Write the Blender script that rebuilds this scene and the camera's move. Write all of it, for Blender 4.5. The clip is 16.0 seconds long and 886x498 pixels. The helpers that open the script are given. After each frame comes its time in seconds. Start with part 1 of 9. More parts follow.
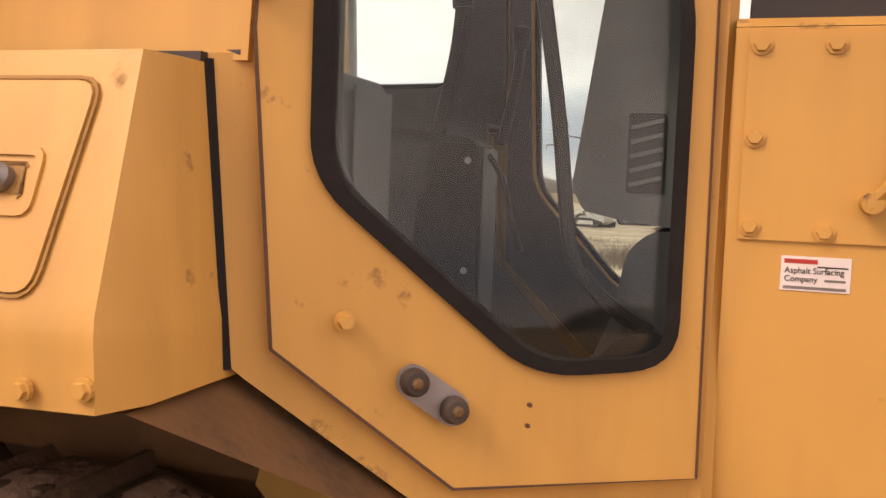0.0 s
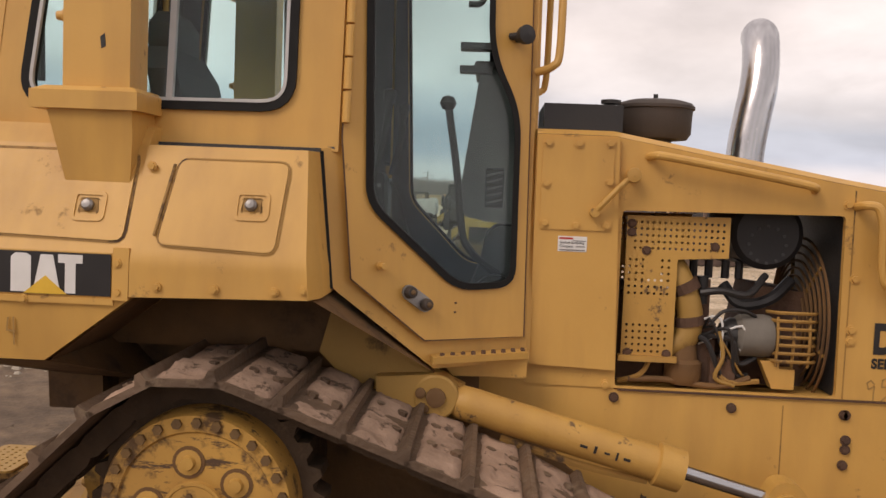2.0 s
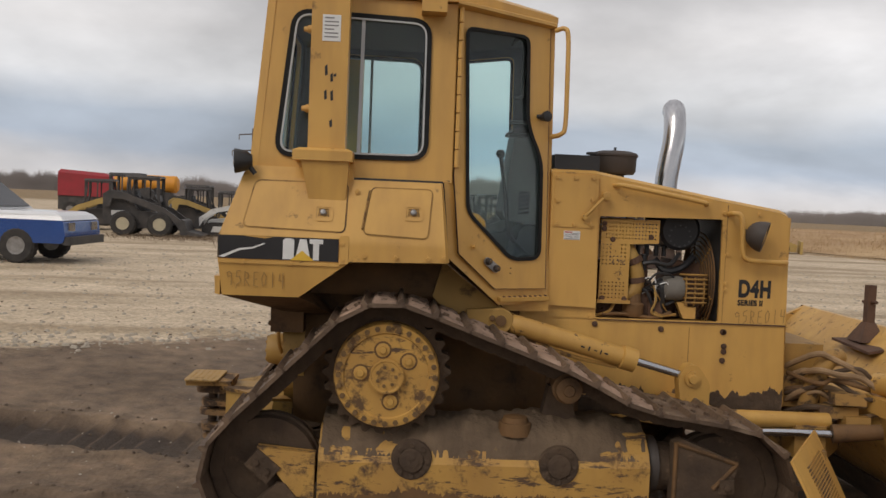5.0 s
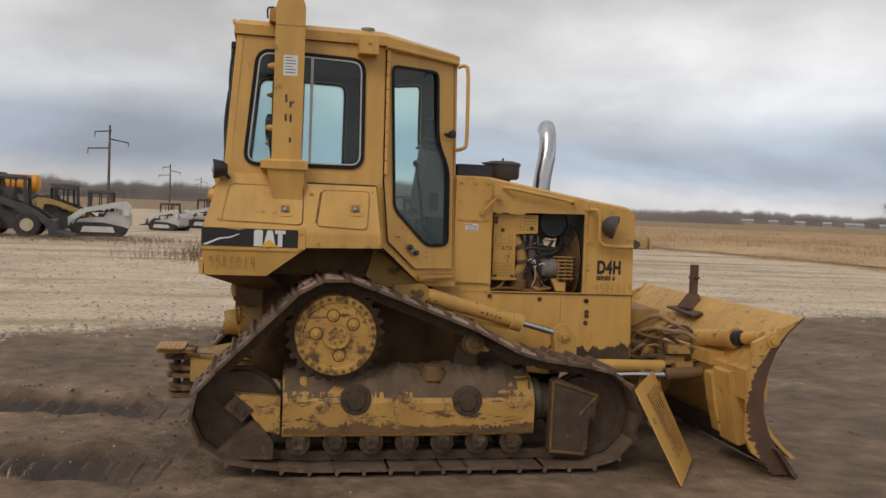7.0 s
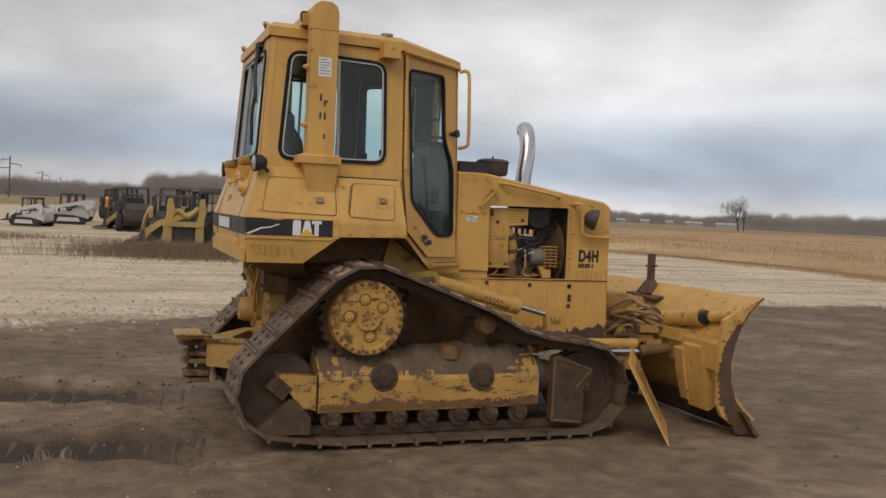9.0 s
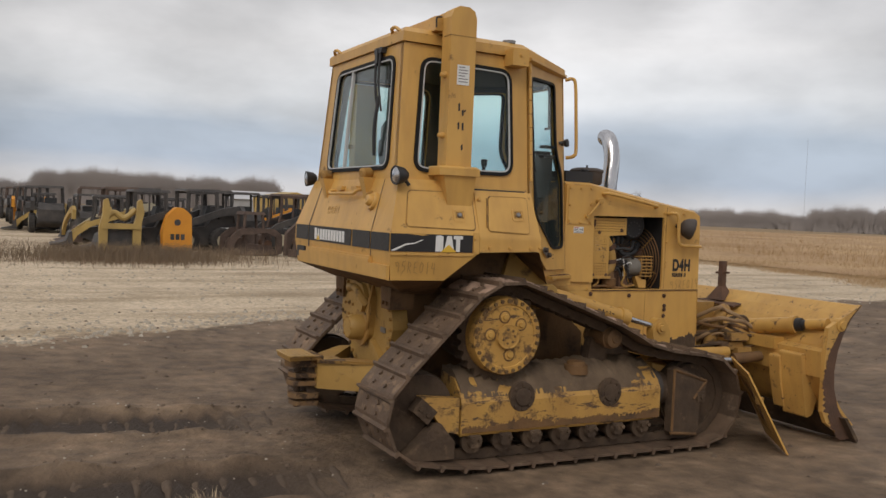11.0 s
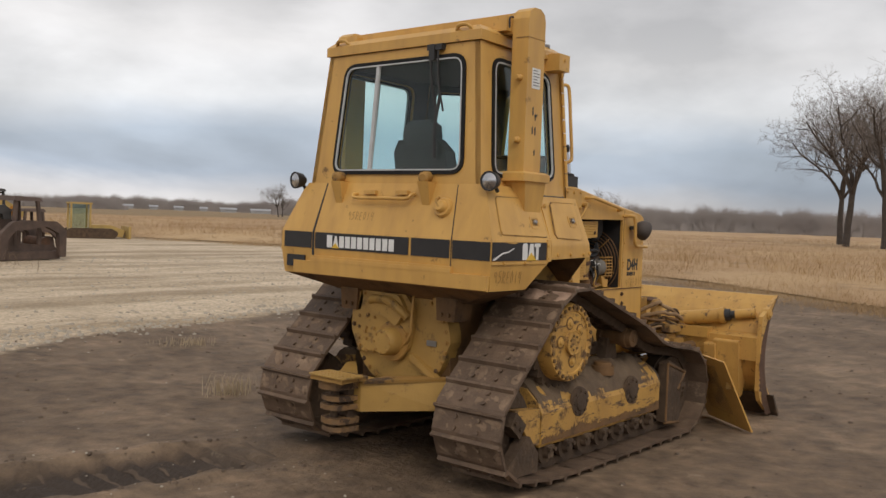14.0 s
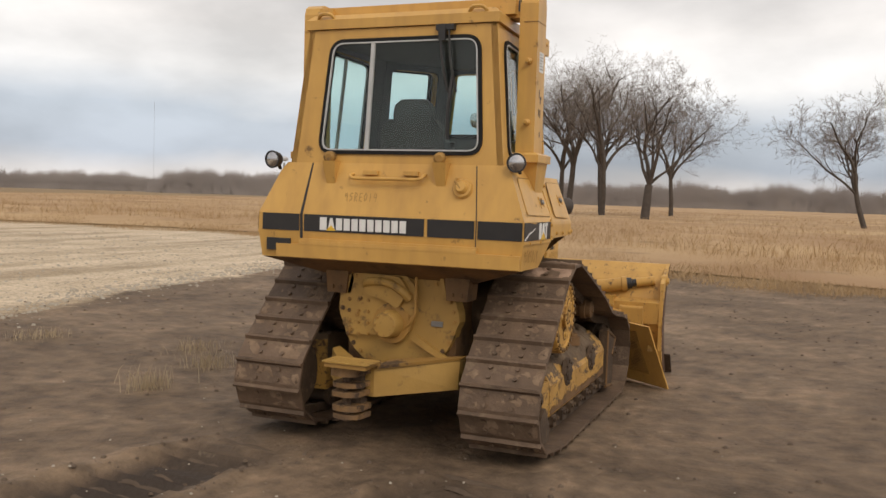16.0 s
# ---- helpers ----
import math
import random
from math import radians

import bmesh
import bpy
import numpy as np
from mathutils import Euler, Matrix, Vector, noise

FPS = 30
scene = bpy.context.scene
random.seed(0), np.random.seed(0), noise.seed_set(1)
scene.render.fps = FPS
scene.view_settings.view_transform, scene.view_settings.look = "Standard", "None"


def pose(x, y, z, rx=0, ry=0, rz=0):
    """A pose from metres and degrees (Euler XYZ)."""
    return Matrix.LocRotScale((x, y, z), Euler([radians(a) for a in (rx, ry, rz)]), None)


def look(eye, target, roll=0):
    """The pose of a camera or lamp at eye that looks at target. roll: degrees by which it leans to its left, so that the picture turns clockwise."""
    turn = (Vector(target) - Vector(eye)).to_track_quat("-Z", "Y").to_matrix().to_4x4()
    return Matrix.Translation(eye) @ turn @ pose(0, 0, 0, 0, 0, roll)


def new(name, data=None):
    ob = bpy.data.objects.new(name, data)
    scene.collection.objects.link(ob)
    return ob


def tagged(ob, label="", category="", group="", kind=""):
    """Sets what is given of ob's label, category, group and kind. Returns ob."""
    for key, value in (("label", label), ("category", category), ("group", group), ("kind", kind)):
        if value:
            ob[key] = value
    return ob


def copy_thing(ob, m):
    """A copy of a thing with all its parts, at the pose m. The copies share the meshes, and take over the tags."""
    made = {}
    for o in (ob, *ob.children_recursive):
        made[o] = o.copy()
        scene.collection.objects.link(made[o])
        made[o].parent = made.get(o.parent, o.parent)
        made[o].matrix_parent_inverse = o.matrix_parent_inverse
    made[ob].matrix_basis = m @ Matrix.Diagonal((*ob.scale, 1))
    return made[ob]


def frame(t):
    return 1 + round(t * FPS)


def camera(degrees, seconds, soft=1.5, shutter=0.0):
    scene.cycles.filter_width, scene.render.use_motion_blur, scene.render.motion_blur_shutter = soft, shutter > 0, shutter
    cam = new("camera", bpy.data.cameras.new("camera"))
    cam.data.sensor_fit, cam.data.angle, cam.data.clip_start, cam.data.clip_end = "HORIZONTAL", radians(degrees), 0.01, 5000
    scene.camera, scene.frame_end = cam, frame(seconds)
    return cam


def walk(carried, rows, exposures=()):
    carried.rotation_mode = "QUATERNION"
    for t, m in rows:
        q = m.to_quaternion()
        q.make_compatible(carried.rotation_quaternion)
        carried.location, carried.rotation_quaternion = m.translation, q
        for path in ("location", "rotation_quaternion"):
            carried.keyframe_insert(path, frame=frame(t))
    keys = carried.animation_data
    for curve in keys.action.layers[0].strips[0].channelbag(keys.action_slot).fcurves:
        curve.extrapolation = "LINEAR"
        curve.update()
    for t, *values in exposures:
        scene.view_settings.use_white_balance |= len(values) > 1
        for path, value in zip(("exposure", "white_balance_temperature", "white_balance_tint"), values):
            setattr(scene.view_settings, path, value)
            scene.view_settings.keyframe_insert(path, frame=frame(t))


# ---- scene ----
cam = camera(52.7, 16.0)
PATH = [
    (0, (0.856, -1.638, 1.648), (0.251, 0.262, 1.504), 2.2),
    (0.5, (0.896, -2.027, 1.671), (0.479, -0.076, 1.529), 2.2),
    (1, (0.835, -2.38, 1.681), (0.532, -0.409, 1.525), 2.4),
    (1.5, (0.774, -2.747, 1.691), (0.559, -0.763, 1.559), 2.2),
    (2, (0.711, -3.128, 1.694), (0.61, -1.135, 1.564), 2.3),
    (2.5, (0.647, -3.464, 1.712), (0.56, -1.471, 1.574), 2.4),
    (3, (0.559, -3.806, 1.738), (0.553, -1.811, 1.599), 2.4),
    (3.5, (0.516, -4.178, 1.724), (0.568, -2.183, 1.593), 2.4),
    (3.7, (0.457, -4.321, 1.733), (0.514, -2.326, 1.599), 2.5),
    (5.8, (-0.156, -5.684, 1.647), (0.053, -3.697, 1.561), 2.0),
    (6, (-0.192, -5.827, 1.636), (0.073, -3.846, 1.55), 2.0),
    (6.5, (-0.281, -6.16, 1.626), (0.052, -4.189, 1.549), 2.1),
    (7, (-0.463, -6.423, 1.674), (-0.067, -4.465, 1.581), 2.4),
    (7.5, (-0.667, -6.681, 1.648), (-0.189, -4.741, 1.561), 2.2),
    (8, (-0.883, -6.79, 1.593), (-0.357, -4.862, 1.521), 2.2),
    (8.2, (-1.042, -6.782, 1.584), (-0.482, -4.863, 1.509), 2.4),
    (10.3, (-2.493, -6.137, 1.622), (-1.636, -4.332, 1.535), 2.4),
    (10.5, (-2.636, -6.035, 1.607), (-1.769, -4.234, 1.519), 2.4),
    (11, (-2.999, -5.816, 1.644), (-2.084, -4.04, 1.559), 2.4),
    (11.5, (-3.433, -5.605, 1.661), (-2.405, -3.891, 1.579), 2.3),
    (12, (-3.719, -5.306, 1.633), (-2.62, -3.637, 1.551), 2.2),
    (12.5, (-4.04, -4.981, 1.631), (-2.826, -3.394, 1.554), 2.3),
    (13, (-4.409, -4.668, 1.64), (-3.084, -3.172, 1.565), 2.2),
    (13.5, (-4.649, -4.299, 1.634), (-3.206, -2.916, 1.558), 2.2),
    (14, (-4.931, -3.94, 1.63), (-3.393, -2.663, 1.559), 2.2),
    (14.5, (-5.255, -3.611, 1.646), (-3.627, -2.452, 1.571), 2.2),
    (15, (-5.433, -3.218, 1.622), (-3.76, -2.127, 1.519), 2.0),
    (15.5, (-5.659, -2.824, 1.617), (-3.89, -1.899, 1.499), 2.0),
    (16, (-5.848, -2.44, 1.638), (-4.001, -1.683, 1.521), 1.8),
]
EXPOSURES = [(0.0, 0.95, 9100, 40), (0.5, 0.74, 9200, 41), (1.0, 0.57, 8800, 38), (1.5, 0.48, 8100, 30), (2.0, 0.34, 7500, 21), (2.5, 0.2, 7200, 16), (3.5, 0.03, 7000, 14), (6.0, 0.0, 6700, 11), (12.5, 0.0, 6700, 11), (14.5, 0.1, 6800, 11), (15.5, 0.22, 7000, 12), (16.0, 0.28, 7100, 12)]
walk(cam, [(t, look(eye, target, roll)) for t, eye, target, roll in PATH], EXPOSURES)

# ---- world, sun and exposure ----
world = bpy.data.worlds.new("overcast")
scene.world = world
world.use_nodes = True
SUN_EL, SUN_AZ = radians(38), radians(250)


def build_sky():
    nt = world.node_tree
    nt.nodes.clear()
    N = nt.nodes.new
    L = nt.links.new
    out = N("ShaderNodeOutputWorld")
    bg = N("ShaderNodeBackground")
    sky = N("ShaderNodeTexSky")
    sky.sky_type = "NISHITA"
    sky.sun_disc = False
    sky.sun_elevation, sky.sun_rotation = SUN_EL, SUN_AZ
    sky.dust_density = 3
    geo = N("ShaderNodeTexCoord")
    sep = N("ShaderNodeSeparateXYZ")
    L(geo.outputs["Generated"], sep.inputs[0])
    # cloud deck: noise stretched sideways and squeezed towards the horizon
    mp = N("ShaderNodeMapping")
    mp.inputs["Scale"].default_value = (1.0, 1.0, 3.4)
    mp.inputs["Location"].default_value = (3.1, 1.7, 0.4)
    L(geo.outputs["Generated"], mp.inputs[0])
    n1 = N("ShaderNodeTexNoise")
    n1.inputs["Scale"].default_value = 2.3
    n1.inputs["Detail"].default_value = 7
    n1.inputs["Roughness"].default_value = 0.52
    n1.inputs["Distortion"].default_value = 0.35
    L(mp.outputs[0], n1.inputs["Vector"])
    # lift the height by the noise so that the bands have ragged edges
    add = N("ShaderNodeMath")
    add.operation = "MULTIPLY_ADD"
    sub = N("ShaderNodeMath")
    sub.operation = "SUBTRACT"
    sub.inputs[1].default_value = 0.5
    L(n1.outputs["Fac"], sub.inputs[0])
    L(sub.outputs[0], add.inputs[0])
    add.inputs[1].default_value = 0.075
    L(sep.outputs["Z"], add.inputs[2])
    band = N("ShaderNodeValToRGB")
    cr = band.color_ramp
    stops = [(0.0, (0.58, 0.57, 0.57)), (0.022, (0.51, 0.52, 0.55)), (0.045, (0.35, 0.41, 0.50)), (0.078, (0.37, 0.43, 0.515)),
             (0.118, (0.66, 0.68, 0.71)), (0.175, (0.68, 0.68, 0.69)), (0.235, (0.57, 0.57, 0.58)), (0.31, (0.48, 0.48, 0.495)), (1.0, (0.66, 0.66, 0.68))]
    cr.elements[0].position, cr.elements[1].position = stops[0][0], stops[-1][0]
    for p, c in stops[1:-1]:
        cr.elements.new(p)
    for e, (p, c) in zip(cr.elements, stops):
        e.color = (*c, 1)
    L(add.outputs[0], band.inputs[0])
    mod = N("ShaderNodeMapRange")
    mod.inputs["From Min"].default_value, mod.inputs["From Max"].default_value = 0.34, 0.64
    mod.inputs["To Min"].default_value, mod.inputs["To Max"].default_value = 0.68, 1.15
    n2 = N("ShaderNodeTexNoise")
    mp2 = N("ShaderNodeMapping")
    mp2.inputs["Scale"].default_value = (1.0, 1.0, 2.2)
    mp2.inputs["Location"].default_value = (0.6, 2.3, 1.1)
    L(geo.outputs["Generated"], mp2.inputs[0])
    n2.inputs["Scale"].default_value = 3.1
    n2.inputs["Detail"].default_value = 6
    L(mp2.outputs[0], n2.inputs["Vector"])
    L(n2.outputs["Fac"], mod.inputs["Value"])
    mul = N("ShaderNodeMix")
    mul.data_type, mul.blend_type = "RGBA", "MULTIPLY"
    mul.inputs["Factor"].default_value = 1
    L(band.outputs[0], mul.inputs["A"])
    L(mod.outputs[0], mul.inputs["B"])
    sk = N("ShaderNodeMix")
    sk.data_type, sk.blend_type = "RGBA", "ADD"
    sk.inputs["Factor"].default_value = 0.012
    L(mul.outputs["Result"], sk.inputs["A"])
    L(sky.outputs[0], sk.inputs["B"])
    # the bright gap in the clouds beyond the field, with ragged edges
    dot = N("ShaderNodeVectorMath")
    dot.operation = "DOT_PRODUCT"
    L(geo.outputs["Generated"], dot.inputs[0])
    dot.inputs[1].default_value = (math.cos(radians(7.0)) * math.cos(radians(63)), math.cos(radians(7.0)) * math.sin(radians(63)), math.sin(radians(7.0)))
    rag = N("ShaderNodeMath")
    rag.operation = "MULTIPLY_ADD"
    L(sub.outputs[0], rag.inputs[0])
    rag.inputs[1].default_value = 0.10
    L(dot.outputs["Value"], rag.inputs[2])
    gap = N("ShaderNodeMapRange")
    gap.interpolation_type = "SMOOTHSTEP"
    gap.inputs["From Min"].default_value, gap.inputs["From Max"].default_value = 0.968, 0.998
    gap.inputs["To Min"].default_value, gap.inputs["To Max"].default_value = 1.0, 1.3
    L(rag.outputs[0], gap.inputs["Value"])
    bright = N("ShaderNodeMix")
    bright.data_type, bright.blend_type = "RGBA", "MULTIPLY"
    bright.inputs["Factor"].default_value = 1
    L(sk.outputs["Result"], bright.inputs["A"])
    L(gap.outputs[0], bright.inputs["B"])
    # the heavy grey cloud above it
    dot2 = N("ShaderNodeVectorMath")
    dot2.operation = "DOT_PRODUCT"
    L(geo.outputs["Generated"], dot2.inputs[0])
    dot2.inputs[1].default_value = (math.cos(radians(16)) * math.cos(radians(62)), math.cos(radians(16)) * math.sin(radians(62)), math.sin(radians(16)))
    rag2 = N("ShaderNodeMath")
    rag2.operation = "MULTIPLY_ADD"
    L(sub.outputs[0], rag2.inputs[0])
    rag2.inputs[1].default_value = 0.16
    L(dot2.outputs["Value"], rag2.inputs[2])
    heavy = N("ShaderNodeMapRange")
    heavy.interpolation_type = "SMOOTHSTEP"
    heavy.inputs["From Min"].default_value, heavy.inputs["From Max"].default_value = 0.95, 1.0
    heavy.inputs["To Min"].default_value, heavy.inputs["To Max"].default_value = 1.0, 0.7
    L(rag2.outputs[0], heavy.inputs["Value"])
    dim = N("ShaderNodeMix")
    dim.data_type, dim.blend_type = "RGBA", "MULTIPLY"
    dim.inputs["Factor"].default_value = 1
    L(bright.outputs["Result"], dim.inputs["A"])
    L(heavy.outputs[0], dim.inputs["B"])
    L(dim.outputs["Result"], bg.inputs["Color"])
    bg.inputs["Strength"].default_value = 1.1
    L(bg.outputs[0], out.inputs[0])


build_sky()
sun_data = bpy.data.lights.new("sun", "SUN")
sun_data.energy, sun_data.angle, sun_data.color = 0.9, radians(25), (1.0, 0.95, 0.88)
sun = new("sun", sun_data)
sun.matrix_world = look((math.cos(radians(20)) * -8, -9, 11), (0, 0, 0))


# ---- materials ----
def shader(name, colors, scale=6.0, rough=0.6, metal=0.0, bump=0.1, fine=60.0, dirt=None, dirt_at=0.55, dirt_scale=3.0, dirt_soft=0.05, spec=0.4, island=0.0, coat=0.0, streak=0.0, scrape=0.0):
    """Principled material: a mottled base between two colours, dirt or rust in patches, fine relief."""
    m = bpy.data.materials.new(name)
    m.use_nodes = True
    nt = m.node_tree
    N, L = nt.nodes.new, nt.links.new
    b = nt.nodes["Principled BSDF"]
    tc = N("ShaderNodeTexCoord")
    where = tc.outputs["Object"]
    if island:
        # shift the pattern from piece to piece
        oj = N("ShaderNodeObjectInfo")
        sh = N("ShaderNodeVectorMath")
        sh.operation = "MULTIPLY_ADD"
        L(oj.outputs["Random"], sh.inputs[0])
        sh.inputs[1].default_value = (37.0, 91.0, 53.0)
        L(where, sh.inputs[2])
        where = sh.outputs[0]
    n1 = N("ShaderNodeTexNoise")
    n1.inputs["Scale"].default_value, n1.inputs["Detail"].default_value = scale, 6
    L(where, n1.inputs["Vector"])
    mix = N("ShaderNodeMix")
    mix.data_type = "RGBA"
    mix.inputs["A"].default_value, mix.inputs["B"].default_value = (*colors[0], 1), (*colors[1], 1)
    mr = N("ShaderNodeMapRange")
    mr.inputs["From Min"].default_value, mr.inputs["From Max"].default_value = 0.3, 0.7
    L(n1.outputs["Fac"], mr.inputs["Value"])
    L(mr.outputs[0], mix.inputs["Factor"])
    col = mix.outputs["Result"]
    n2 = N("ShaderNodeTexNoise")
    n2.inputs["Scale"].default_value, n2.inputs["Detail"].default_value = fine, 5
    L(where, n2.inputs["Vector"])
    rmr = N("ShaderNodeMapRange")
    rmr.inputs["To Min"].default_value, rmr.inputs["To Max"].default_value = max(rough - 0.12, 0.02), min(rough + 0.12, 1)
    L(n2.outputs["Fac"], rmr.inputs["Value"])
    rg = rmr.outputs[0]
    if island:
        oi = N("ShaderNodeObjectInfo")
        hs = N("ShaderNodeHueSaturation")
        mr3 = N("ShaderNodeMapRange")
        mr3.inputs["To Min"].default_value, mr3.inputs["To Max"].default_value = 1 - island, 1 + island
        L(oi.outputs["Random"], mr3.inputs["Value"])
        L(mr3.outputs[0], hs.inputs["Value"])
        L(col, hs.inputs["Color"])
        col = hs.outputs[0]
    if streak:
        # rain streaks and faded patches: noise drawn out along z
        mp = N("ShaderNodeMapping")
        mp.inputs["Scale"].default_value = (1.0, 1.0, 0.2)
        L(tc.outputs["Object"], mp.inputs[0])
        n4 = N("ShaderNodeTexNoise")
        n4.inputs["Scale"].default_value, n4.inputs["Detail"].default_value = 11, 8
        L(mp.outputs[0], n4.inputs["Vector"])
        s4 = N("ShaderNodeMapRange")
        s4.inputs["From Min"].default_value, s4.inputs["From Max"].default_value = 0.42, 0.72
        s4.inputs["To Max"].default_value = streak
        L(n4.outputs["Fac"], s4.inputs["Value"])
        m4 = N("ShaderNodeMix")
        m4.data_type = "RGBA"
        L(s4.outputs[0], m4.inputs["Factor"])
        L(col, m4.inputs["A"])
        m4.inputs["B"].default_value = (0.36, 0.195, 0.065, 1)
        col = m4.outputs["Result"]
    if dirt:
        n3 = N("ShaderNodeTexNoise")
        n3.inputs["Scale"].default_value, n3.inputs["Detail"].default_value, n3.inputs["Roughness"].default_value = dirt_scale, 9, 0.68
        L(where, n3.inputs["Vector"])
        st = N("ShaderNodeMapRange")
        st.inputs["From Min"].default_value, st.inputs["From Max"].default_value = dirt_at, dirt_at + dirt_soft
        L(n3.outputs["Fac"], st.inputs["Value"])
        mx = N("ShaderNodeMix")
        mx.data_type = "RGBA"
        L(st.outputs[0], mx.inputs["Factor"])
        L(col, mx.inputs["A"])
        mx.inputs["B"].default_value = (*dirt, 1)
        col = mx.outputs["Result"]
        ra = N("ShaderNodeMath")
        ra.operation = "MULTIPLY_ADD"
        ra.use_clamp = True
        L(st.outputs[0], ra.inputs[0])
        ra.inputs[1].default_value = 0.3
        L(rg, ra.inputs[2])
        rg = ra.outputs[0]
    if scrape:
        # scuffs drawn out along x, down to bare brown steel
        mp5 = N("ShaderNodeMapping")
        mp5.inputs["Scale"].default_value = (0.22, 1.0, 1.0)
        L(where, mp5.inputs[0])
        n5 = N("ShaderNodeTexNoise")
        n5.inputs["Scale"].default_value, n5.inputs["Detail"].default_value, n5.inputs["Roughness"].default_value = 24, 8, 0.72
        L(mp5.outputs[0], n5.inputs["Vector"])
        s5 = N("ShaderNodeMapRange")
        s5.inputs["From Min"].default_value, s5.inputs["From Max"].default_value = scrape, scrape + 0.05
        L(n5.outputs["Fac"], s5.inputs["Value"])
        m5 = N("ShaderNodeMix")
        m5.data_type = "RGBA"
        L(s5.outputs[0], m5.inputs["Factor"])
        L(col, m5.inputs["A"])
        m5.inputs["B"].default_value = (0.10, 0.058, 0.034, 1)
        col = m5.outputs["Result"]
    L(col, b.inputs["Base Color"])
    L(rg, b.inputs["Roughness"])
    b.inputs["Metallic"].default_value = metal
    b.inputs["Specular IOR Level"].default_value = spec
    b.inputs["Coat Weight"].default_value = coat
    if bump:
        bp = N("ShaderNodeBump")
        bp.inputs["Strength"].default_value, bp.inputs["Distance"].default_value = bump, 0.01
        L(n2.outputs["Fac"], bp.inputs["Height"])
        L(bp.outputs[0], b.inputs["Normal"])
    return m


YEL = shader("yellow_paint", ((0.66, 0.385, 0.108), (0.565, 0.322, 0.086)), 2.2, 0.42, bump=0.03, fine=90, dirt=(0.22, 0.125, 0.05), dirt_at=0.635, dirt_scale=9, dirt_soft=0.08, streak=0.33)
YEL_WORN = shader("worn_yellow_paint", ((0.59, 0.345, 0.088), (0.46, 0.26, 0.068)), 3, 0.5, bump=0.12, fine=70, dirt=(0.15, 0.09, 0.045), dirt_at=0.60, dirt_scale=13, streak=0.35)
BLADE_PAINT = shader("scuffed_blade_paint", ((0.62, 0.37, 0.105), (0.50, 0.285, 0.08)), 2.2, 0.5, bump=0.12, fine=70, dirt=(0.15, 0.09, 0.05), dirt_at=0.60, dirt_scale=9, dirt_soft=0.1, streak=0.4, scrape=0.60)
# dirtier brownish yellow, with the rear housing's shade mixed into the colour
STAINED_SHADED = shader("stained_shaded_yellow", ((0.46, 0.275, 0.072), (0.33, 0.195, 0.055)), 3, 0.55, bump=0.12, fine=60, dirt=(0.12, 0.075, 0.038), dirt_at=0.555, dirt_scale=7, dirt_soft=0.12)
YEL_DIRTY = shader("grimy_yellow_paint", ((0.40, 0.22, 0.055), (0.27, 0.155, 0.05)), 4, 0.65, bump=0.2, fine=50, dirt=(0.10, 0.062, 0.036), dirt_at=0.54, dirt_scale=4)
MUDDY = shader("mud_caked_steel", ((0.105, 0.068, 0.041), (0.058, 0.038, 0.025)), 7, 0.85, bump=0.9, fine=34, dirt=(0.17, 0.115, 0.072), dirt_at=0.57, dirt_scale=9, dirt_soft=0.12)
SHOE = shader("rusty_track_steel", ((0.165, 0.108, 0.070), (0.095, 0.063, 0.042)), 7, 0.62, 0.12, bump=0.6, fine=45, dirt=(0.21, 0.15, 0.10), dirt_at=0.56, dirt_scale=11, dirt_soft=0.1, island=0.2)
FRAME_PAINT = shader("scraped_frame_paint", ((0.54, 0.31, 0.078), (0.40, 0.22, 0.055)), 4, 0.6, bump=0.25, fine=60, dirt=(0.11, 0.067, 0.038), dirt_at=0.53, dirt_scale=7.5, dirt_soft=0.1, streak=0.45, scrape=0.545)
GRIME = shader("oily_brown_grime", ((0.20, 0.105, 0.040), (0.105, 0.060, 0.029)), 5, 0.75, bump=0.3, fine=45, dirt=(0.07, 0.045, 0.03), dirt_at=0.55, dirt_scale=5, dirt_soft=0.15)
MUDCAKE = shader("dried_reddish_mud", ((0.25, 0.172, 0.112), (0.155, 0.102, 0.066)), 14, 0.9, bump=0.7, fine=40, dirt=(0.085, 0.056, 0.038), dirt_at=0.54, dirt_scale=20, dirt_soft=0.1, island=0.15)
DRYMUD = shader("pale_dried_mud", ((0.36, 0.245, 0.175), (0.235, 0.155, 0.108)), 11, 0.9, bump=0.8, fine=38, dirt=(0.085, 0.055, 0.036), dirt_at=0.575, dirt_scale=15, dirt_soft=0.06, island=0.15)
TOPDIRT = shader("dusty_packed_dirt", ((0.185, 0.128, 0.080), (0.105, 0.072, 0.046)), 6, 0.95, bump=1.0, fine=40, dirt=(0.26, 0.17, 0.075), dirt_at=0.66, dirt_scale=14, dirt_soft=0.06)
HUBPAINT = shader("muddy_hub_paint", ((0.59, 0.335, 0.08), (0.46, 0.255, 0.065)), 4, 0.55, bump=0.2, fine=60, dirt=(0.13, 0.075, 0.036), dirt_at=0.51, dirt_scale=12, dirt_soft=0.1, streak=0.35, scrape=0.60)
HUB_BOLT = shader("dirty_bolt_steel", ((0.24, 0.14, 0.055), (0.12, 0.075, 0.04)), 20, 0.6, 0.2, bump=0.2)
CHALK = shader("faded_marker", ((0.42, 0.25, 0.08), (0.34, 0.20, 0.07)), 30, 0.7, bump=0)
DUSTY = shader("dusty_black_steel", ((0.075, 0.058, 0.048), (0.045, 0.038, 0.034)), 6, 0.6, bump=0.1)
CHROME = shader("chrome", ((0.56, 0.56, 0.57), (0.45, 0.45, 0.46)), 5, 0.22, 1.0, bump=0.0)
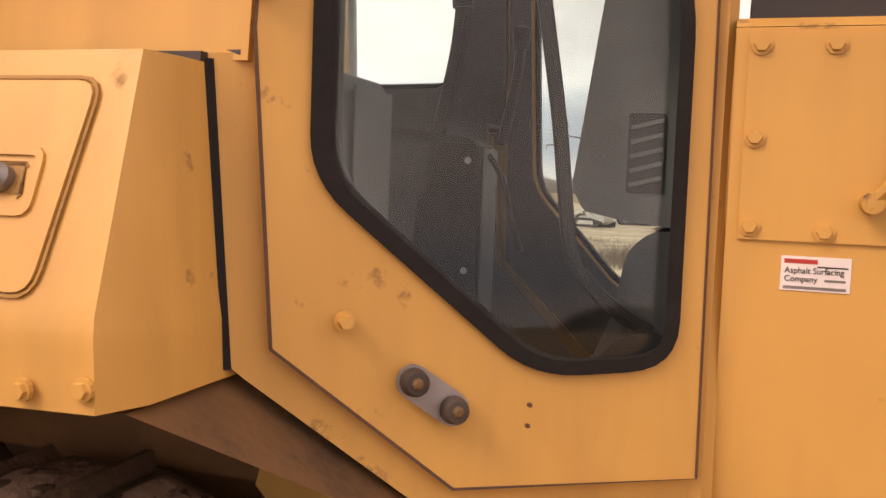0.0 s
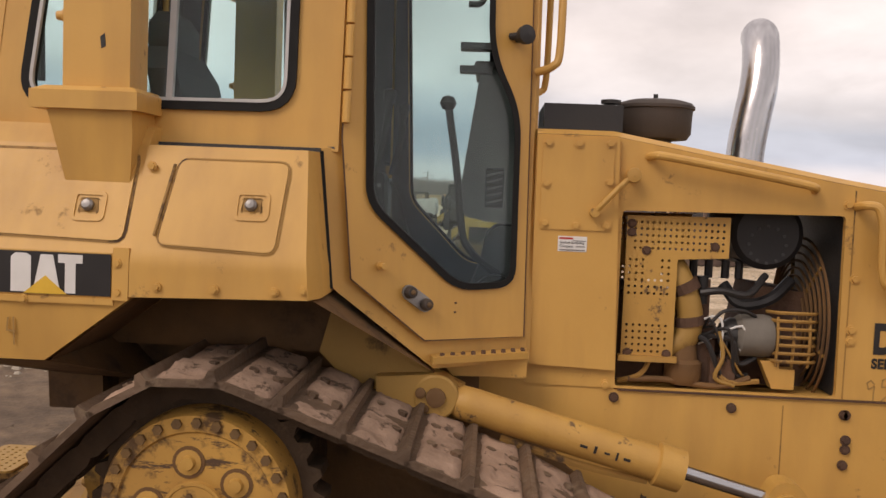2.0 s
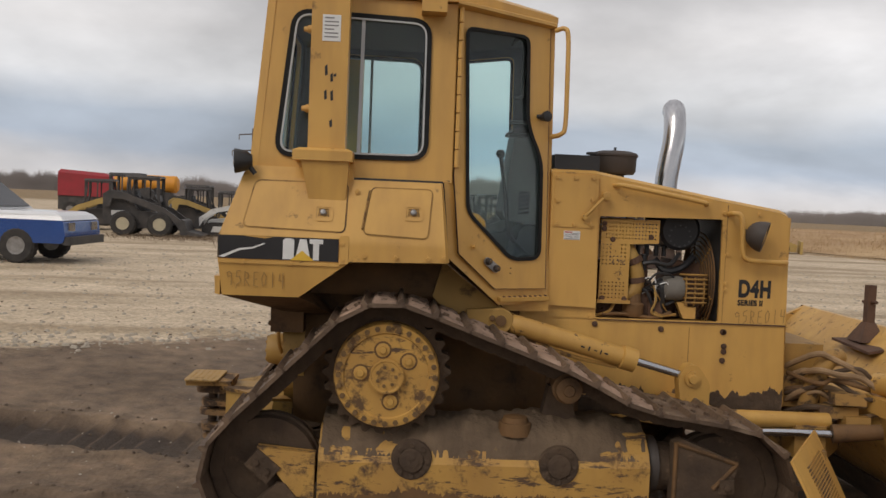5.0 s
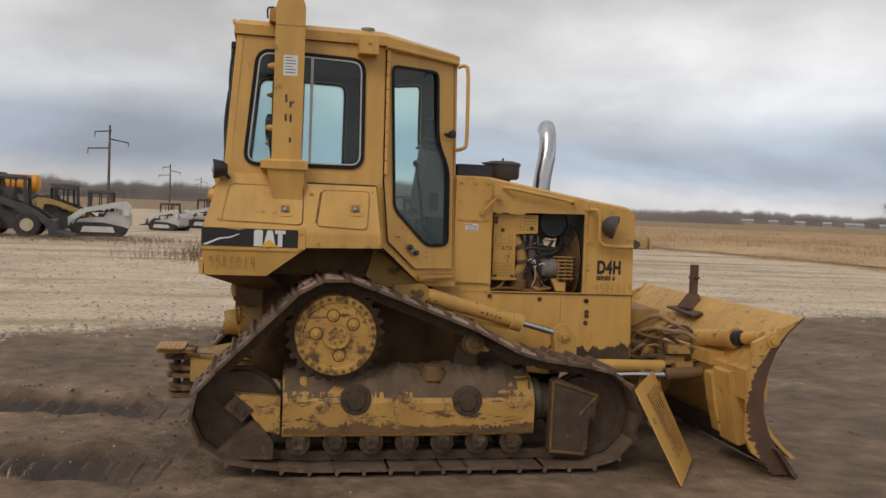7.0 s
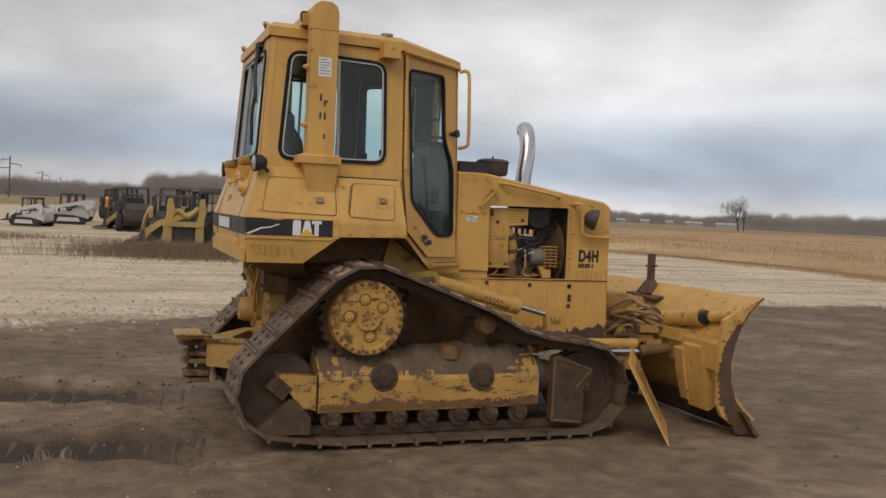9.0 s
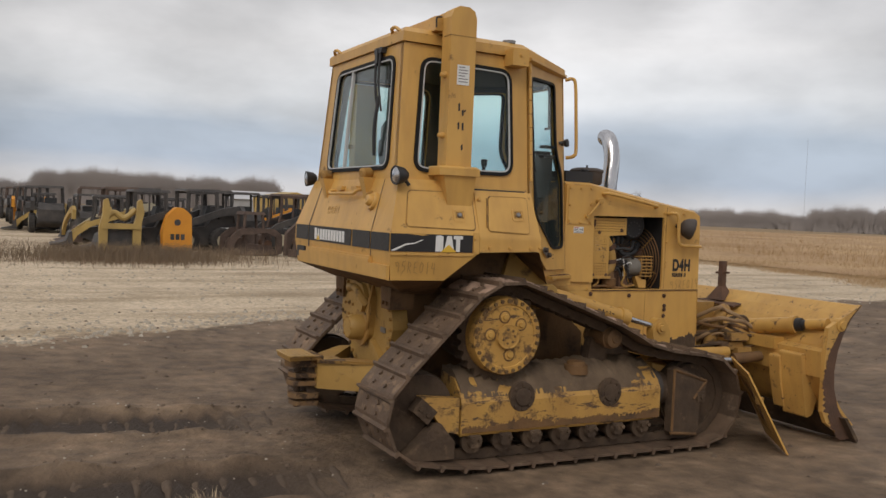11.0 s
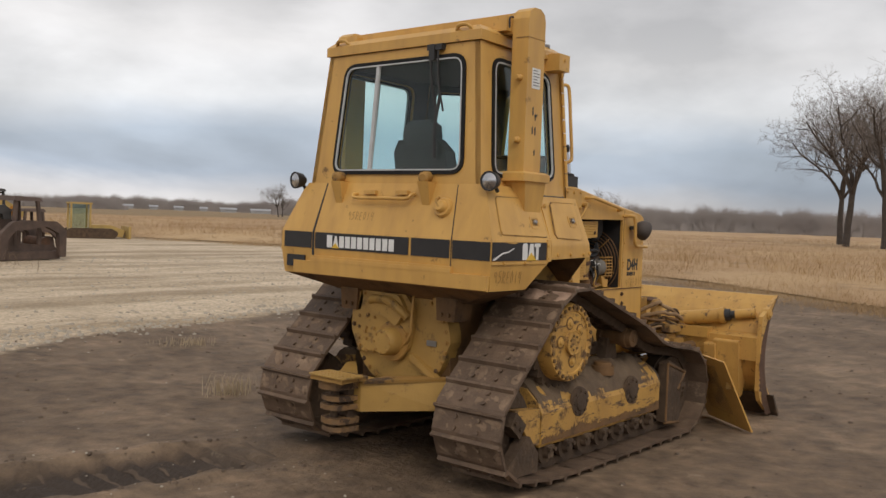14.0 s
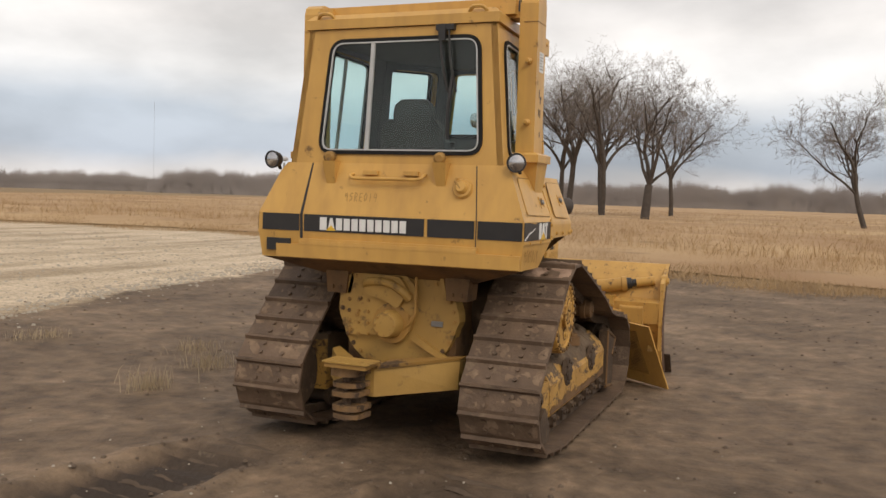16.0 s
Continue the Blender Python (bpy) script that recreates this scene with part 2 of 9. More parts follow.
STEEL = shader("grey_steel", ((0.33, 0.32, 0.31), (0.22, 0.21, 0.20)), 8, 0.45, 0.7, bump=0.1)
BLACK = shader("black_paint", ((0.022, 0.022, 0.024), (0.035, 0.033, 0.032)), 5, 0.45, bump=0.05, fine=80)
DECAL = shader("black_decal", ((0.02, 0.019, 0.02), (0.032, 0.03, 0.03)), 5, 0.4, bump=0.0)
RUBBER = shader("black_rubber", ((0.011, 0.011, 0.011), (0.018, 0.018, 0.018)), 12, 0.7, bump=0.1, spec=0.2)
LOGO_YEL = shader("bright_yellow_print", ((0.80, 0.50, 0.06), (0.70, 0.43, 0.05)), 12, 0.5, bump=0.0)
WHITE = shader("white_print", ((0.78, 0.78, 0.76), (0.68, 0.68, 0.66)), 12, 0.5, bump=0.0)
TRIM = shader("bright_trim", ((0.52, 0.53, 0.53), (0.42, 0.43, 0.43)), 6, 0.5, 0.0, bump=0.0)
RUST = shader("brown_rust", ((0.14, 0.075, 0.045), (0.085, 0.05, 0.035)), 8, 0.8, 0.1, bump=0.4, fine=60)
INTERIOR = shader("dark_cab_lining", ((0.06, 0.062, 0.065), (0.085, 0.086, 0.088)), 6, 0.75, bump=0.0)
GREYPANEL = shader("grey_cab_panel", ((0.16, 0.165, 0.165), (0.12, 0.122, 0.125)), 6, 0.6, bump=0.0)
SEATCLOTH = shader("black_seat_vinyl", ((0.03, 0.03, 0.032), (0.05, 0.05, 0.05)), 10, 0.6, bump=0.0)


def glass_material(name, tint):
    m = bpy.data.materials.new(name)
    m.use_nodes = True
    nt = m.node_tree
    nt.nodes.clear()
    N, L = nt.nodes.new, nt.links.new
    out, mix, tr, gl, lw = N("ShaderNodeOutputMaterial"), N("ShaderNodeMixShader"), N("ShaderNodeBsdfTransparent"), N("ShaderNodeBsdfGlossy"), N("ShaderNodeLayerWeight")
    tr.inputs[0].default_value = (*tint, 1)
    gl.inputs["Roughness"].default_value = 0.02
    pw, sc = N("ShaderNodeMath"), N("ShaderNodeMath")
    pw.operation, sc.operation = "POWER", "MULTIPLY_ADD"
    L(lw.outputs["Facing"], pw.inputs[0])
    pw.inputs[1].default_value = 4.0
    L(pw.outputs[0], sc.inputs[0])
    sc.inputs[1].default_value, sc.inputs[2].default_value = 0.55, 0.03
    L(sc.outputs[0], mix.inputs[0])
    L(tr.outputs[0], mix.inputs[1])
    L(gl.outputs[0], mix.inputs[2])
    L(mix.outputs[0], out.inputs[0])
    return m


GLASS = glass_material("tinted_glass", (0.87, 0.95, 0.945))


# ---- mesh helpers ----
def part(name, bm, material, parent=None, label="", smooth=False, bevel=0.0):
    me = bpy.data.meshes.new(name)
    if bevel:
        edges = [e for e in bm.edges if len(e.link_faces) == 2 and e.calc_face_angle(0) > 0.5]
        bmesh.ops.bevel(bm, geom=edges, offset=bevel, segments=2, affect="EDGES", clamp_overlap=True)
    bmesh.ops.recalc_face_normals(bm, faces=bm.faces)
    bm.to_mesh(me)
    bm.free()
    me.materials.append(material)
    if smooth:
        for p in me.polygons:
            p.use_smooth = True
        me.set_sharp_from_angle(angle=radians(35))
    ob = new(name, me)
    if parent:
        ob.parent = parent
    if label:
        ob["label"] = label
    return ob


def BM():
    return bmesh.new()


def box(bm, x0, x1, y0, y1, z0, z1, m=None):
    vs = [bm.verts.new((x, y, z)) for x in (x0, x1) for y in (y0, y1) for z in (z0, z1)]
    for f in ((0, 1, 3, 2), (4, 6, 7, 5), (0, 4, 5, 1), (2, 3, 7, 6), (0, 2, 6, 4), (1, 5, 7, 3)):
        bm.faces.new([vs[i] for i in f])
    if m is not None:
        for v in vs:
            v.co = m @ v.co
    return vs


def loft(bm, loops, caps=True, closed=True):
    """Skins a list of point loops of equal length."""
    rings = [[bm.verts.new(p) for p in lp] for lp in loops]
    n = len(rings[0])
    for a, b in zip(rings, rings[1:]):
        for i in range(n if closed else n - 1):
            j = (i + 1) % n
            bm.faces.new((a[i], a[j], b[j], b[i]))
    if caps:
        bm.faces.new(rings[0][::-1])
        bm.faces.new(rings[-1])
    return rings


def prism(bm, pts, axis, a, b):
    """Extrudes a flat outline: pts are (x, z) for axis y, (y, z) for axis x, (x, y) for axis z."""
    f = {"y": lambda p, t: (p[0], t, p[1]), "x": lambda p, t: (t, p[0], p[1]), "z": lambda p, t: (p[0], p[1], t)}[axis]
    return loft(bm, [[f(p, a) for p in pts], [f(p, b) for p in pts]])


def cyl(bm, p0, p1, r, r2=None, seg=20, caps=True):
    p0, p1 = Vector(p0), Vector(p1)
    q = (p1 - p0).to_track_quat("Z", "Y")
    r2 = r if r2 is None else r2
    ring = [Vector((math.cos(2 * math.pi * i / seg), math.sin(2 * math.pi * i / seg), 0)) for i in range(seg)]
    loft(bm, [[p0 + q @ (v * r) for v in ring], [p1 + q @ (v * r2) for v in ring]], caps)


def lathe(bm, p0, axis, profile, seg=24):
    """Turns a profile of (distance along the axis, radius) round the axis from p0."""
    p0, q = Vector(p0), Vector(axis).to_track_quat("Z", "Y")
    ring = [Vector((math.cos(2 * math.pi * i / seg), math.sin(2 * math.pi * i / seg), 0)) for i in range(seg)]
    loft(bm, [[p0 + q @ (v * max(r, 0.0005) + Vector((0, 0, d))) for v in ring] for d, r in profile])


def tube(bm, pts, r, seg=8):
    """A round bar or hose through points, rounded by Catmull-Rom."""
    P = [Vector(p) for p in pts]
    Q = [2 * P[0] - P[1]] + P + [2 * P[-1] - P[-2]]
    path = []
    for i in range(1, len(Q) - 2):
        a, b, c, d = Q[i - 1:i + 3]
        for k in range(5):
            t = k / 5
            path.append(0.5 * (2 * b + (c - a) * t + (2 * a - 5 * b + 4 * c - d) * t * t + (3 * b - a - 3 * c + d) * t ** 3))
    path.append(P[-1])
    loops, prev = [], None
    for i, p in enumerate(path):
        d = (path[min(i + 1, len(path) - 1)] - path[max(i - 1, 0)]).normalized()
        side = d.orthogonal() if prev is None else (prev - d * prev.dot(d))
        side.normalize()
        prev = side
        up = d.cross(side)
        loops.append([p + (side * math.cos(2 * math.pi * k / seg) + up * math.sin(2 * math.pi * k / seg)) * r for k in range(seg)])
    loft(bm, loops)


def sheet(bm, outer, holes, thick):
    """A flat plate with holes: 3D outlines and the vector of its thickness."""
    edges = []
    for lp in [outer] + list(holes):
        vs = [bm.verts.new(p) for p in lp]
        edges += [bm.edges.new((vs[i], vs[(i + 1) % len(vs)])) for i in range(len(vs))]
    g = bmesh.ops.triangle_fill(bm, use_beauty=True, edges=edges)
    faces = [f for f in g["geom"] if isinstance(f, bmesh.types.BMFace)]
    ex = bmesh.ops.extrude_face_region(bm, geom=faces)
    vs = [v for v in ex["geom"] if isinstance(v, bmesh.types.BMVert)]
    bmesh.ops.translate(bm, verts=vs, vec=Vector(thick))


def rounded(pts, r, n=5):
    """Rounds the corners of a flat outline of 2D points."""
    out = []
    m = len(pts)
    for i in range(m):
        a, b, c = Vector(pts[i - 1]), Vector(pts[i]), Vector(pts[(i + 1) % m])
        rr = min(r if not isinstance(r, (list, tuple)) else r[i], (a - b).length * 0.45, (c - b).length * 0.45)
        p, q = b + (a - b).normalized() * rr, b + (c - b).normalized() * rr
        for k in range(n + 1):
            t = k / n
            out.append(tuple(p * (1 - t) ** 2 + b * 2 * t * (1 - t) + q * t * t))
    return out


def grow(pts, d):
    """Moves a flat outline outward by d (any winding)."""
    m = len(pts)
    area = sum(pts[i - 1][0] * pts[i][1] - pts[i][0] * pts[i - 1][1] for i in range(m))
    s = 1 if area > 0 else -1
    out = []
    for i in range(m):
        a, b = Vector(pts[i - 1]), Vector(pts[(i + 1) % m])
        t = (b - a)
        if t.length < 1e-6:
            t = Vector((1, 0))
        t.normalize()
        out.append((pts[i][0] + t.y * d * s, pts[i][1] - t.x * d * s))
    return out

# ---- bulldozer ----
dozer = new("bulldozer")
tagged(dozer, "weathered yellow crawler bulldozer with a glazed cab, standing on bare mud", "bulldozer")
CY = 0.03


def mir(y):
    return 2 * CY - y


# cab walls lean inwards: side wall and door wall as planes over (x, z)
def side_y(x, z):
    return -0.71 + 0.0558 * (x + 0.70) + 0.10 * (z - 1.84)


def door_y(x, z):
    return -0.655 + 0.666 * (x - 0.285) + 0.10 * (z - 1.84)


def rear_x(z):
    return -0.715 + 0.065 * (z - 1.84)


# track belt: circles (x, z, r of the plates' inner face)
TRACK_CIRCLES = [(-0.56, 0.385, 0.285), (0.0, 0.86, 0.345), (0.881, 0.813, 0.086), (1.13, 0.772, 0.001), (1.27, 0.727, 0.001), (1.66, 0.36, 0.31), (1.15, 0.185, 0.133), (-0.21, 0.185, 0.133)]


def belt(circles):
    """The closed path of a belt laid clockwise round circles, as points a few millimetres apart, starting at the bottom."""
    segs, n = [], len(circles)
    tang = []
    for i in range(n):
        (x0, z0, r0), (x1, z1, r1) = circles[i], circles[(i + 1) % n]
        dx, dz = x1 - x0, z1 - z0
        d = math.hypot(dx, dz)
        a = math.atan2(dz, dx)
        off = math.acos(max(-1, min(1, (r0 - r1) / d)))
        th = a + off
        tang.append(((x0 + r0 * math.cos(th), z0 + r0 * math.sin(th)), (x1 + r1 * math.cos(th), z1 + r1 * math.sin(th)), th))
    pts = []
    for i in range(n):
        p, q, th = tang[i]
        k = max(int(math.dist(p, q) / 0.01), 1)
        pts += [(p[0] + (q[0] - p[0]) * j / k, p[1] + (q[1] - p[1]) * j / k) for j in range(k)]
        x1, z1, r1 = circles[(i + 1) % n]
        th2 = tang[(i + 1) % n][2]
        turn = (th - th2) % (2 * math.pi)
        if turn > math.pi * 1.5:
            turn -= 2 * math.pi
        k = max(int(abs(turn) * r1 / 0.01), 1)
        pts += [(x1 + r1 * math.cos(th - turn * j / k), z1 + r1 * math.sin(th - turn * j / k)) for j in range(k)]
    return pts


def shoe_mesh(width, pitch, seed, cake=None):
    """One track shoe: plate, grouser bar and bolt heads; x along the belt, z outward. cake: a crust of dried mud over most of it."""
    bm = BM()
    w, p = width / 2, pitch / 2
    prof = [(-p - 0.012, 0.0), (-p - 0.012, 0.012), (-p + 0.012, 0.020), (p - 0.036, 0.018), (p - 0.024, 0.042), (p - 0.010, 0.043), (p - 0.004, 0.018), (p + 0.006, 0.006), (p + 0.006, 0.0)]
    loft(bm, [[(x, -w, z) for x, z in prof], [(x, w, z) for x, z in prof]])
    for sx in (-0.045, 0.022):
        for sy in (-0.085, 0.085):
            cyl(bm, (sx, sy, 0.012), (sx, sy, 0.033), 0.0145, seg=6)
    bmesh.ops.recalc_face_normals(bm, faces=bm.faces)
    # caked mud between the grousers, thick in lumps, bare elsewhere
    nu, nv = 9, 24
    grid = []
    for i in range(nu):
        row = []
        for j in range(nv):
            x = -p + 0.008 + (2 * p - 0.046) * i / (nu - 1)
            y = -w + 0.006 + (2 * w - 0.012) * j / (nv - 1)
            q = Vector((x * 9, y * 9, seed * 7.3))
            h = 0.016 * (noise.noise(q) + 0.6 * noise.noise(q * 2.7) + 0.35 * noise.noise(q * 6.1)) + (0.0075 if cake else -0.003)
            if i in (0, nu - 1) or j in (0, nv - 1):
                h = min(h, -0.002)
            row.append(bm.verts.new((x, y, 0.019 + h)))
        grid.append(row)
    for i in range(nu - 1):
        for j in range(nv - 1):
            fc = bm.faces.new((grid[i][j], grid[i + 1][j], grid[i + 1][j + 1], grid[i][j + 1]))
            fc.material_index, fc.smooth = 1, True
    me = bpy.data.meshes.new("track_shoe")
    bm.to_mesh(me)
    bm.free()
    me.materials.append(SHOE)
    me.materials.append(cake or MUDCAKE)
    return me


def link_mesh(pitch):
    """A pair of chain links with a pin bushing, below the shoe."""
    bm = BM()
    p = pitch / 2
    prof = [(-p - 0.02, -0.02), (-p + 0.03, -0.006), (p - 0.03, -0.006), (p + 0.02, -0.02), (p + 0.02, -0.05), (p - 0.02, -0.068), (-p + 0.02, -0.068), (-p - 0.02, -0.05)]
    for y0, y1 in ((-0.09, -0.055), (0.055, 0.09)):
        loft(bm, [[(x, y0, z) for x, z in prof], [(x, y1, z) for x, z in prof]])
    cyl(bm, (-p, -0.06, -0.04), (-p, 0.06, -0.04), 0.022, seg=10)
    me = bpy.data.meshes.new("chain_link")
    bmesh.ops.recalc_face_normals(bm, faces=bm.faces)
    bm.to_mesh(me)
    bm.free()
    me.materials.append(MUDDY)
    return me


def build_track(yc, side):
    """One crawler track: shoes and links on the belt round sprocket, idlers and carrier roller. side: -1 for outward along -y."""
    track = new("track")
    track.parent = dozer
    track["label"] = "steel crawler track with rusty single-grouser shoes"
    pts = belt(TRACK_CIRCLES)
    n = len(pts)
    acc = [0.0]
    for i in range(n):
        acc.append(acc[-1] + math.dist(pts[i], pts[(i + 1) % n]))
    total = acc[-1]
    count = round(total / 0.166)
    pitch = total / count
    sm, lm = [shoe_mesh(0.505, pitch, i + yc) for i in range(5)], link_mesh(pitch)
    caked = [shoe_mesh(0.505, pitch, i + 0.4 + yc, DRYMUD) for i in range(5)]

    def at(s):
        s %= total
        i = int(np.searchsorted(acc, s, side="right")) - 1
        t = (s - acc[i]) / max(acc[i + 1] - acc[i], 1e-9)
        a, b = pts[i % n], pts[(i + 1) % n]
        return Vector((a[0] + (b[0] - a[0]) * t, a[1] + (b[1] - a[1]) * t))

    for k in range(count):
        a, b = at((k - 0.5) * pitch), at((k + 0.5) * pitch)
        c, d = (a + b) / 2, (b - a).normalized()
        # belt runs clockwise seen from the right; outward is to the left of the run
        m = Matrix(((d.x, 0, -d.y, c.x), (0, 1, 0, yc), (d.y, 0, d.x, c.y), (0, 0, 0, 1)))
        upper = c.y > 0.62 and -0.2 < c.x < 1.3
        for me, nm in (((caked if upper else sm)[(k * 3 + k // 4) % 5], "track_shoe"), (lm, "chain_link")):
            ob = new(nm, me)
            ob.parent = track
            ob.matrix_basis = m
    return track


def bolts(bm, centres, axis, r=0.012, h=0.01):
    for c in centres:
        c = Vector(c)
        cyl(bm, c, c + Vector(axis) * h, r, seg=6)


def build_undercarriage(yc, s):
    """Sprocket, idlers, rollers, track frame and guards of one side; s is the outward sign."""
    # sprocket with teeth and a bolted hub
    bm = BM()
    teeth = 26
    prof = []
    for i in range(teeth * 4):
        a = 2 * math.pi * i / (teeth * 4)
        prof.append((math.cos(a) * (0.312 if i % 4 < 2 else 0.284), 0.86 + math.sin(a) * (0.312 if i % 4 < 2 else 0.284)))
    prism(bm, prof, "y", yc - s * 0.03, yc + s * 0.07)
    spr = part("sprocket", bm, MUDDY, dozer, "mud-caked toothed drive sprocket with a yellow bolted hub")
    bm = BM()
    lathe(bm, (0, yc + s * 0.02, 0.86), (0, s, 0), [(0, 0.255), (0.13, 0.252), (0.150, 0.245), (0.150, 0.205), (0.142, 0.2), (0.142, 0.075), (0.150, 0.07), (0.166, 0.066), (0.168, 0.02), (0.168, 0.001)], 48)
    hub = part("hub", bm, HUBPAINT, spr, "chipped yellow hub cover", smooth=True)
    for i in range(28):
        a = 2 * math.pi * i / 28
        bm = BM()
        bolts(bm, [(0.228 * math.cos(a), yc + s * 0.165, 0.86 + 0.228 * math.sin(a))], (0, s, 0), 0.0135, 0.016)
        part("hub_bolt", bm, HUB_BOLT, hub)
    for a in (100, 175, 35, 280):
        c = Vector((0.125 * math.cos(radians(a)), yc + s * 0.160, 0.86 + 0.125 * math.sin(radians(a))))
        bm = BM()
        lathe(bm, c, (0, s, 0), [(0, 0.034), (0.007, 0.033), (0.008, 0.02), (0.02, 0.016), (0.021, 0.001)], 14)
        part("hub_plug", bm, YEL_WORN, hub, "", smooth=True)
        bm = BM()
        lathe(bm, c - Vector((0, s * 0.002, 0)), (0, s, 0), [(0, 0.043), (0.0065, 0.042), (0.0065, 0.033), (0, 0.033)], 18)
        part("plug_ring", bm, GRIME, hub, "dark grease ring round a plug")
    bm = BM()
    lathe(bm, (0, yc + s * 0.186, 0.86), (0, s, 0), [(0, 0.082), (0.006, 0.081), (0.006, 0.073), (0.003, 0.07), (0.003, 0.001)], 24)
    part("hub_ring", bm, HUBPAINT, hub, "chipped ring in the hub centre")
    for k in range(7):
        a = 2 * math.pi * k / 7
        c = Vector((0.045 * math.cos(a), yc + s * 0.186, 0.86 + 0.045 * math.sin(a)))
        bm = BM()
        cyl(bm, c, c + Vector((0, s * 0.009, 0)), 0.009, seg=6)
        part("hub_bolt", bm, HUB_BOLT, hub)
    bm = BM()
    cyl(bm, (0, yc - s * 0.02, 0.86), (0, CY + s * 0.32, 0.86), 0.23, seg=28)
    part("final_drive", bm, MUDDY, dozer, "mud-caked final drive housing", smooth=True)
    # idlers
    for cx, cz in ((-0.56, 0.385), (1.66, 0.36)):
        bm = BM()
        lathe(bm, (cx, yc - 0.075, cz), (0, 1, 0), [(0, 0.19), (0.0, 0.235), (0.05, 0.24), (0.05, 0.252), (0.1, 0.252), (0.1, 0.24), (0.15, 0.235), (0.15, 0.19), (0.12, 0.175), (0.12, 0.07), (0.18, 0.06), (0.18, 0.001)], 40)
        part("idler", bm, MUDDY, dozer, "mud-coated idler wheel", smooth=True)
    # bottom rollers
    for k in range(7):
        x = -0.21 + k * 0.2267
        bm = BM()
        lathe(bm, (x, yc - 0.17, 0.185), (0, 1, 0), [(0, 0.001), (0, 0.035), (0.03, 0.04), (0.03, 0.075), (0.06, 0.075), (0.07, 0.06), (0.27, 0.06), (0.28, 0.075), (0.31, 0.075), (0.31, 0.04), (0.34, 0.035), (0.34, 0.001)], 18)
        part("track_roller", bm, MUDDY, dozer, "muddy bottom roller", smooth=True)
        bm = BM()
        prism(bm, rounded([(x - 0.042, 0.235), (x + 0.042, 0.235), (x + 0.03, 0.158), (x - 0.03, 0.158)], 0.012, 3), "y", yc + s * 0.15, yc + s * 0.18)
        bolts(bm, [(x - 0.028, yc + s * 0.185, 0.21), (x + 0.028, yc + s * 0.185, 0.21)], (0, s, 0), 0.014, 0.014)
        part("roller_bracket", bm, MUDDY, dozer)
    # carrier roller on its bracket
    bm = BM()
    lathe(bm, (0.881, yc + s * 0.16, 0.813), (0, -s, 0), [(0, 0.001), (0, 0.025), (0.008, 0.03), (0.008, 0.045), (0.014, 0.062), (0.05, 0.066), (0.055, 0.074), (0.09, 0.074), (0.1, 0.058), (0.24, 0.058), (0.25, 0.074), (0.28, 0.074), (0.28, 0.04), (0.3, 0.001)], 24)
    part("carrier_roller", bm, GRIME, dozer, "dirty top carrier roller", smooth=True)
    bm = BM()
    prism(bm, [(0.76, 0.55), (0.98, 0.55), (0.91, 0.8), (0.81, 0.8)], "y", yc - s * 0.1, yc - s * 0.02)
    part("roller_support", bm, MUDDY, dozer)
    # track frame: worn yellow side plate, dirt-topped box behind
    a, b = yc - s * 0.14, yc + s * 0.155
    bm = BM()
    sec = [(a, 0.24), (b, 0.23), (b + s * 0.012, 0.25), (b + s * 0.012, 0.44), (b - s * 0.02, 0.50), (b - s * 0.11, 0.58), (a, 0.60)]
    loft(bm, [[(x, y, z + (0.01 if x > 1 else 0)) for y, z in sec] for x in (-0.31, 0.3, 0.9, 1.29)])
    part("track_frame", bm, FRAME_PAINT, dozer, "scraped yellow track frame beam caked with dirt", bevel=0.008)
    # packed mud heaped on the beam
    bm = BM()
    rows = []
    for i in range(260):
        x = -0.30 + 1.585 * i / 259
        row = []
        for j in range(11):
            t = j / 10
            y = b - s * 0.004 + (a - b) * t
            q = Vector((x * 6, t * 2.2, 3.0 + s))
            z = 0.485 + 0.145 * min(1, t * 1.9) ** 0.8 + 0.03 * noise.noise(q) + 0.018 * noise.noise(q * 3.1) + 0.010 * noise.noise(Vector((x * 31, t * 9, s))) + 0.028 * math.exp(-((x - 0.85) / 0.25) ** 2)
            if t == 0:
                z = 0.474 + 0.014 * noise.noise(q * 1.7) + 0.016 * noise.noise(q * 7) + 0.012 * noise.noise(q * 21)
            row.append(bm.verts.new((x, y, z)))
        row.append(bm.verts.new((x, a, 0.45)))
        row.append(bm.verts.new((x, b - s * 0.004, 0.45)))
        rows.append(row)
    for i in range(259):
        for j in range(13):
            k = (j + 1) % 13
            bm.faces.new((rows[i][j], rows[i + 1][j], rows[i + 1][k], rows[i][k]))
    bm.faces.new(rows[0])
    bm.faces.new(rows[-1])
    part("dirt_layer", bm, TOPDIRT, dozer, "packed mud lying on the track frame", smooth=True)
    # scraped, mud-smeared lower edge of the side plate
    bm = BM()
    rows = []
    for i in range(520):
        x = -0.305 + 1.59 * i / 519
        q = Vector((x * 3.5, 1.0, 5.0 + s))
        h = 0.042 + 0.03 * noise.noise(q) + 0.022 * noise.noise(q * 5.3) + 0.02 * noise.noise(q * 17) + 0.018 * noise.noise(q * 47)
        zt = 0.255 + max(h, 0.006)
        rows.append([bm.verts.new((x, b + s * k, z)) for k, z in ((0.009, 0.250), (0.0155, 0.252), (0.0150, zt - 0.002), (0.009, zt))])
    for i in range(519):
        for j in range(4):
            k = (j + 1) % 4
            bm.faces.new((rows[i][j], rows[i + 1][j], rows[i + 1][k], rows[i][k]))
    part("mud_smear", bm, GRIME, dozer, "brown mud smeared along the lower frame edge")
    # rear end plate and triangular guard
    bm = BM()
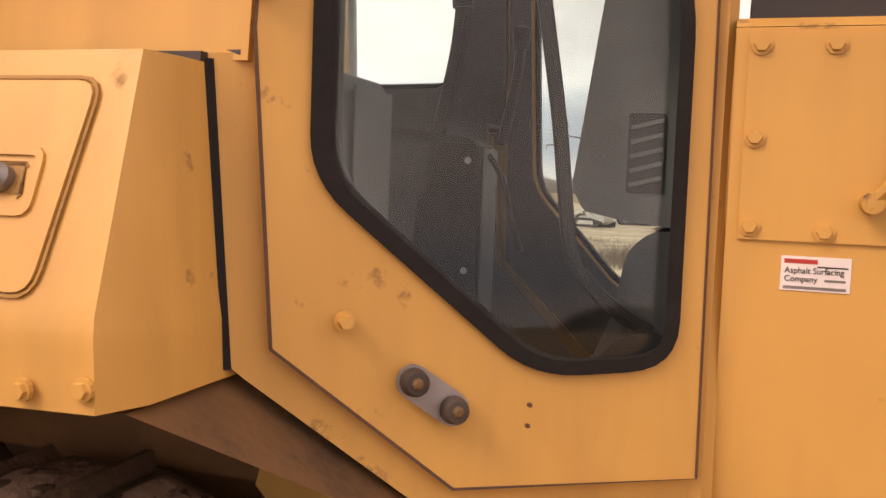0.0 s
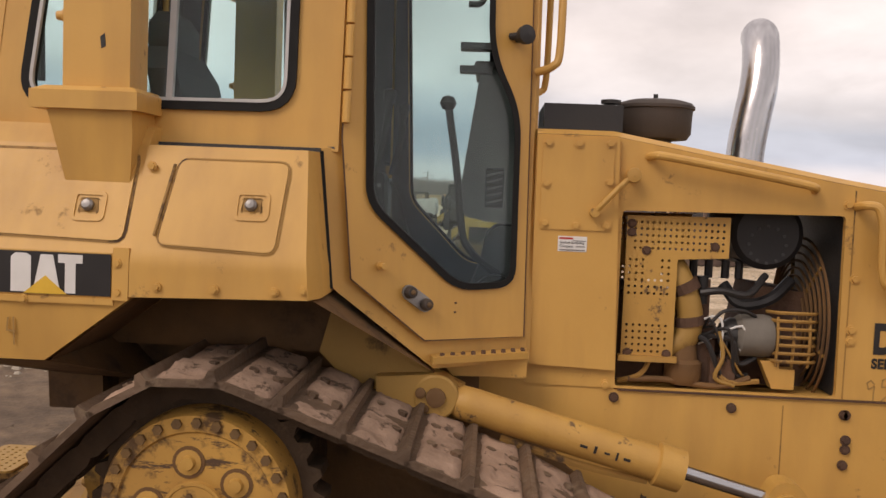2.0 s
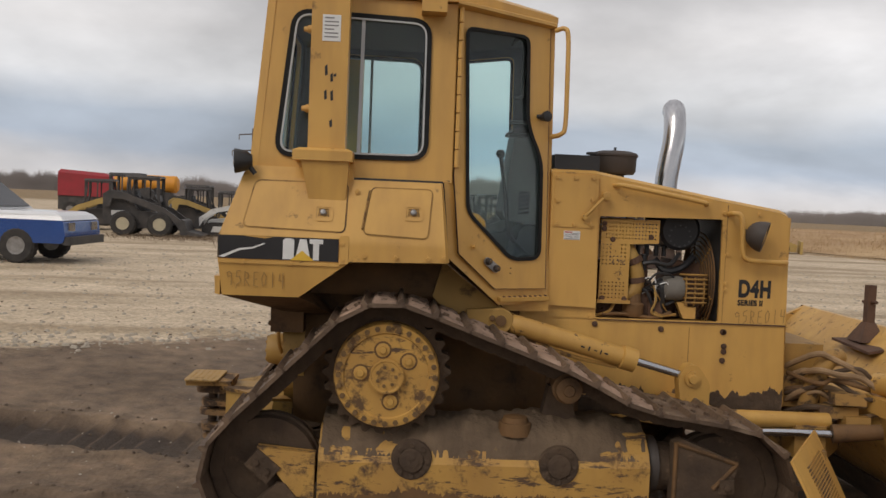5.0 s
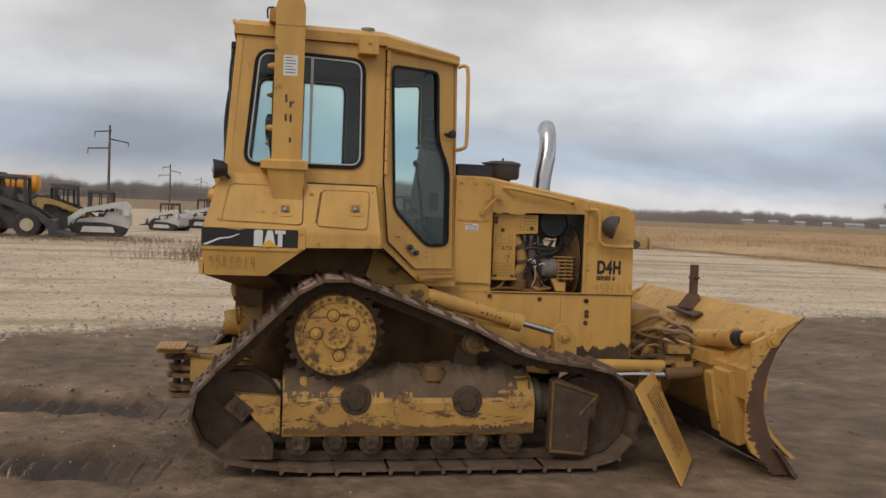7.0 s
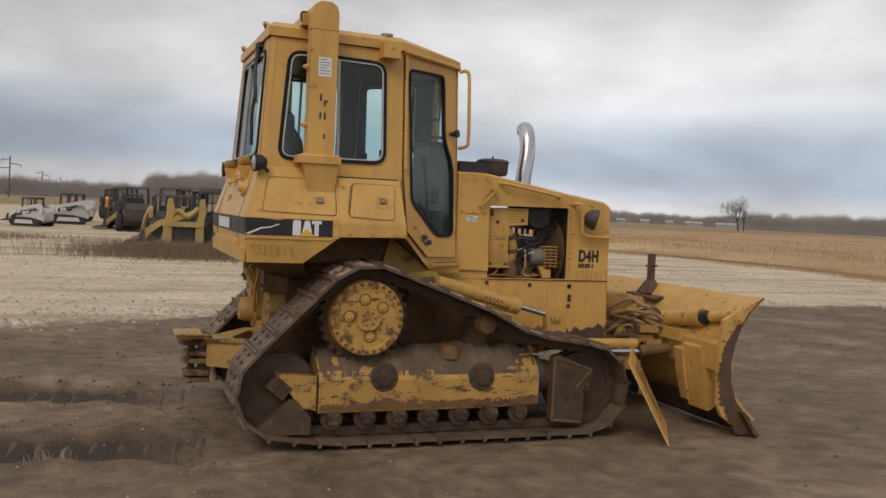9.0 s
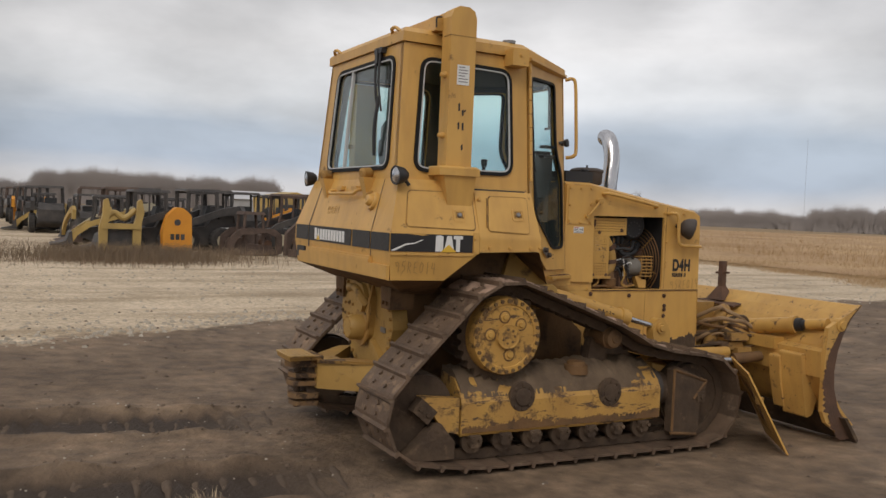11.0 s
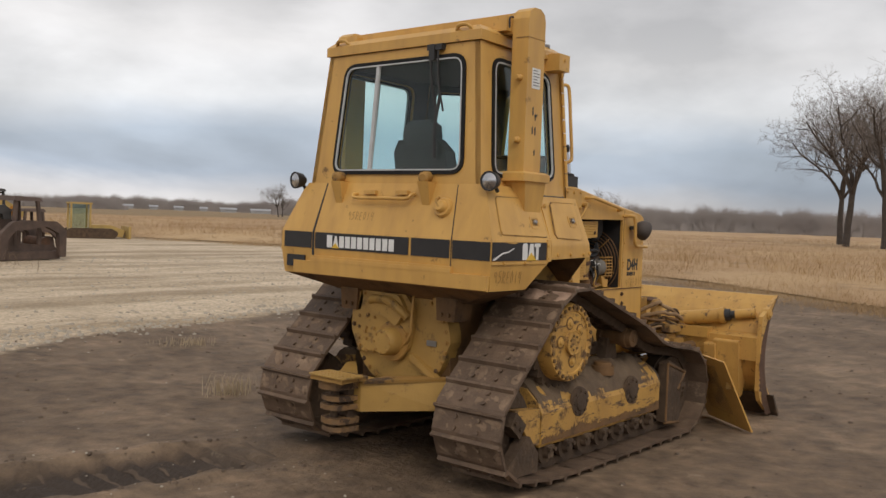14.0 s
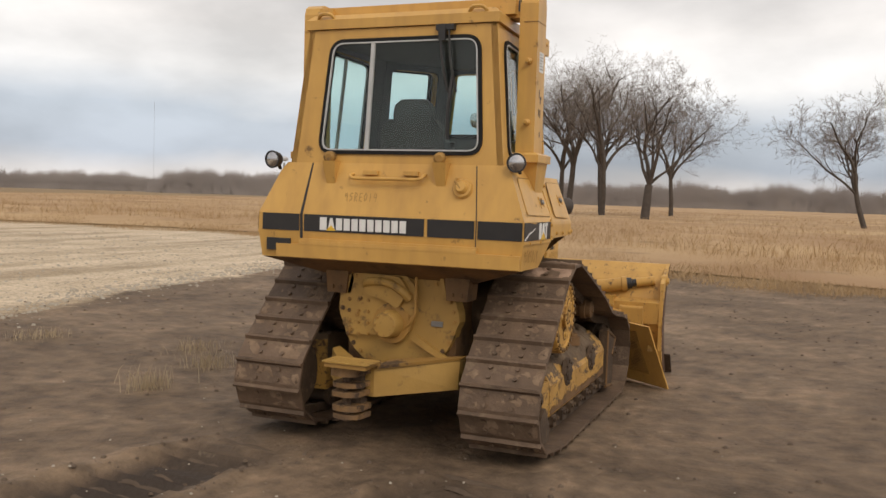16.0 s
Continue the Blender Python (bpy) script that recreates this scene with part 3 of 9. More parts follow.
    prism(bm, [(-0.60, 0.50), (-0.325, 0.475), (-0.325, 0.25), (-0.42, 0.27)], "y", yc + s * 0.10, yc + s * 0.165)
    part("frame_end", bm, FRAME_PAINT, dozer, "chipped yellow frame end", bevel=0.006)
    bm = BM()
    prism(bm, [(-0.72, 0.13), (-0.70, 0.105), (-0.36, 0.10), (-0.36, 0.21), (-0.46, 0.33), (-0.50, 0.33)], "y", yc + s * 0.11, yc + s * 0.185)
    part("idler_guard", bm, MUDDY, dozer, "muddy triangular guide guard", bevel=0.008)
    bm = BM()
    box(bm, -0.64, -0.50, yc + s * 0.1, yc + s * 0.175, 0.36, 0.46, Matrix.Translation((-0.57, 0, 0.41)) @ Matrix.Rotation(radians(40), 4, "Y") @ Matrix.Translation((0.57, 0, -0.41)))
    bolts(bm, [(-0.6, yc + s * 0.175, 0.43), (-0.55, yc + s * 0.175, 0.39)], (0, s, 0), 0.016, 0.014)
    part("idler_block", bm, MUDDY, dozer, "muddy idler bearing block")
    # front yoke
    bm = BM()
    prism(bm, [(1.40, 0.13), (1.62, 0.10), (1.66, 0.14), (1.66, 0.3), (1.72, 0.46), (1.70, 0.50), (1.44, 0.60), (1.40, 0.58)], "y", yc + s * 0.10, yc + s * 0.17)
    cyl(bm, (1.24, yc, 0.42), (1.42, yc, 0.42), 0.12, seg=20)
    part("front_yoke", bm, MUDDY, dozer, "muddy front idler yoke and recoil tube", bevel=0.006)
    for p0, p1 in (((1.41, 0.14), (1.41, 0.585)), ((1.41, 0.58), (1.715, 0.485)), ((1.40, 0.125), (1.64, 0.10)), ((1.715, 0.485), (1.60, 0.36))):
        bm = BM()
        cyl(bm, (p0[0], yc + s * 0.17, p0[1]), (p1[0], yc + s * 0.17, p1[1]), 0.011, seg=8)
        part("guard_rib", bm, GRIME, dozer, "scraped rib on the idler guard")
    bm = BM()
    box(bm, 1.63, 1.70, yc + s * 0.12, yc + s * 0.185, 0.34, 0.41)
    bolts(bm, [(1.665, yc + s * 0.185, 0.375)], (0, s, 0), 0.018, 0.016)
    part("idler_block", bm, MUDDY, dozer, "muddy idler bearing block", bevel=0.006)
    bm = BM()
    lathe(bm, (1.295, yc, 0.43), (1, 0, 0), [(0, 0.125), (0.025, 0.14), (0.05, 0.14), (0.055, 0.115)], 24)
    part("recoil_collar", bm, DUSTY, dozer, "dark steel collar on the recoil tube", smooth=True)
    # round bosses on the frame
    for cx, cz in ((0.135, 0.46), (0.845, 0.45)):
        bm = BM()
        lathe(bm, (cx, yc + s * 0.15, cz), (0, s, 0), [(0, 0.10), (0.022, 0.095), (0.026, 0.06), (0.036, 0.055), (0.04, 0.02), (0.04, 0.001)], 20)
        bolts(bm, [(cx + 0.075 * math.cos(t), yc + s * 0.172, cz + 0.075 * math.sin(t)) for t in [math.pi * 2 * i / 8 for i in range(8)]], (0, s, 0), 0.012, 0.012)
        part("frame_boss", bm, MUDDY, dozer, "muddy bolted boss on the track frame", smooth=True)
    bm = BM()
    lathe(bm, (0.64, yc + s * 0.04, 0.57), (0, 0, 1), [(0, 0.085), (0.06, 0.08), (0.06, 0.065), (0.085, 0.06), (0.09, 0.001)], 20)
    part("recoil_cap", bm, GRIME, dozer, "dirty round cap on the track frame", smooth=True)


build_track(-0.778, -1)
build_track(mir(-0.778), 1)
build_undercarriage(-0.778, -1)
build_undercarriage(mir(-0.778), 1)

# mud splashed over the chassis sides behind the tracks
for k in (0, 1):
    f = mir if k else (lambda y: y)
    bm = BM()
    rows = []
    for i in range(30):
        x = 0.44 + 0.62 * i / 29
        q = Vector((x * 7, 2.0, k))
        top = 1.06 - 0.30 * max(0, (x - 0.62) / 0.44) ** 1.5 + 0.05 * noise.noise(q) + 0.03 * noise.noise(q * 3.7)
        rows.append([bm.verts.new((x, f(-0.285 - d), z)) for d, z in ((0.0, 0.56), (0.007, 0.565), (0.005, top), (0.0, top + 0.004))])
    for i in range(29):
        for j in range(4):
            j2 = (j + 1) % 4
            bm.faces.new((rows[i][j], rows[i + 1][j], rows[i + 1][j2], rows[i][j2]))
    part("mud_splash", bm, GRIME, dozer, "brown mud splashed on the chassis side")
    bm = BM()
    rows = []
    for i in range(160):
        x = 1.06 + 1.15 * i / 159
        q = Vector((x * 5, 7.0, k))
        top = 0.70 + 0.05 * noise.noise(q) + 0.035 * noise.noise(q * 4.1) + 0.03 * noise.noise(q * 15) + 0.02 * noise.noise(q * 41)
        rows.append([bm.verts.new((x, f(-0.285 - d), z)) for d, z in ((0.0, 0.56), (0.004, 0.565), (0.003, top), (0.0, top + 0.004))])
    for i in range(159):
        for j in range(4):
            j2 = (j + 1) % 4
            bm.faces.new((rows[i][j], rows[i + 1][j], rows[i + 1][j2], rows[i][j2]))
    part("mud_splash", bm, MUDDY, dozer, "dark mud along the lower chassis edge")

# ---- bulldozer: chassis ----
bm = BM()
prism(bm, [(0.55, 0.63), (0.55, 1.13), (0.86, 1.13), (1.11, 1.122), (1.13, 1.085), (2.2, 1.085), (2.215, 0.63), (1.6, 0.5)], "y", -0.285, mir(-0.285))
part("main_frame", bm, YEL, dozer, "yellow main frame plate", bevel=0.01)

bm = BM()
prism(bm, [(-0.5, 0.5), (-0.52, 1.2), (0.7, 1.2), (0.7, 0.45), (0.0, 0.42)], "y", -0.36, mir(-0.36))
part("transmission_case", bm, GRIME, dozer, "oily brown transmission case", bevel=0.02)

# rear body shell: lower apron, stripe band and sloping tank sides
bm = BM()


def tank_ring(z, xr, y, xf):
    return [(xr, y, z), (xr, mir(y), z), (xf, mir(y), z), (xf, y, z)]


loft(bm, [tank_ring(1.21, -0.80, -0.868, -0.436), tank_ring(1.385, -0.82, -0.888, -0.203), tank_ring(1.50, -0.818, -0.888, -0.203),
          tank_ring(1.78, -0.735, -0.775, -0.203), tank_ring(1.835, -0.718, -0.735, -0.203)])
part("rear_body", bm, YEL, dozer, "yellow rear tank body with faded paint", bevel=0.012)
for mr_ in (0, 1):
    f = mir if mr_ else (lambda y: y)
    bm = BM()
    rings = [(1.402, -0.899, 0.260, 0.281), (1.462, -0.897, 0.256, 0.276), (1.476, -0.897, 0.255, 0.275), (1.488, -0.895, 0.254, 0.273),
             (1.500, -0.892, 0.252, 0.271), (1.514, -0.887, 0.251, 0.269), (1.785, -0.786, 0.228, 0.239)]
    loft(bm, [[(-0.203, f(-0.5), z - 0.012 * (z < 1.41)), (-0.203, f(y + 0.002), z - 0.012 * (z < 1.41)), (xo, f(y), z), (xi, f(y + 0.06), z), (xi, f(-0.5), z)] for z, y, xo, xi in rings])
    part("fender_box", bm, YEL, dozer, "yellow fender toolbox beside the cab", smooth=True, bevel=0.02)

# cab: floor, side walls with windows, door walls, rear wall, front wall, roof
SIDE_WIN = rounded([(-0.590, 1.895), (0.150, 1.905), (0.145, 2.60), (-0.527, 2.615)], 0.085, 6)
DOOR_WIN = rounded([(0.322, 2.60), (0.70, 2.612), (0.712, 2.12), (0.802, 1.95), (0.806, 1.40), (0.62, 1.393), (0.358, 1.645)], [0.06, 0.06, 0.16, 0.12, 0.07, 0.06, 0.06], 6)
DOOR_WIN = grow(DOOR_WIN, -0.012)
DOOR = [(0.296, 2.68), (0.815, 2.68), (0.832, 1.252), (0.538, 1.258), (0.335, 1.44), (0.296, 1.83)]
for mr_ in (0, 1):
    f = mir if mr_ else (lambda y: y)
    s = 1 if mr_ else -1

    def W(pts, fn, d=0.0):
        return [(x, f(fn(x, z) - d), z) for x, z in pts]

    bm = BM()
    sheet(bm, W([(rear_x(1.79), 1.79), (0.285, 1.79), (0.285, 2.70), (rear_x(2.70), 2.70)], side_y), [W(SIDE_WIN, side_y)], (0, -s * 0.04, 0))
    wall = part("cab_side", bm, YEL, dozer, "yellow cab side wall")
    bm = BM()
    sheet(bm, W(grow(SIDE_WIN, 0.012), side_y, 0.012), [W(grow(SIDE_WIN, -0.016), side_y, 0.012)], (0, -s * 0.03, 0))
    part("window_rubber", bm, RUBBER, wall, "black rubber window seal")
    bm = BM()
    sheet(bm, W(grow(SIDE_WIN, -0.012), side_y, 0.014), [W(grow(SIDE_WIN, -0.021), side_y, 0.014)], (0, -s * 0.012, 0))
    part("window_trim", bm, TRIM, wall, "bright aluminium window trim")
    bm = BM()
    sheet(bm, W([(-0.195, 1.92), (-0.178, 1.92), (-0.178, 2.59), (-0.195, 2.59)], side_y, 0.010), [], (0, -s * 0.02, 0))
    part("window_bar", bm, TRIM, wall, "bright sliding window bar")
    bm = BM()
    sheet(bm, W(grow(SIDE_WIN, -0.014), side_y, -0.004), [], (0, -s * 0.005, 0))
    g = part("window_glass", bm, GLASS, wall, "green-tinted side window glass")
    g.visible_shadow = False
    # door and its post
    bm = BM()
    sheet(bm, W([(0.270, 1.43), (0.30, 1.40), (0.565, 1.17), (0.855, 1.17), (0.848, 2.72), (0.27, 2.72), (0.27, 1.80), (0.240, 1.797)], door_y, -0.012), [W(grow(DOOR_WIN, 0.01), door_y, -0.012)], (0, -s * 0.03, 0))
    part("door_frame", bm, YEL, dozer, "yellow cab post and sill round the door")
    bm = BM()
    sheet(bm, W(grow(DOOR, 0.005), door_y, -0.008), [W(grow(DOOR, -0.004), door_y, -0.008)], (0, -s * 0.003, 0))
    part("door_joint", bm, RUBBER, dozer, "dark joint round the cab door")
    bm = BM()
    sheet(bm, W([(0.278, 1.412), (0.287, 1.412), (0.247, 1.79), (0.237, 1.79)], door_y, -0.008), [], (0, -s * 0.003, 0))
    part("post_joint", bm, RUBBER, dozer, "dark gap between toolbox and cab post")
    bm = BM()
    sheet(bm, W(DOOR, door_y, 0.012), [W(DOOR_WIN, door_y, 0.012)], (0, -s * 0.024, 0))
    door = part("cab_door", bm, YEL, dozer, "yellow closed cab door with a tall window")
    bm = BM()
    sheet(bm, W(grow(DOOR_WIN, 0.006), door_y, 0.022), [W(grow(DOOR_WIN, -0.013), door_y, 0.022)], (0, -s * 0.026, 0))
    part("door_seal", bm, RUBBER, door, "black rubber window seal")
    bm = BM()
    sheet(bm, W(grow(DOOR_WIN, -0.01), door_y, 0.004), [], (0, -s * 0.005, 0))
    g = part("door_glass", bm, GLASS, door, "green-tinted door glass")
    g.visible_shadow = False

REAR_WIN = rounded([(-0.565, 1.905), (0.56, 1.905), (0.505, 2.625), (-0.515, 2.625)], 0.09, 6)


def R(pts, d=0.0):
    return [(rear_x(z) - d, y, z) for y, z in pts]


bm = BM()
sheet(bm, R([(-0.715, 1.79), (mir(-0.715), 1.79), (mir(-0.625), 2.70), (-0.625, 2.70)]), [R(REAR_WIN)], (0.04, 0, 0))
rear = part("cab_rear", bm, YEL, dozer, "yellow cab rear wall")
bm = BM()
sheet(bm, R(grow(REAR_WIN, 0.012), 0.012), [R(grow(REAR_WIN, -0.016), 0.012)], (0.03, 0, 0))
part("window_rubber", bm, RUBBER, rear, "black rubber window seal")
bm = BM()
sheet(bm, R(grow(REAR_WIN, -0.012), 0.014), [R(grow(REAR_WIN, -0.021), 0.014)], (0.012, 0, 0))
part("window_trim", bm, TRIM, rear, "bright aluminium window trim")
bm = BM()
sheet(bm, R([(0.205, 1.92), (0.23, 1.92), (0.22, 2.61), (0.195, 2.61)], 0.011), [], (0.02, 0, 0))
part("window_bar", bm, TRIM, rear, "bright sliding window bar")
bm = BM()
sheet(bm, R(grow(REAR_WIN, -0.014), -0.006), [], (0.005, 0, 0))
g = part("window_glass", bm, GLASS, rear, "green-tinted rear window glass")
g.visible_shadow = False

# front wall with windscreen
bm = BM()
FW = [(-0.35, 1.2), (mir(-0.35), 1.2), (mir(-0.21), 2.7), (-0.21, 2.7)]
FH = rounded([(-0.25, 1.9), (mir(-0.25), 1.9), (mir(-0.17), 2.6), (-0.17, 2.6)], 0.05)
sheet(bm, [(0.84, y, z) for y, z in FW], [[(0.84, y, z) for y, z in FH]], (-0.03, 0, 0))
front = part("cab_front", bm, YEL, dozer, "yellow cab front wall")
bm = BM()
sheet(bm, [(0.83, y, z) for y, z in FH], [], (-0.005, 0, 0))
g = part("windscreen", bm, GLASS, front, "tinted windscreen")
g.visible_shadow = False
# roof
bm = BM()
roof0 = [(-0.676, -0.643), (-0.676, mir(-0.643)), (0.285, mir(-0.595)), (0.86, mir(-0.20)), (0.86, -0.20), (0.285, -0.595)]
roof1 = [(-0.64, -0.60), (-0.64, mir(-0.60)), (0.26, mir(-0.55)), (0.82, mir(-0.17)), (0.82, -0.17), (0.26, -0.55)]
loft(bm, [[(x, y, 2.705) for x, y in roof0], [(x, y, 2.765 if x < 0.5 else 2.735) for x, y in roof0], [(x, y, 2.80 if x < 0.5 else 2.76) for x, y in roof1]])
part("cab_roof", bm, YEL, dozer, "yellow cab roof with rounded edges", smooth=True, bevel=0.024)
bm = BM()
prism(bm, [(-0.66, -0.44), (-0.66, mir(-0.44)), (0.50, mir(-0.44)), (0.83, mir(-0.30)), (0.83, -0.30), (0.50, -0.44)], "z", 1.2, 1.24)
part("cab_floor", bm, INTERIOR, dozer, "dark cab floor")

# hood
HOOD = [(0.85, 1.885), (1.09, 1.885), (1.79, 1.765), (2.14, 1.712), (2.18, 1.69), (2.19, 1.66), (2.215, 0.63)]
for yy, nm in ((-0.29, 0), (mir(-0.29), 1)):
    bm = BM()
    s = 1 if nm else -1
    sheet(bm, [(x, yy, z) for x, z in [(0.845, 1.09)] + HOOD[:-1] + [(2.203, 1.09)]],
          [[(x, yy, z) for x, z in rounded([(1.13, 1.095), (1.82, 1.095), (1.815, 1.665), (1.127, 1.655)], 0.012, 2)]], (0, -s * 0.02, 0))
    part("hood_side", bm, YEL, dozer, "yellow engine side panel with an open bay")
bm = BM()
loft(bm, [[(x, -0.29, z + 0.001) for x, z in HOOD], [(x, -0.26, z + 0.018) for x, z in HOOD], [(x, mir(-0.26), z + 0.018) for x, z in HOOD], [(x, mir(-0.29), z + 0.001) for x, z in HOOD]], caps=False, closed=False)
part("hood_top", bm, YEL, dozer, "sloping yellow hood and grille shell")

# blade
bm = BM()
prof = []
for i in range(13):
    t = i / 12
    prof.append((2.72 + 0.30 * (2 * t - 1) ** 2 + (0.02 if t > 0.5 else 0), 0.12 + 0.93 * t))
back = [(x - 0.035, z) for x, z in prof][::-1]
prism(bm, prof + back, "y", -1.19, mir(-1.19))
blade = part("blade", bm, BLADE_PAINT, dozer, "wide yellow dozer blade with scraped edges")
bm = BM()
prism(bm, [(2.98, 0.0), (3.0, 0.02), (2.86, 0.2), (2.83, 0.2)], "y", -1.26, mir(-1.26))
part("cutting_edge", bm, MUDDY, blade, "worn steel cutting edge")


# ---- bulldozer: rear body details ----
def tank_y(x, z):
    return -0.888 + (z - 1.5) * 0.4036 if z > 1.5 else -0.888


def fend_y(x, z):
    return -0.894 + (z - 1.5) * 0.369


def tail_x(z):
    return -0.818 + (z - 1.5) * 0.296 if z > 1.5 else -0.82


def side_plate(name, pts, fn, d0, d1, material, parent, label="", f=None, holes=()):
    """A plate lying on a side surface y = fn(x, z), from d0 to d1 proud of it."""
    f = f or (lambda y: y)
    s = -1 if f(0.0) == 0.0 else 1
    bm = BM()
    sheet(bm, [(x, f(fn(x, z) - d0), z) for x, z in pts], [[(x, f(fn(x, z) - d0), z) for x, z in h] for h in holes], (0, s * (d1 - d0), 0))
    return part(name, bm, material, parent, label)


def rear_plate(name, pts, d0, d1, material, parent, label="", holes=()):
    """A plate lying on the rear surface, points (y, z)."""
    bm = BM()
    sheet(bm, [(tail_x(z) - d0, y, z) for y, z in pts], [[(tail_x(z) - d0, y, z) for y, z in h] for h in holes], (-(d1 - d0), 0, 0))
    return part(name, bm, material, parent, label)


def rect(x0, x1, z0, z1):
    return [(x0, z0), (x1, z0), (x1, z1), (x0, z1)]


def bolt(parent, at, axis, r=0.011, h=0.009, material=None):
    bm = BM()
    c = Vector(at)
    a = Vector(axis).normalized()
    cyl(bm, c - a * 0.003, c + a * 0.003, r * 1.35, seg=12)
    cyl(bm, c, c + a * h, r, r * 0.9, seg=6)
    return part("bolt", bm, material or YEL, parent)


def strip_frame(pts, w):
    """Outline and hole of a thin frame round pts."""
    return grow(pts, w / 2), [grow(pts, -w / 2)]


for k in (0, 1):
    f = mir if k else (lambda y: y)
    s = 1 if k else -1
    # access panel on the tank side, with a narrow joint round it
    pan = rounded([(-0.668, 1.765), (-0.713, 1.54), (-0.226, 1.528), (-0.222, 1.765)], 0.03, 3)
    o, h = strip_frame(pan, 0.007)
    side_plate("panel_joint", o, tank_y, 0.0, 0.002, YEL_DIRTY, dozer, "dark joint round the access panel", f, h)
    ap = side_plate("access_panel", grow(pan, -0.004), tank_y, 0.0, 0.006, YEL, dozer, "yellow access panel with a recessed lock", f)
    lb = rounded(rect(-0.372, -0.292, 1.585, 1.652), 0.012, 3)
    o, h = strip_frame(lb, 0.010)
    side_plate("lock_frame", o, tank_y, 0.006, 0.010, YEL, ap, "", f, h)
    # no recess is cut: a darker plate stands in for its shade
    side_plate("lock_recess_shade", grow(lb, -0.018), tank_y, 0.0062, 0.0075, YEL_DIRTY, ap, "darker plate standing in for the shade in the lock recess", f)
    bm = BM()
    lathe(bm, (-0.334, f(tank_y(0, 1.619) - 0.006), 1.619), (0, s, 0.35), [(0, 0.016), (0.012, 0.016), (0.018, 0.011), (0.02, 0.001)], 14)
    part("lock", bm, STEEL, ap, "round steel lock", smooth=True)
    fd = rounded([(-0.108, 1.752), (-0.141, 1.526), (0.172, 1.513), (0.189, 1.752)], 0.03, 4)
    o, h = strip_frame(fd, 0.004)
    side_plate("panel_joint", o, fend_y, 0.0, 0.002, YEL_DIRTY, dozer, "", f, h)
    fp = side_plate("toolbox_door", grow(fd, -0.004), fend_y, 0.0, 0.005, YEL, dozer, "yellow toolbox door with a recessed lock", f)
    lb = rounded(rect(0.058, 0.140, 1.602, 1.668), 0.012, 3)
    o, h = strip_frame(lb, 0.010)
    side_plate("lock_frame", o, fend_y, 0.005, 0.009, YEL, fp, "", f, h)
    # shade of the toolbox lock recess, drawn as a darker plate
    side_plate("lock_recess_shade", grow(lb, -0.018), fend_y, 0.0052, 0.0065, YEL_DIRTY, fp, "darker plate standing in for the shade in the lock recess", f)
    bm = BM()
    lathe(bm, (0.097, f(fend_y(0, 1.635) - 0.005), 1.635), (0, s, 0.35), [(0, 0.016), (0.012, 0.016), (0.018, 0.011), (0.02, 0.001)], 14)
    part("lock", bm, STEEL, fp, "round steel lock", smooth=True)
    bm = BM()
    cyl(bm, (-0.118, f(fend_y(0, 1.735) - 0.004), 1.735), (-0.146, f(fend_y(0, 1.55) - 0.004), 1.55), 0.0042, seg=8)
    part("hinge", bm, YEL_DIRTY, fp)
    # stripe decal, plain white and yellow shapes of the maker's mark
    st = side_plate("stripe_decal", rect(-0.818, -0.252, 1.388, 1.497), tank_y, 0.002, 0.004, DECAL, dozer, "black stripe decal with a scratched corner", f)
    for pts in ([(-0.515, 1.392), (-0.462, 1.392), (-0.462, 1.485), (-0.475, 1.492), (-0.503, 1.492), (-0.515, 1.482)], [(-0.457, 1.392), (-0.384, 1.392), (-0.404, 1.490), (-0.436, 1.490)], [(-0.372, 1.392), (-0.344, 1.392), (-0.344, 1.470), (-0.326, 1.470), (-0.326, 1.492), (-0.390, 1.492), (-0.390, 1.470), (-0.372, 1.470)]):
        side_plate("white_mark", pts, tank_y, 0.004, 0.0055, WHITE, st, "", f)
    side_plate("yellow_triangle", [(-0.480, 1.389), (-0.366, 1.389), (-0.423, 1.436)], tank_y, 0.0055, 0.007, LOGO_YEL, st, "", f)
    side_plate("scratch", [(-0.816, 1.394), (-0.80, 1.402), (-0.72, 1.437), (-0.66, 1.444), (-0.61, 1.463), (-0.598, 1.462), (-0.655, 1.437), (-0.715, 1.428), (-0.79, 1.392)], tank_y, 0.004, 0.005, WHITE, st, "white scratch across the decal", f)
    side_plate("scratch", [(-0.70, 1.496), (-0.60, 1.487), (-0.565, 1.494), (-0.60, 1.4965)], tank_y, 0.004, 0.005, YEL, st, "", f)
    side_plate("corner_strip", rect(-0.247, -0.205, 1.38, 1.515), tank_y, 0.001, 0.010, YEL, dozer, "yellow folded edge strip", f)
    side_plate("apron_ledge", rect(-0.818, -0.245, 1.366, 1.382), lambda x, z: -0.886, 0.0, 0.008, YEL, dozer, "", f)
    for x, z, fn in ((-0.235, 1.475, tank_y), (-0.232, 1.40, tank_y), (-0.48, 1.374, tank_y), (-0.70, 1.374, tank_y), (-0.13, 1.42, lambda x, z: -0.895), (0.02, 1.42, lambda x, z: -0.897), (0.175, 1.421, lambda x, z: -0.9), (-0.178, 1.728, fend_y), (0.248, 1.428, lambda x, z: -0.897)):
        bolt(dozer, (x, f(fn(x, z) - 0.006), z), (0, s, 0), 0.0095, 0.008)

# shadow line under the cab wall, drawn as a solid black strip
for k in (0, 1):
    f = mir if k else (lambda y: y)
    side_plate("cab_gap_shadow", rect(-0.20, 0.240, 1.786, 1.797), side_y, 0.0, 0.03, BLACK, dozer, "black strip standing in for the shadow under the cab wall", f)

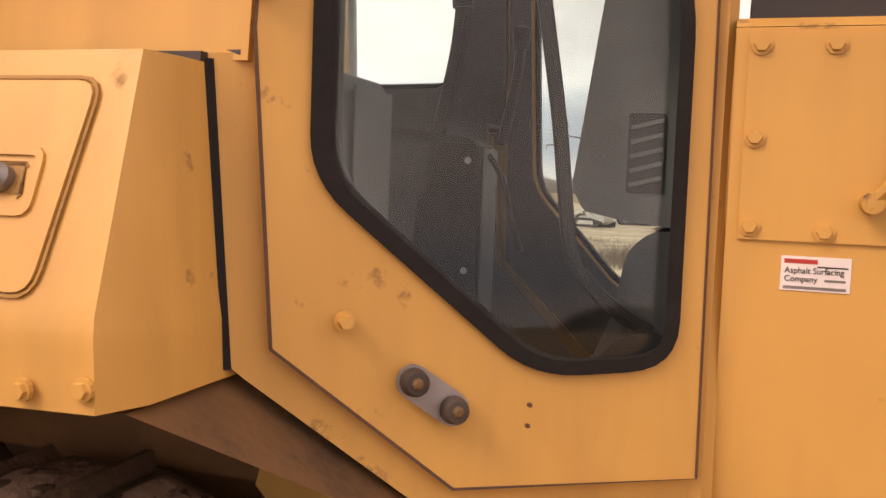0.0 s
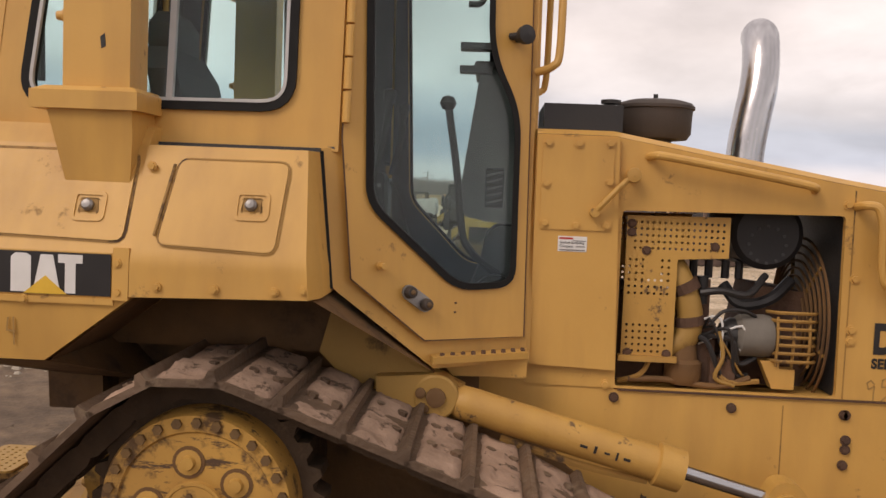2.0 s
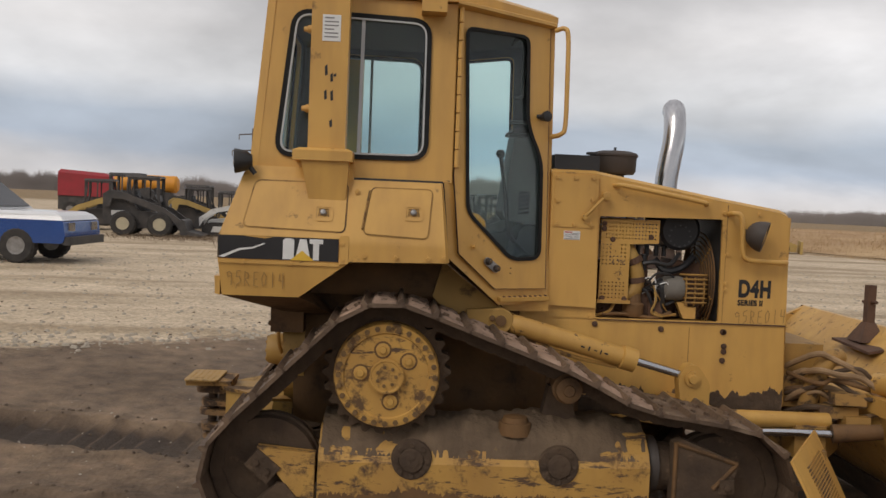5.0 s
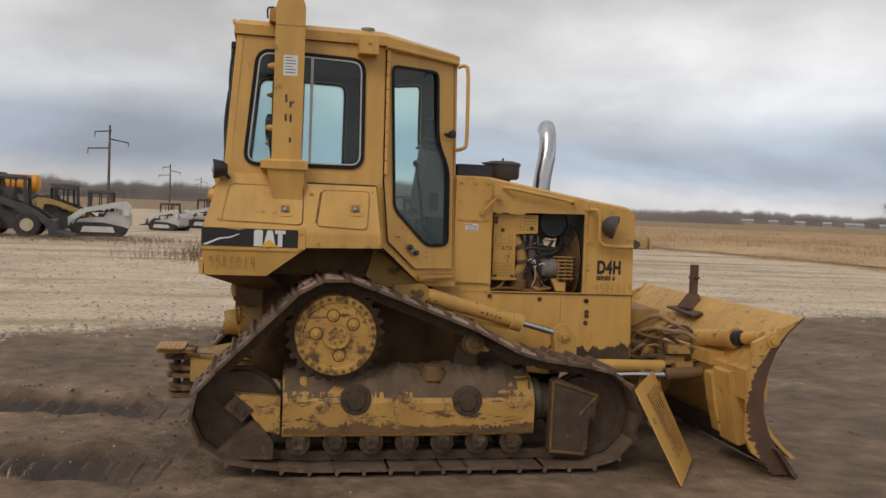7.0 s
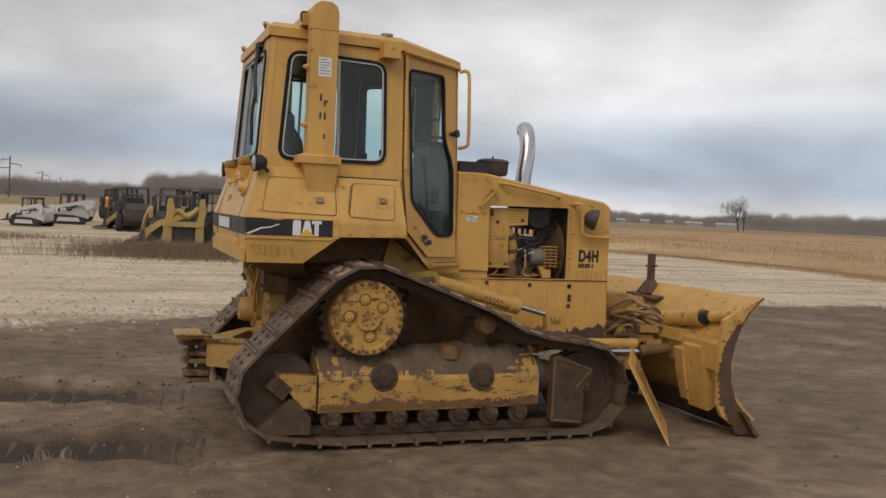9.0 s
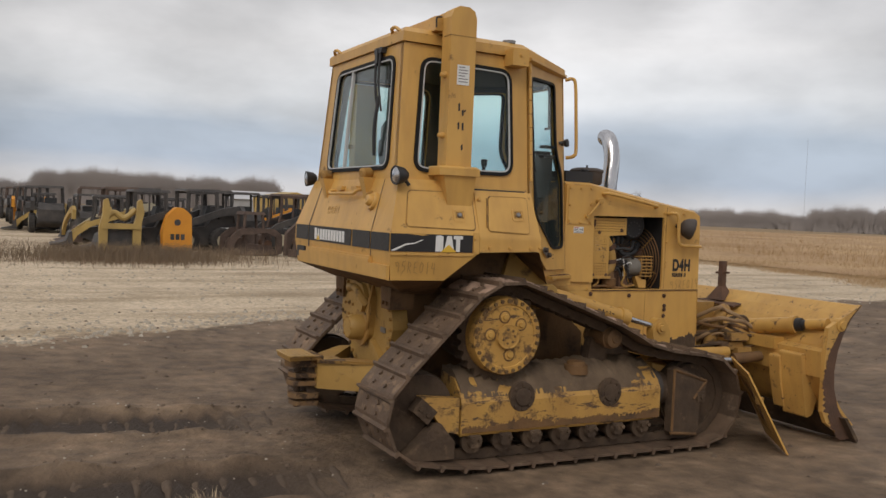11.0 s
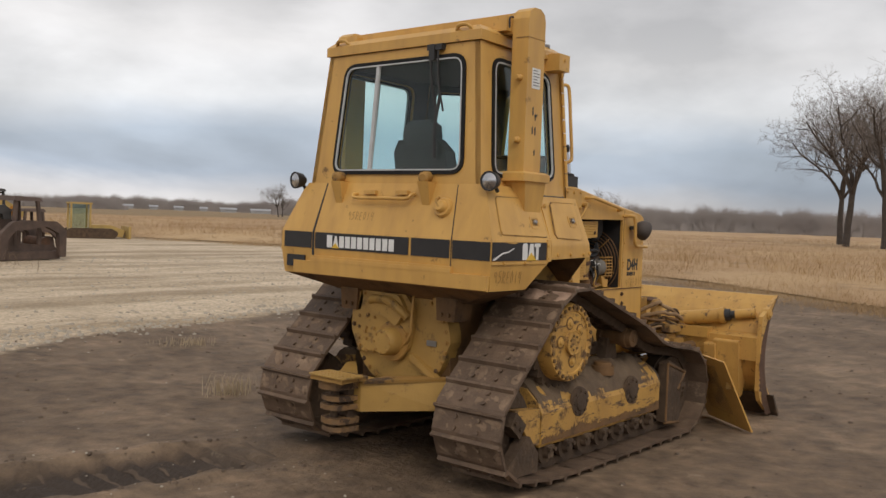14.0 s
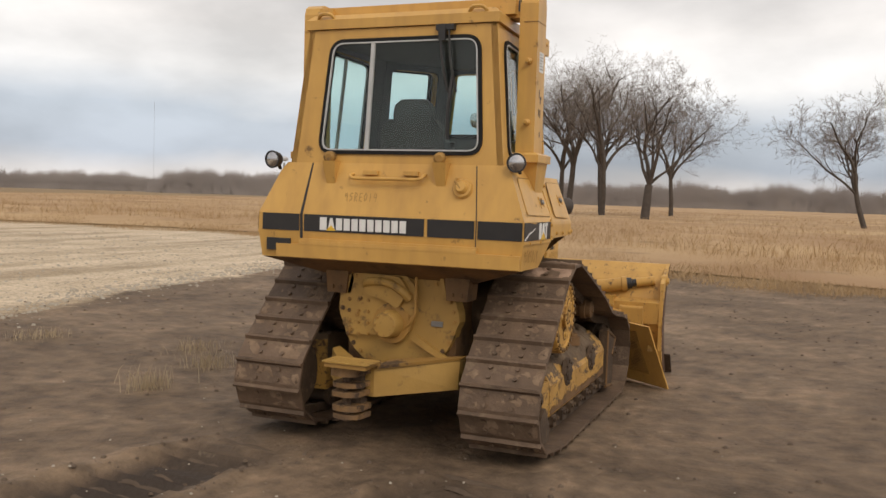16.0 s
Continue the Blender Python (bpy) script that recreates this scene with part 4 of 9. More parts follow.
# wheel arch inside and slanted belly
for k in (0, 1):
    f = mir if k else (lambda y: y)
    bm = BM()
    arch = [(-0.43, 1.206), (-0.203, 1.383), (0.268, 1.396), (0.56, 1.17), (0.70, 1.0), (0.70, 0.96)]
    loft(bm, [[(x, f(-0.5), z) for x, z in arch], [(x, f(-0.862), z) for x, z in arch[:3]] + [(0.56, f(-0.53), 1.165), (0.70, f(-0.44), 1.0), (0.70, f(-0.44), 0.96)]], caps=False, closed=False)
    part("fender_underside", bm, GRIME, dozer, "grimy underside of the fender")
    bm = BM()
    prism(bm, [(0.27, 1.39), (0.56, 1.165), (0.66, 1.12), (0.63, 0.99), (0.45, 0.97), (0.22, 1.2)], "y", f(-0.46), f(-0.50))
    part("splash_plate", bm, STAINED_SHADED, dozer, "dirt-stained splash plate behind the track")
bm = BM()
loft(bm, [[(-0.80, -0.86, 1.208), (-0.80, mir(-0.86), 1.208), (-0.43, mir(-0.86), 1.208), (-0.43, -0.86, 1.208)],
          [(-0.52, -0.45, 1.08), (-0.52, mir(-0.45), 1.08), (-0.3, mir(-0.45), 1.08), (-0.3, -0.45, 1.08)]])
part("tank_belly", bm, GRIME, dozer, "grimy sloping tank underside")

# rear face: decals, seams, cap, rail, brackets
zz = (1.388, 1.497)
marks = [(0.915, 0.635), (0.60, -0.250), (-0.272, -0.578), (-0.600, -0.880)]
for a, b in marks:
    rear_plate("stripe_decal", [(a, zz[0]), (b, zz[0]), (b, zz[1]), (a, zz[1])], 0.002, 0.004, DECAL, dozer, "black stripe decal")
y = 0.475
for i in range(11):
    w = 0.050
    wide = [(y, 1.402), (y - w + 0.006, 1.402), (y - w + 0.006, 1.478), (y, 1.478)]
    if i == 1:
        wide = [(y + 0.004, 1.402), (y - w + 0.002, 1.402), (y - 0.030, 1.478), (y - 0.014, 1.478)]
    if i == 0:
        wide = [(y + 0.006, 1.400), (y - w + 0.006, 1.400), (y - w + 0.006, 1.482), (y + 0.006, 1.482)]
    rear_plate("white_mark", wide, 0.004, 0.0055, WHITE, dozer, "")
    y -= w + 0.006
rear_plate("yellow_triangle", [(0.435, 1.397), (0.362, 1.397), (0.398, 1.432)], 0.0055, 0.007, LOGO_YEL, dozer, "")
rear_plate("panel_gap", [(0.628, 1.24), (0.607, 1.24), (0.612, 1.50), (0.596, 1.83), (0.606, 1.835), (0.632, 1.50)], 0.0, 0.0015, BLACK, dozer, "open joint beside the rear door")
rear_plate("panel_gap", [(-0.586, 1.31), (-0.592, 1.31), (-0.592, 1.50), (-0.548, 1.83), (-0.542, 1.83), (-0.586, 1.50)], 0.0, 0.0015, BLACK, dozer, "narrow joint beside the rear door")
bm = BM()
box(bm, -0.832, -0.81, -0.60, 0.63, 1.325, 1.340)
box(bm, -0.838, -0.81, -0.60, 0.63, 1.300, 1.325)
part("rear_ledge", bm, YEL, dozer, "yellow folded ledge", bevel=0.003)
bm = BM()
loft(bm, [[(-0.833, -0.868, 1.215), (-0.833, 0.80, 1.215), (-0.81, 0.80, 1.208), (-0.81, -0.868, 1.208)], [(-0.836, -0.872, 1.30), (-0.836, 0.80, 1.30), (-0.81, 0.80, 1.30), (-0.81, -0.872, 1.30)]])
part("rear_apron", bm, YEL, dozer, "yellow lower rear apron", bevel=0.004)
bm = BM()
box(bm, -0.826, -0.815, 0.70, 0.88, 1.255, 1.335)
part("tail_recess", bm, BLACK, dozer, "black empty lamp recess")
bm = BM()
box(bm, -0.832, -0.824, 0.70, 0.75, 1.26, 1.285)
part("tail_plate", bm, WHITE, dozer, "small white plate")
# rail
bm = BM()
tube(bm, [(tail_x(1.77) - 0.0, 0.29, 1.765), (tail_x(1.755) - 0.04, 0.29, 1.755), (tail_x(1.735) - 0.045, 0.25, 1.737), (tail_x(1.735) - 0.045, 0.02, 1.737), (tail_x(1.735) - 0.045, -0.18, 1.737), (tail_x(1.755) - 0.04, -0.215, 1.757), (tail_x(1.77), -0.215, 1.768)], 0.011, 8)
part("rear_rail", bm, YEL, dozer, "bent yellow grab rail", smooth=True)
for yy in (0.16, -0.12):
    bm = BM()
    box(bm, tail_x(1.77) - 0.028, tail_x(1.77) + 0.01, yy - 0.05, yy + 0.05, 1.762, 1.788)
    part("rail_lug", bm, YEL, dozer, "yellow lug under the grab rail", bevel=0.006)
bm = BM()
lathe(bm, (tail_x(1.69) + 0.005, -0.475, 1.685), (-1, 0, 0.29), [(0, 0.062), (0.02, 0.062), (0.03, 0.055), (0.03, 0.04), (0.05, 0.036), (0.06, 0.028), (0.06, 0.001)], 24)
part("fuel_cap", bm, YEL, dozer, "round yellow filler cap", smooth=True)
bm = BM()
tube(bm, [(tail_x(1.69) - 0.05, -0.475, 1.69), (tail_x(1.72) - 0.045, -0.44, 1.73), (tail_x(1.74) - 0.01, -0.43, 1.75)], 0.008, 6)
part("cap_chain", bm, YEL_DIRTY, dozer)
for yy in (0.445, -0.325):
    bm = BM()
    loft(bm, [[(tail_x(1.70), yy - 0.03, 1.70), (tail_x(1.70), yy + 0.03, 1.70), (tail_x(1.70) + 0.02, yy + 0.03, 1.70), (tail_x(1.70) + 0.02, yy - 0.03, 1.70)],
              [(-0.80, yy - 0.045, 1.845), (-0.80, yy + 0.045, 1.845), (-0.71, yy + 0.045, 1.845), (-0.71, yy - 0.045, 1.845)]])
    br = part("hinge_bracket", bm, YEL, dozer, "yellow bracket below the rear window", bevel=0.006)
    bm = BM()
    lathe(bm, (-0.80, yy, 1.868), (0.9, 0.25, 0.1), [(0, 0.001), (0.0, 0.022), (0.012, 0.036), (0.075, 0.036), (0.085, 0.025), (0.085, 0.001)], 16)
    part("hinge_knob", bm, YEL_DIRTY, br, "rusty yellow hinge knob", smooth=True)

# ---- roll bar posts with collars, cross beam ----
for k in (0, 1):
    f = mir if k else (lambda y: y)
    s = 1 if k else -1
    bm = BM()
    prof = [(-0.425, 1.90), (-0.245, 1.90), (-0.245, 2.86), (-0.26, 2.905), (-0.30, 2.93), (-0.37, 2.93), (-0.41, 2.905), (-0.425, 2.86)]
    prism(bm, prof, "y", f(-0.81), f(-0.69))
    post = part("roll_bar_post", bm, YEL, dozer, "yellow roll bar post bolted to the cab side", bevel=0.012)
    bm = BM()
    loft(bm, [[(-0.49, f(-0.86), 1.868), (-0.205, f(-0.86), 1.868), (-0.205, f(-0.66), 1.868), (-0.49, f(-0.66), 1.868)], [(-0.49, f(-0.86), 1.915), (-0.205, f(-0.86), 1.915), (-0.205, f(-0.66), 1.915), (-0.49, f(-0.66), 1.915)],
              [(-0.46, f(-0.835), 1.928), (-0.225, f(-0.835), 1.928), (-0.225, f(-0.66), 1.928), (-0.46, f(-0.66), 1.928)]])
    part("post_collar", bm, YEL, post, "thick yellow mounting collar", bevel=0.006)
    bm = BM()
    loft(bm, [[(-0.40, f(-0.815), 1.640), (-0.24, f(-0.815), 1.634), (-0.24, f(-0.74), 1.634), (-0.40, f(-0.74), 1.640)], [(-0.435, f(-0.835), 1.80), (-0.225, f(-0.835), 1.80), (-0.225, f(-0.68), 1.80), (-0.435, f(-0.68), 1.80)],
              [(-0.45, f(-0.845), 1.87), (-0.225, f(-0.845), 1.87), (-0.225, f(-0.66), 1.87), (-0.45, f(-0.66), 1.87)]])
    part("post_foot", bm, YEL, post, "yellow curved foot of the roll bar", bevel=0.01)
    bm = BM()
    box(bm, -0.428, -0.242, f(-0.8112), f(-0.72), 2.742, 2.748)
    part("post_seam", bm, YEL_DIRTY, post)
    for z in (2.12, 2.50):
        bm = BM()
        lathe(bm, (-0.42, f(-0.76), z), (-1, 0, 0), [(0, 0.02), (0.025, 0.02), (0.03, 0.014), (0.045, 0.012), (0.046, 0.001)], 12)
        part("post_stud", bm, YEL, post, "", smooth=True)
    if not k:
        bm = BM()
        box(bm, -0.372, -0.285, -0.8125, -0.80, 2.44, 2.565)
        pl = part("data_plate", bm, WHITE, post, "scuffed white data plate")
        for i in range(6):
            bm = BM()
            box(bm, -0.362, -0.362 + (0.066 if i % 3 else 0.045), -0.8135, -0.81, 2.547 - i * 0.018, 2.553 - i * 0.018)
            part("print_bar", bm, STEEL, pl)
        # stencilled digits down the post, as plain black strokes
        for x0, z0, hh in ((-0.352, 2.275, 0.055), (-0.325, 2.245, 0.045), (-0.31, 2.27, 0.02), (-0.352, 2.16, 0.05), (-0.322, 2.155, 0.055), (-0.322, 2.03, 0.04)):
            bm = BM()
            prism(bm, [(x0, z0), (x0 + 0.012, z0 + 0.006), (x0 + 0.009, z0 + hh), (x0 - 0.003, z0 + hh - 0.01)], "y", -0.8115, -0.805)
            part("stencil_bar", bm, BLACK, post, "black stencil stroke on the post")
bm = BM()
box(bm, -0.415, -0.255, -0.70, mir(-0.70), 2.775, 2.90)
part("roll_bar_beam", bm, YEL, dozer, "yellow roll bar beam across the roof", bevel=0.02)
for yy in (-0.62, mir(-0.62)):
    bm = BM()
    box(bm, -0.465, -0.415, yy - 0.05, yy + 0.05, 2.79, 2.88)
    part("beam_lug", bm, YEL, dozer, "", bevel=0.006)
# roof fittings: lift eyes, drip rail corners, beacon stub
for x, yy in ((-0.66, -0.50), (-0.66, mir(-0.50))):
    bm = BM()
    tube(bm, [(x, yy - 0.06, 2.775), (x - 0.02, yy - 0.03, 2.80), (x - 0.02, yy + 0.03, 2.80), (x, yy + 0.06, 2.775)], 0.012, 6)
    part("lift_eye", bm, YEL, dozer, "", smooth=True)
bm = BM()
lathe(bm, (0.17, -0.52, 2.775), (0, 0, 1), [(0, 0.03), (0.02, 0.03), (0.025, 0.045), (0.045, 0.045), (0.05, 0.001)], 16)
part("roof_vent", bm, STEEL, dozer, "small grey roof vent", smooth=True)
bm = BM()
box(bm, 0.10, 0.225, -0.70, -0.56, 2.63, 2.74)
part("roof_bracket", bm, YEL, dozer, "yellow bracket at the roof edge", bevel=0.008)
bolt(dozer, (0.165, -0.70, 2.70), (0, -1, 0))
bm = BM()
tube(bm, [(-0.475, -0.70, 2.80), (-0.475, -0.70, 2.86), (-0.44, -0.70, 2.87)], 0.006, 6)
part("roof_wire", bm, BLACK, dozer)

# ---- lamps ----
def round_lamp(at, aim, parent, r=0.059):
    bm = BM()
    lathe(bm, at, aim, [(-0.085, 0.001), (-0.085, r * 0.45), (-0.06, r * 0.8), (-0.01, r), (0.0, r), (0.0, r * 0.86), (-0.012, r * 0.8)], 24)
    lamp = part("work_lamp", bm, BLACK, parent, "round black work lamp", smooth=True)
    bm = BM()
    lathe(bm, at, aim, [(-0.014, 0.001), (-0.014, r * 0.84), (-0.004, r * 0.84), (0.006, r * 0.4), (0.008, 0.001)], 20)
    part("lens", bm, CHROME, lamp, "clear lamp lens with a bright reflector", smooth=True)
    bm = BM()
    a = Vector(at) - Vector(aim).normalized() * 0.05
    cyl(bm, a, a + Vector((0.05, 0, -0.06)), 0.012, seg=8)
    part("lamp_stem", bm, BLACK, lamp)
    return lamp


round_lamp((-0.77, -0.81, 1.85), (-1, -0.12, -0.05), dozer)
round_lamp((-0.77, mir(-0.83), 1.85), (-1, 0.12, -0.05), dozer)

# ---- rear wiper ----
bm = BM()
box(bm, -0.70, -0.655, -0.355, -0.235, 2.665, 2.70)
box(bm, -0.705, -0.66, -0.30, -0.255, 2.60, 2.70)
part("wiper_motor", bm, BLACK, dozer, "black rear wiper mounting", bevel=0.004)
for a, b, r in (((-0.69, -0.262, 2.68), (-0.70, -0.33, 2.28), 0.009), ((-0.69, -0.32, 2.68), (-0.70, -0.385, 2.28), 0.007), ((-0.705, -0.36, 2.38), (-0.72, -0.345, 1.99), 0.012)):
    bm = BM()
    tube(bm, [a, ((a[0] + b[0]) / 2 - 0.012, (a[1] + b[1]) / 2 + 0.01, (a[2] + b[2]) / 2), b], r, 6)
    part("wiper_arm", bm, BLACK, dozer, "black wiper arm")

# ---- door fittings ----
for k in (0, 1):
    f = mir if k else (lambda y: y)
    s = 1 if k else -1
    n = Vector((0.553, s * 0.83, 0.08)).normalized()
    for i in range(9):
        z0 = 1.87 + i * 0.092
        bm = BM()
        cyl(bm, (0.305, f(door_y(0.305, z0) - 0.028), z0), (0.305, f(door_y(0.305, z0 + 0.085) - 0.028), z0 + 0.085), 0.012, seg=10)
        part("hinge_knuckle", bm, YEL, dozer, "", smooth=True)
    # thin shadow along the door seam, drawn as a dark brown line
    bm = BM()
    sheet(bm, [(x, f(door_y(x, z) - 0.012), z) for x, z in grow(DOOR, 0.0028)], [[(x, f(door_y(x, z) - 0.012), z) for x, z in grow(DOOR, -0.001)]], (0, s * 0.001, 0))
    part("door_joint", bm, RUST, dozer, "dark brown line for the thin shadow in the door joint")
    # latch bar with two rubber rollers
    p0 = Vector((0.488, f(door_y(0.488, 1.40) - 0.026), 1.400))
    p1 = Vector((0.533, f(door_y(0.533, 1.364) - 0.026), 1.364))
    bm = BM()
    d = (p1 - p0).normalized()
    u = n.cross(d).normalized()
    out = []
    for q, sg in ((p0, -1), (p1, 1)):
        for j in range(7):
            a = math.pi * (j / 6 - 0.5)
            out.append(q + d * sg * math.cos(a) * 0.022 + u * math.sin(a) * 0.022 * sg)
    loft(bm, [[p for p in out], [p + n * 0.008 for p in out]])
    lt = part("door_catch", bm, STEEL, dozer, "grey catch plate with two worn rubber rollers", bevel=0.002)
    for q in (p0, p1):
        bm = BM()
        lathe(bm, q + n * 0.006, n, [(0, 0.0175), (0.005, 0.0185), (0.02, 0.0165), (0.024, 0.014), (0.025, 0.001)], 16)
        cr_ = part("catch_roller", bm, DUSTY, lt, "worn grey rubber roller", smooth=True)
        bm = BM()
        lathe(bm, q + n * 0.03, n, [(0, 0.008), (0.004, 0.0075), (0.006, 0.004), (0.006, 0.001)], 8)
        part("roller_bolt", bm, HUB_BOLT, cr_, "rusty centre bolt")
    for x, z in ((0.412, 1.475), (0.622, 1.365), (0.621, 1.338)):
        bolt(dozer, (x, f(door_y(x, z) - 0.026), z), n, 0.010 if z > 1.4 else 0.0022, 0.022 if z > 1.4 else 0.0015, YEL if z > 1.4 else RUST)
    # black handle knob and grab rail
    bm = BM()
    q = Vector((0.775, f(door_y(0.775, 2.175) - 0.026), 2.175))
    lathe(bm, q, n, [(0, 0.018), (0.02, 0.018), (0.03, 0.028), (0.05, 0.03), (0.058, 0.001)], 14)
    cyl(bm, q + n * 0.03 - u * 0.0, q + n * 0.03 + Vector((-0.07, -s * 0.05, 0.0)), 0.012, seg=8)
    part("door_knob", bm, BLACK, dozer, "black door lever", smooth=True)
    bm = BM()
    tube(bm, [(0.84, f(-0.24), 2.655), (0.885, f(-0.265), 2.665), (0.905, f(-0.28), 2.62), (0.908, f(-0.30), 2.40), (0.905, f(-0.325), 2.14), (0.885, f(-0.325), 2.09), (0.84, f(-0.29), 2.075)], 0.013, 10)
    part("grab_rail", bm, YEL, dozer, "yellow tubular grab rail", smooth=True)
    # drip lip above the door, sill tread with round grips
    bm = BM()
    loft(bm, [[(0.285, f(door_y(0.285, 2.69) - 0.02), 2.675), (0.285, f(door_y(0.285, 2.69) - 0.07), 2.69), (0.285, f(door_y(0.285, 2.69) - 0.07), 2.705), (0.285, f(door_y(0.285, 2.69)), 2.72)],
              [(0.85, f(door_y(0.85, 2.69) - 0.02), 2.665), (0.85, f(door_y(0.85, 2.69) - 0.05), 2.675), (0.85, f(door_y(0.85, 2.69) - 0.05), 2.69), (0.85, f(door_y(0.85, 2.69)), 2.71)]])
    part("drip_lip", bm, YEL, dozer, "yellow drip lip over the door")
    bm = BM()
    tx0, tx1 = 0.555, 0.845
    loft(bm, [[(tx0, f(door_y(tx0, 1.24) - 0.01), 1.215), (tx0 + 0.012, f(door_y(tx0, 1.24) - 0.055), 1.215), (tx0 + 0.012, f(door_y(tx0, 1.24) - 0.055), 1.195), (tx0, f(door_y(tx0, 1.24) - 0.01), 1.195)],
              [(tx1, f(door_y(tx1, 1.24) - 0.01), 1.215), (tx1, f(door_y(tx1, 1.24) - 0.085), 1.215), (tx1, f(door_y(tx1, 1.24) - 0.085), 1.195), (tx1, f(door_y(tx1, 1.24) - 0.01), 1.195)]])
    tr = part("step_tread", bm, YEL_WORN, dozer, "worn yellow step tread with raised grip holes", bevel=0.003)
    for i in range(9):
        for j in range(3):
            x = tx0 + 0.035 + i * 0.03
            y0 = door_y(x, 1.24) - 0.025 - j * 0.016
            if y0 < door_y(x, 1.24) - 0.05 - 0.03 * i / 9:
                continue
            bm = BM()
            lathe(bm, (x, f(y0), 1.2145), (0, 0, 1), [(0, 0.0075), (0.005, 0.006), (0.005, 0.0035), (0.001, 0.003), (0.001, 0.0005)], 8)
            part("grip_stud", bm, RUST, tr)
    bm = BM()
    prism(bm, [(0.56, 1.195), (0.845, 1.195), (0.843, 1.135), (0.62, 1.13)], "y", f(-0.42), f(-0.40))
    part("sill_plate", bm, YEL, dozer, "yellow plate below the step")

# ---- cowl panel ahead of the door, sticker, writing ----
def hood_y(x, z):
    return -0.29


def text_mesh(name, body, size, m, material, parent, sx=1.0, bold=0.0, space=1.0):
    cu = bpy.data.curves.new(name, "FONT")
    cu.body, cu.size, cu.extrude, cu.offset, cu.space_character = body, size, 0.0008, bold, space
    tmp = bpy.data.objects.new(name, cu)
    scene.collection.objects.link(tmp)
    bpy.context.view_layer.update()
    me = bpy.data.meshes.new_from_object(tmp.evaluated_get(bpy.context.evaluated_depsgraph_get()))
    bpy.data.objects.remove(tmp)
    me.transform(m @ Matrix.Diagonal((sx, 1, 1, 1)))
    me.materials.clear()
    me.materials.append(material)
    ob = new(name, me)
    ob.parent = parent
    return ob


# strokes of the marker letters on a unit cell
STROKES = {"9": [[(0.8, 0.75), (0.5, 0.95), (0.15, 0.78), (0.3, 0.55), (0.8, 0.7), (0.75, 0.0)]], "5": [[(0.85, 1.0), (0.3, 0.95), (0.2, 0.6), (0.7, 0.6), (0.8, 0.25), (0.2, 0.0)]],
           "R": [[(0.2, 0.0), (0.2, 1.0), (0.75, 0.85), (0.7, 0.55), (0.25, 0.5), (0.85, 0.0)]], "E": [[(0.8, 1.0), (0.25, 0.95), (0.2, 0.05), (0.85, 0.0)], [(0.22, 0.5), (0.7, 0.52)]],
           "0": [[(0.5, 1.0), (0.15, 0.6), (0.3, 0.05), (0.75, 0.2), (0.8, 0.75), (0.5, 1.0)]], "1": [[(0.5, 1.0), (0.45, 0.0)]], "4": [[(0.3, 1.0), (0.15, 0.5), (0.85, 0.5)], [(0.75, 1.0), (0.7, 0.0)]]}


def handwriting(body, at, normal, parent):
    """A number scrawled with a marker: at(u, v) maps the unit line of writing onto the paint."""
    r = random.Random(len(parent.children))
    for i, ch in enumerate(body):
        bm = BM()
        for line in STROKES[ch]:
            pts = [at((i + 0.08 + 0.78 * u + r.uniform(-0.03, 0.03)) / len(body), v * r.uniform(0.93, 1.04)) for u, v in line]
            for a, b in zip(pts, pts[1:]):
                w = (b - a).cross(normal).normalized() * 0.0022
                e = (b - a).normalized() * 0.0015
                loft(bm, [[a - w - e, a + w - e, b + w + e, b - w + e], [p + normal * 0.0008 for p in (a - w - e, a + w - e, b + w + e, b - w + e)]])
        part("marker_stroke", bm, CHALK, parent)


def facing_right(x, y, z):
    """Writing that is read from the machine's right-hand side."""
    return Matrix.Translation((x, y, z)) @ Matrix.Rotation(radians(90), 4, "X")


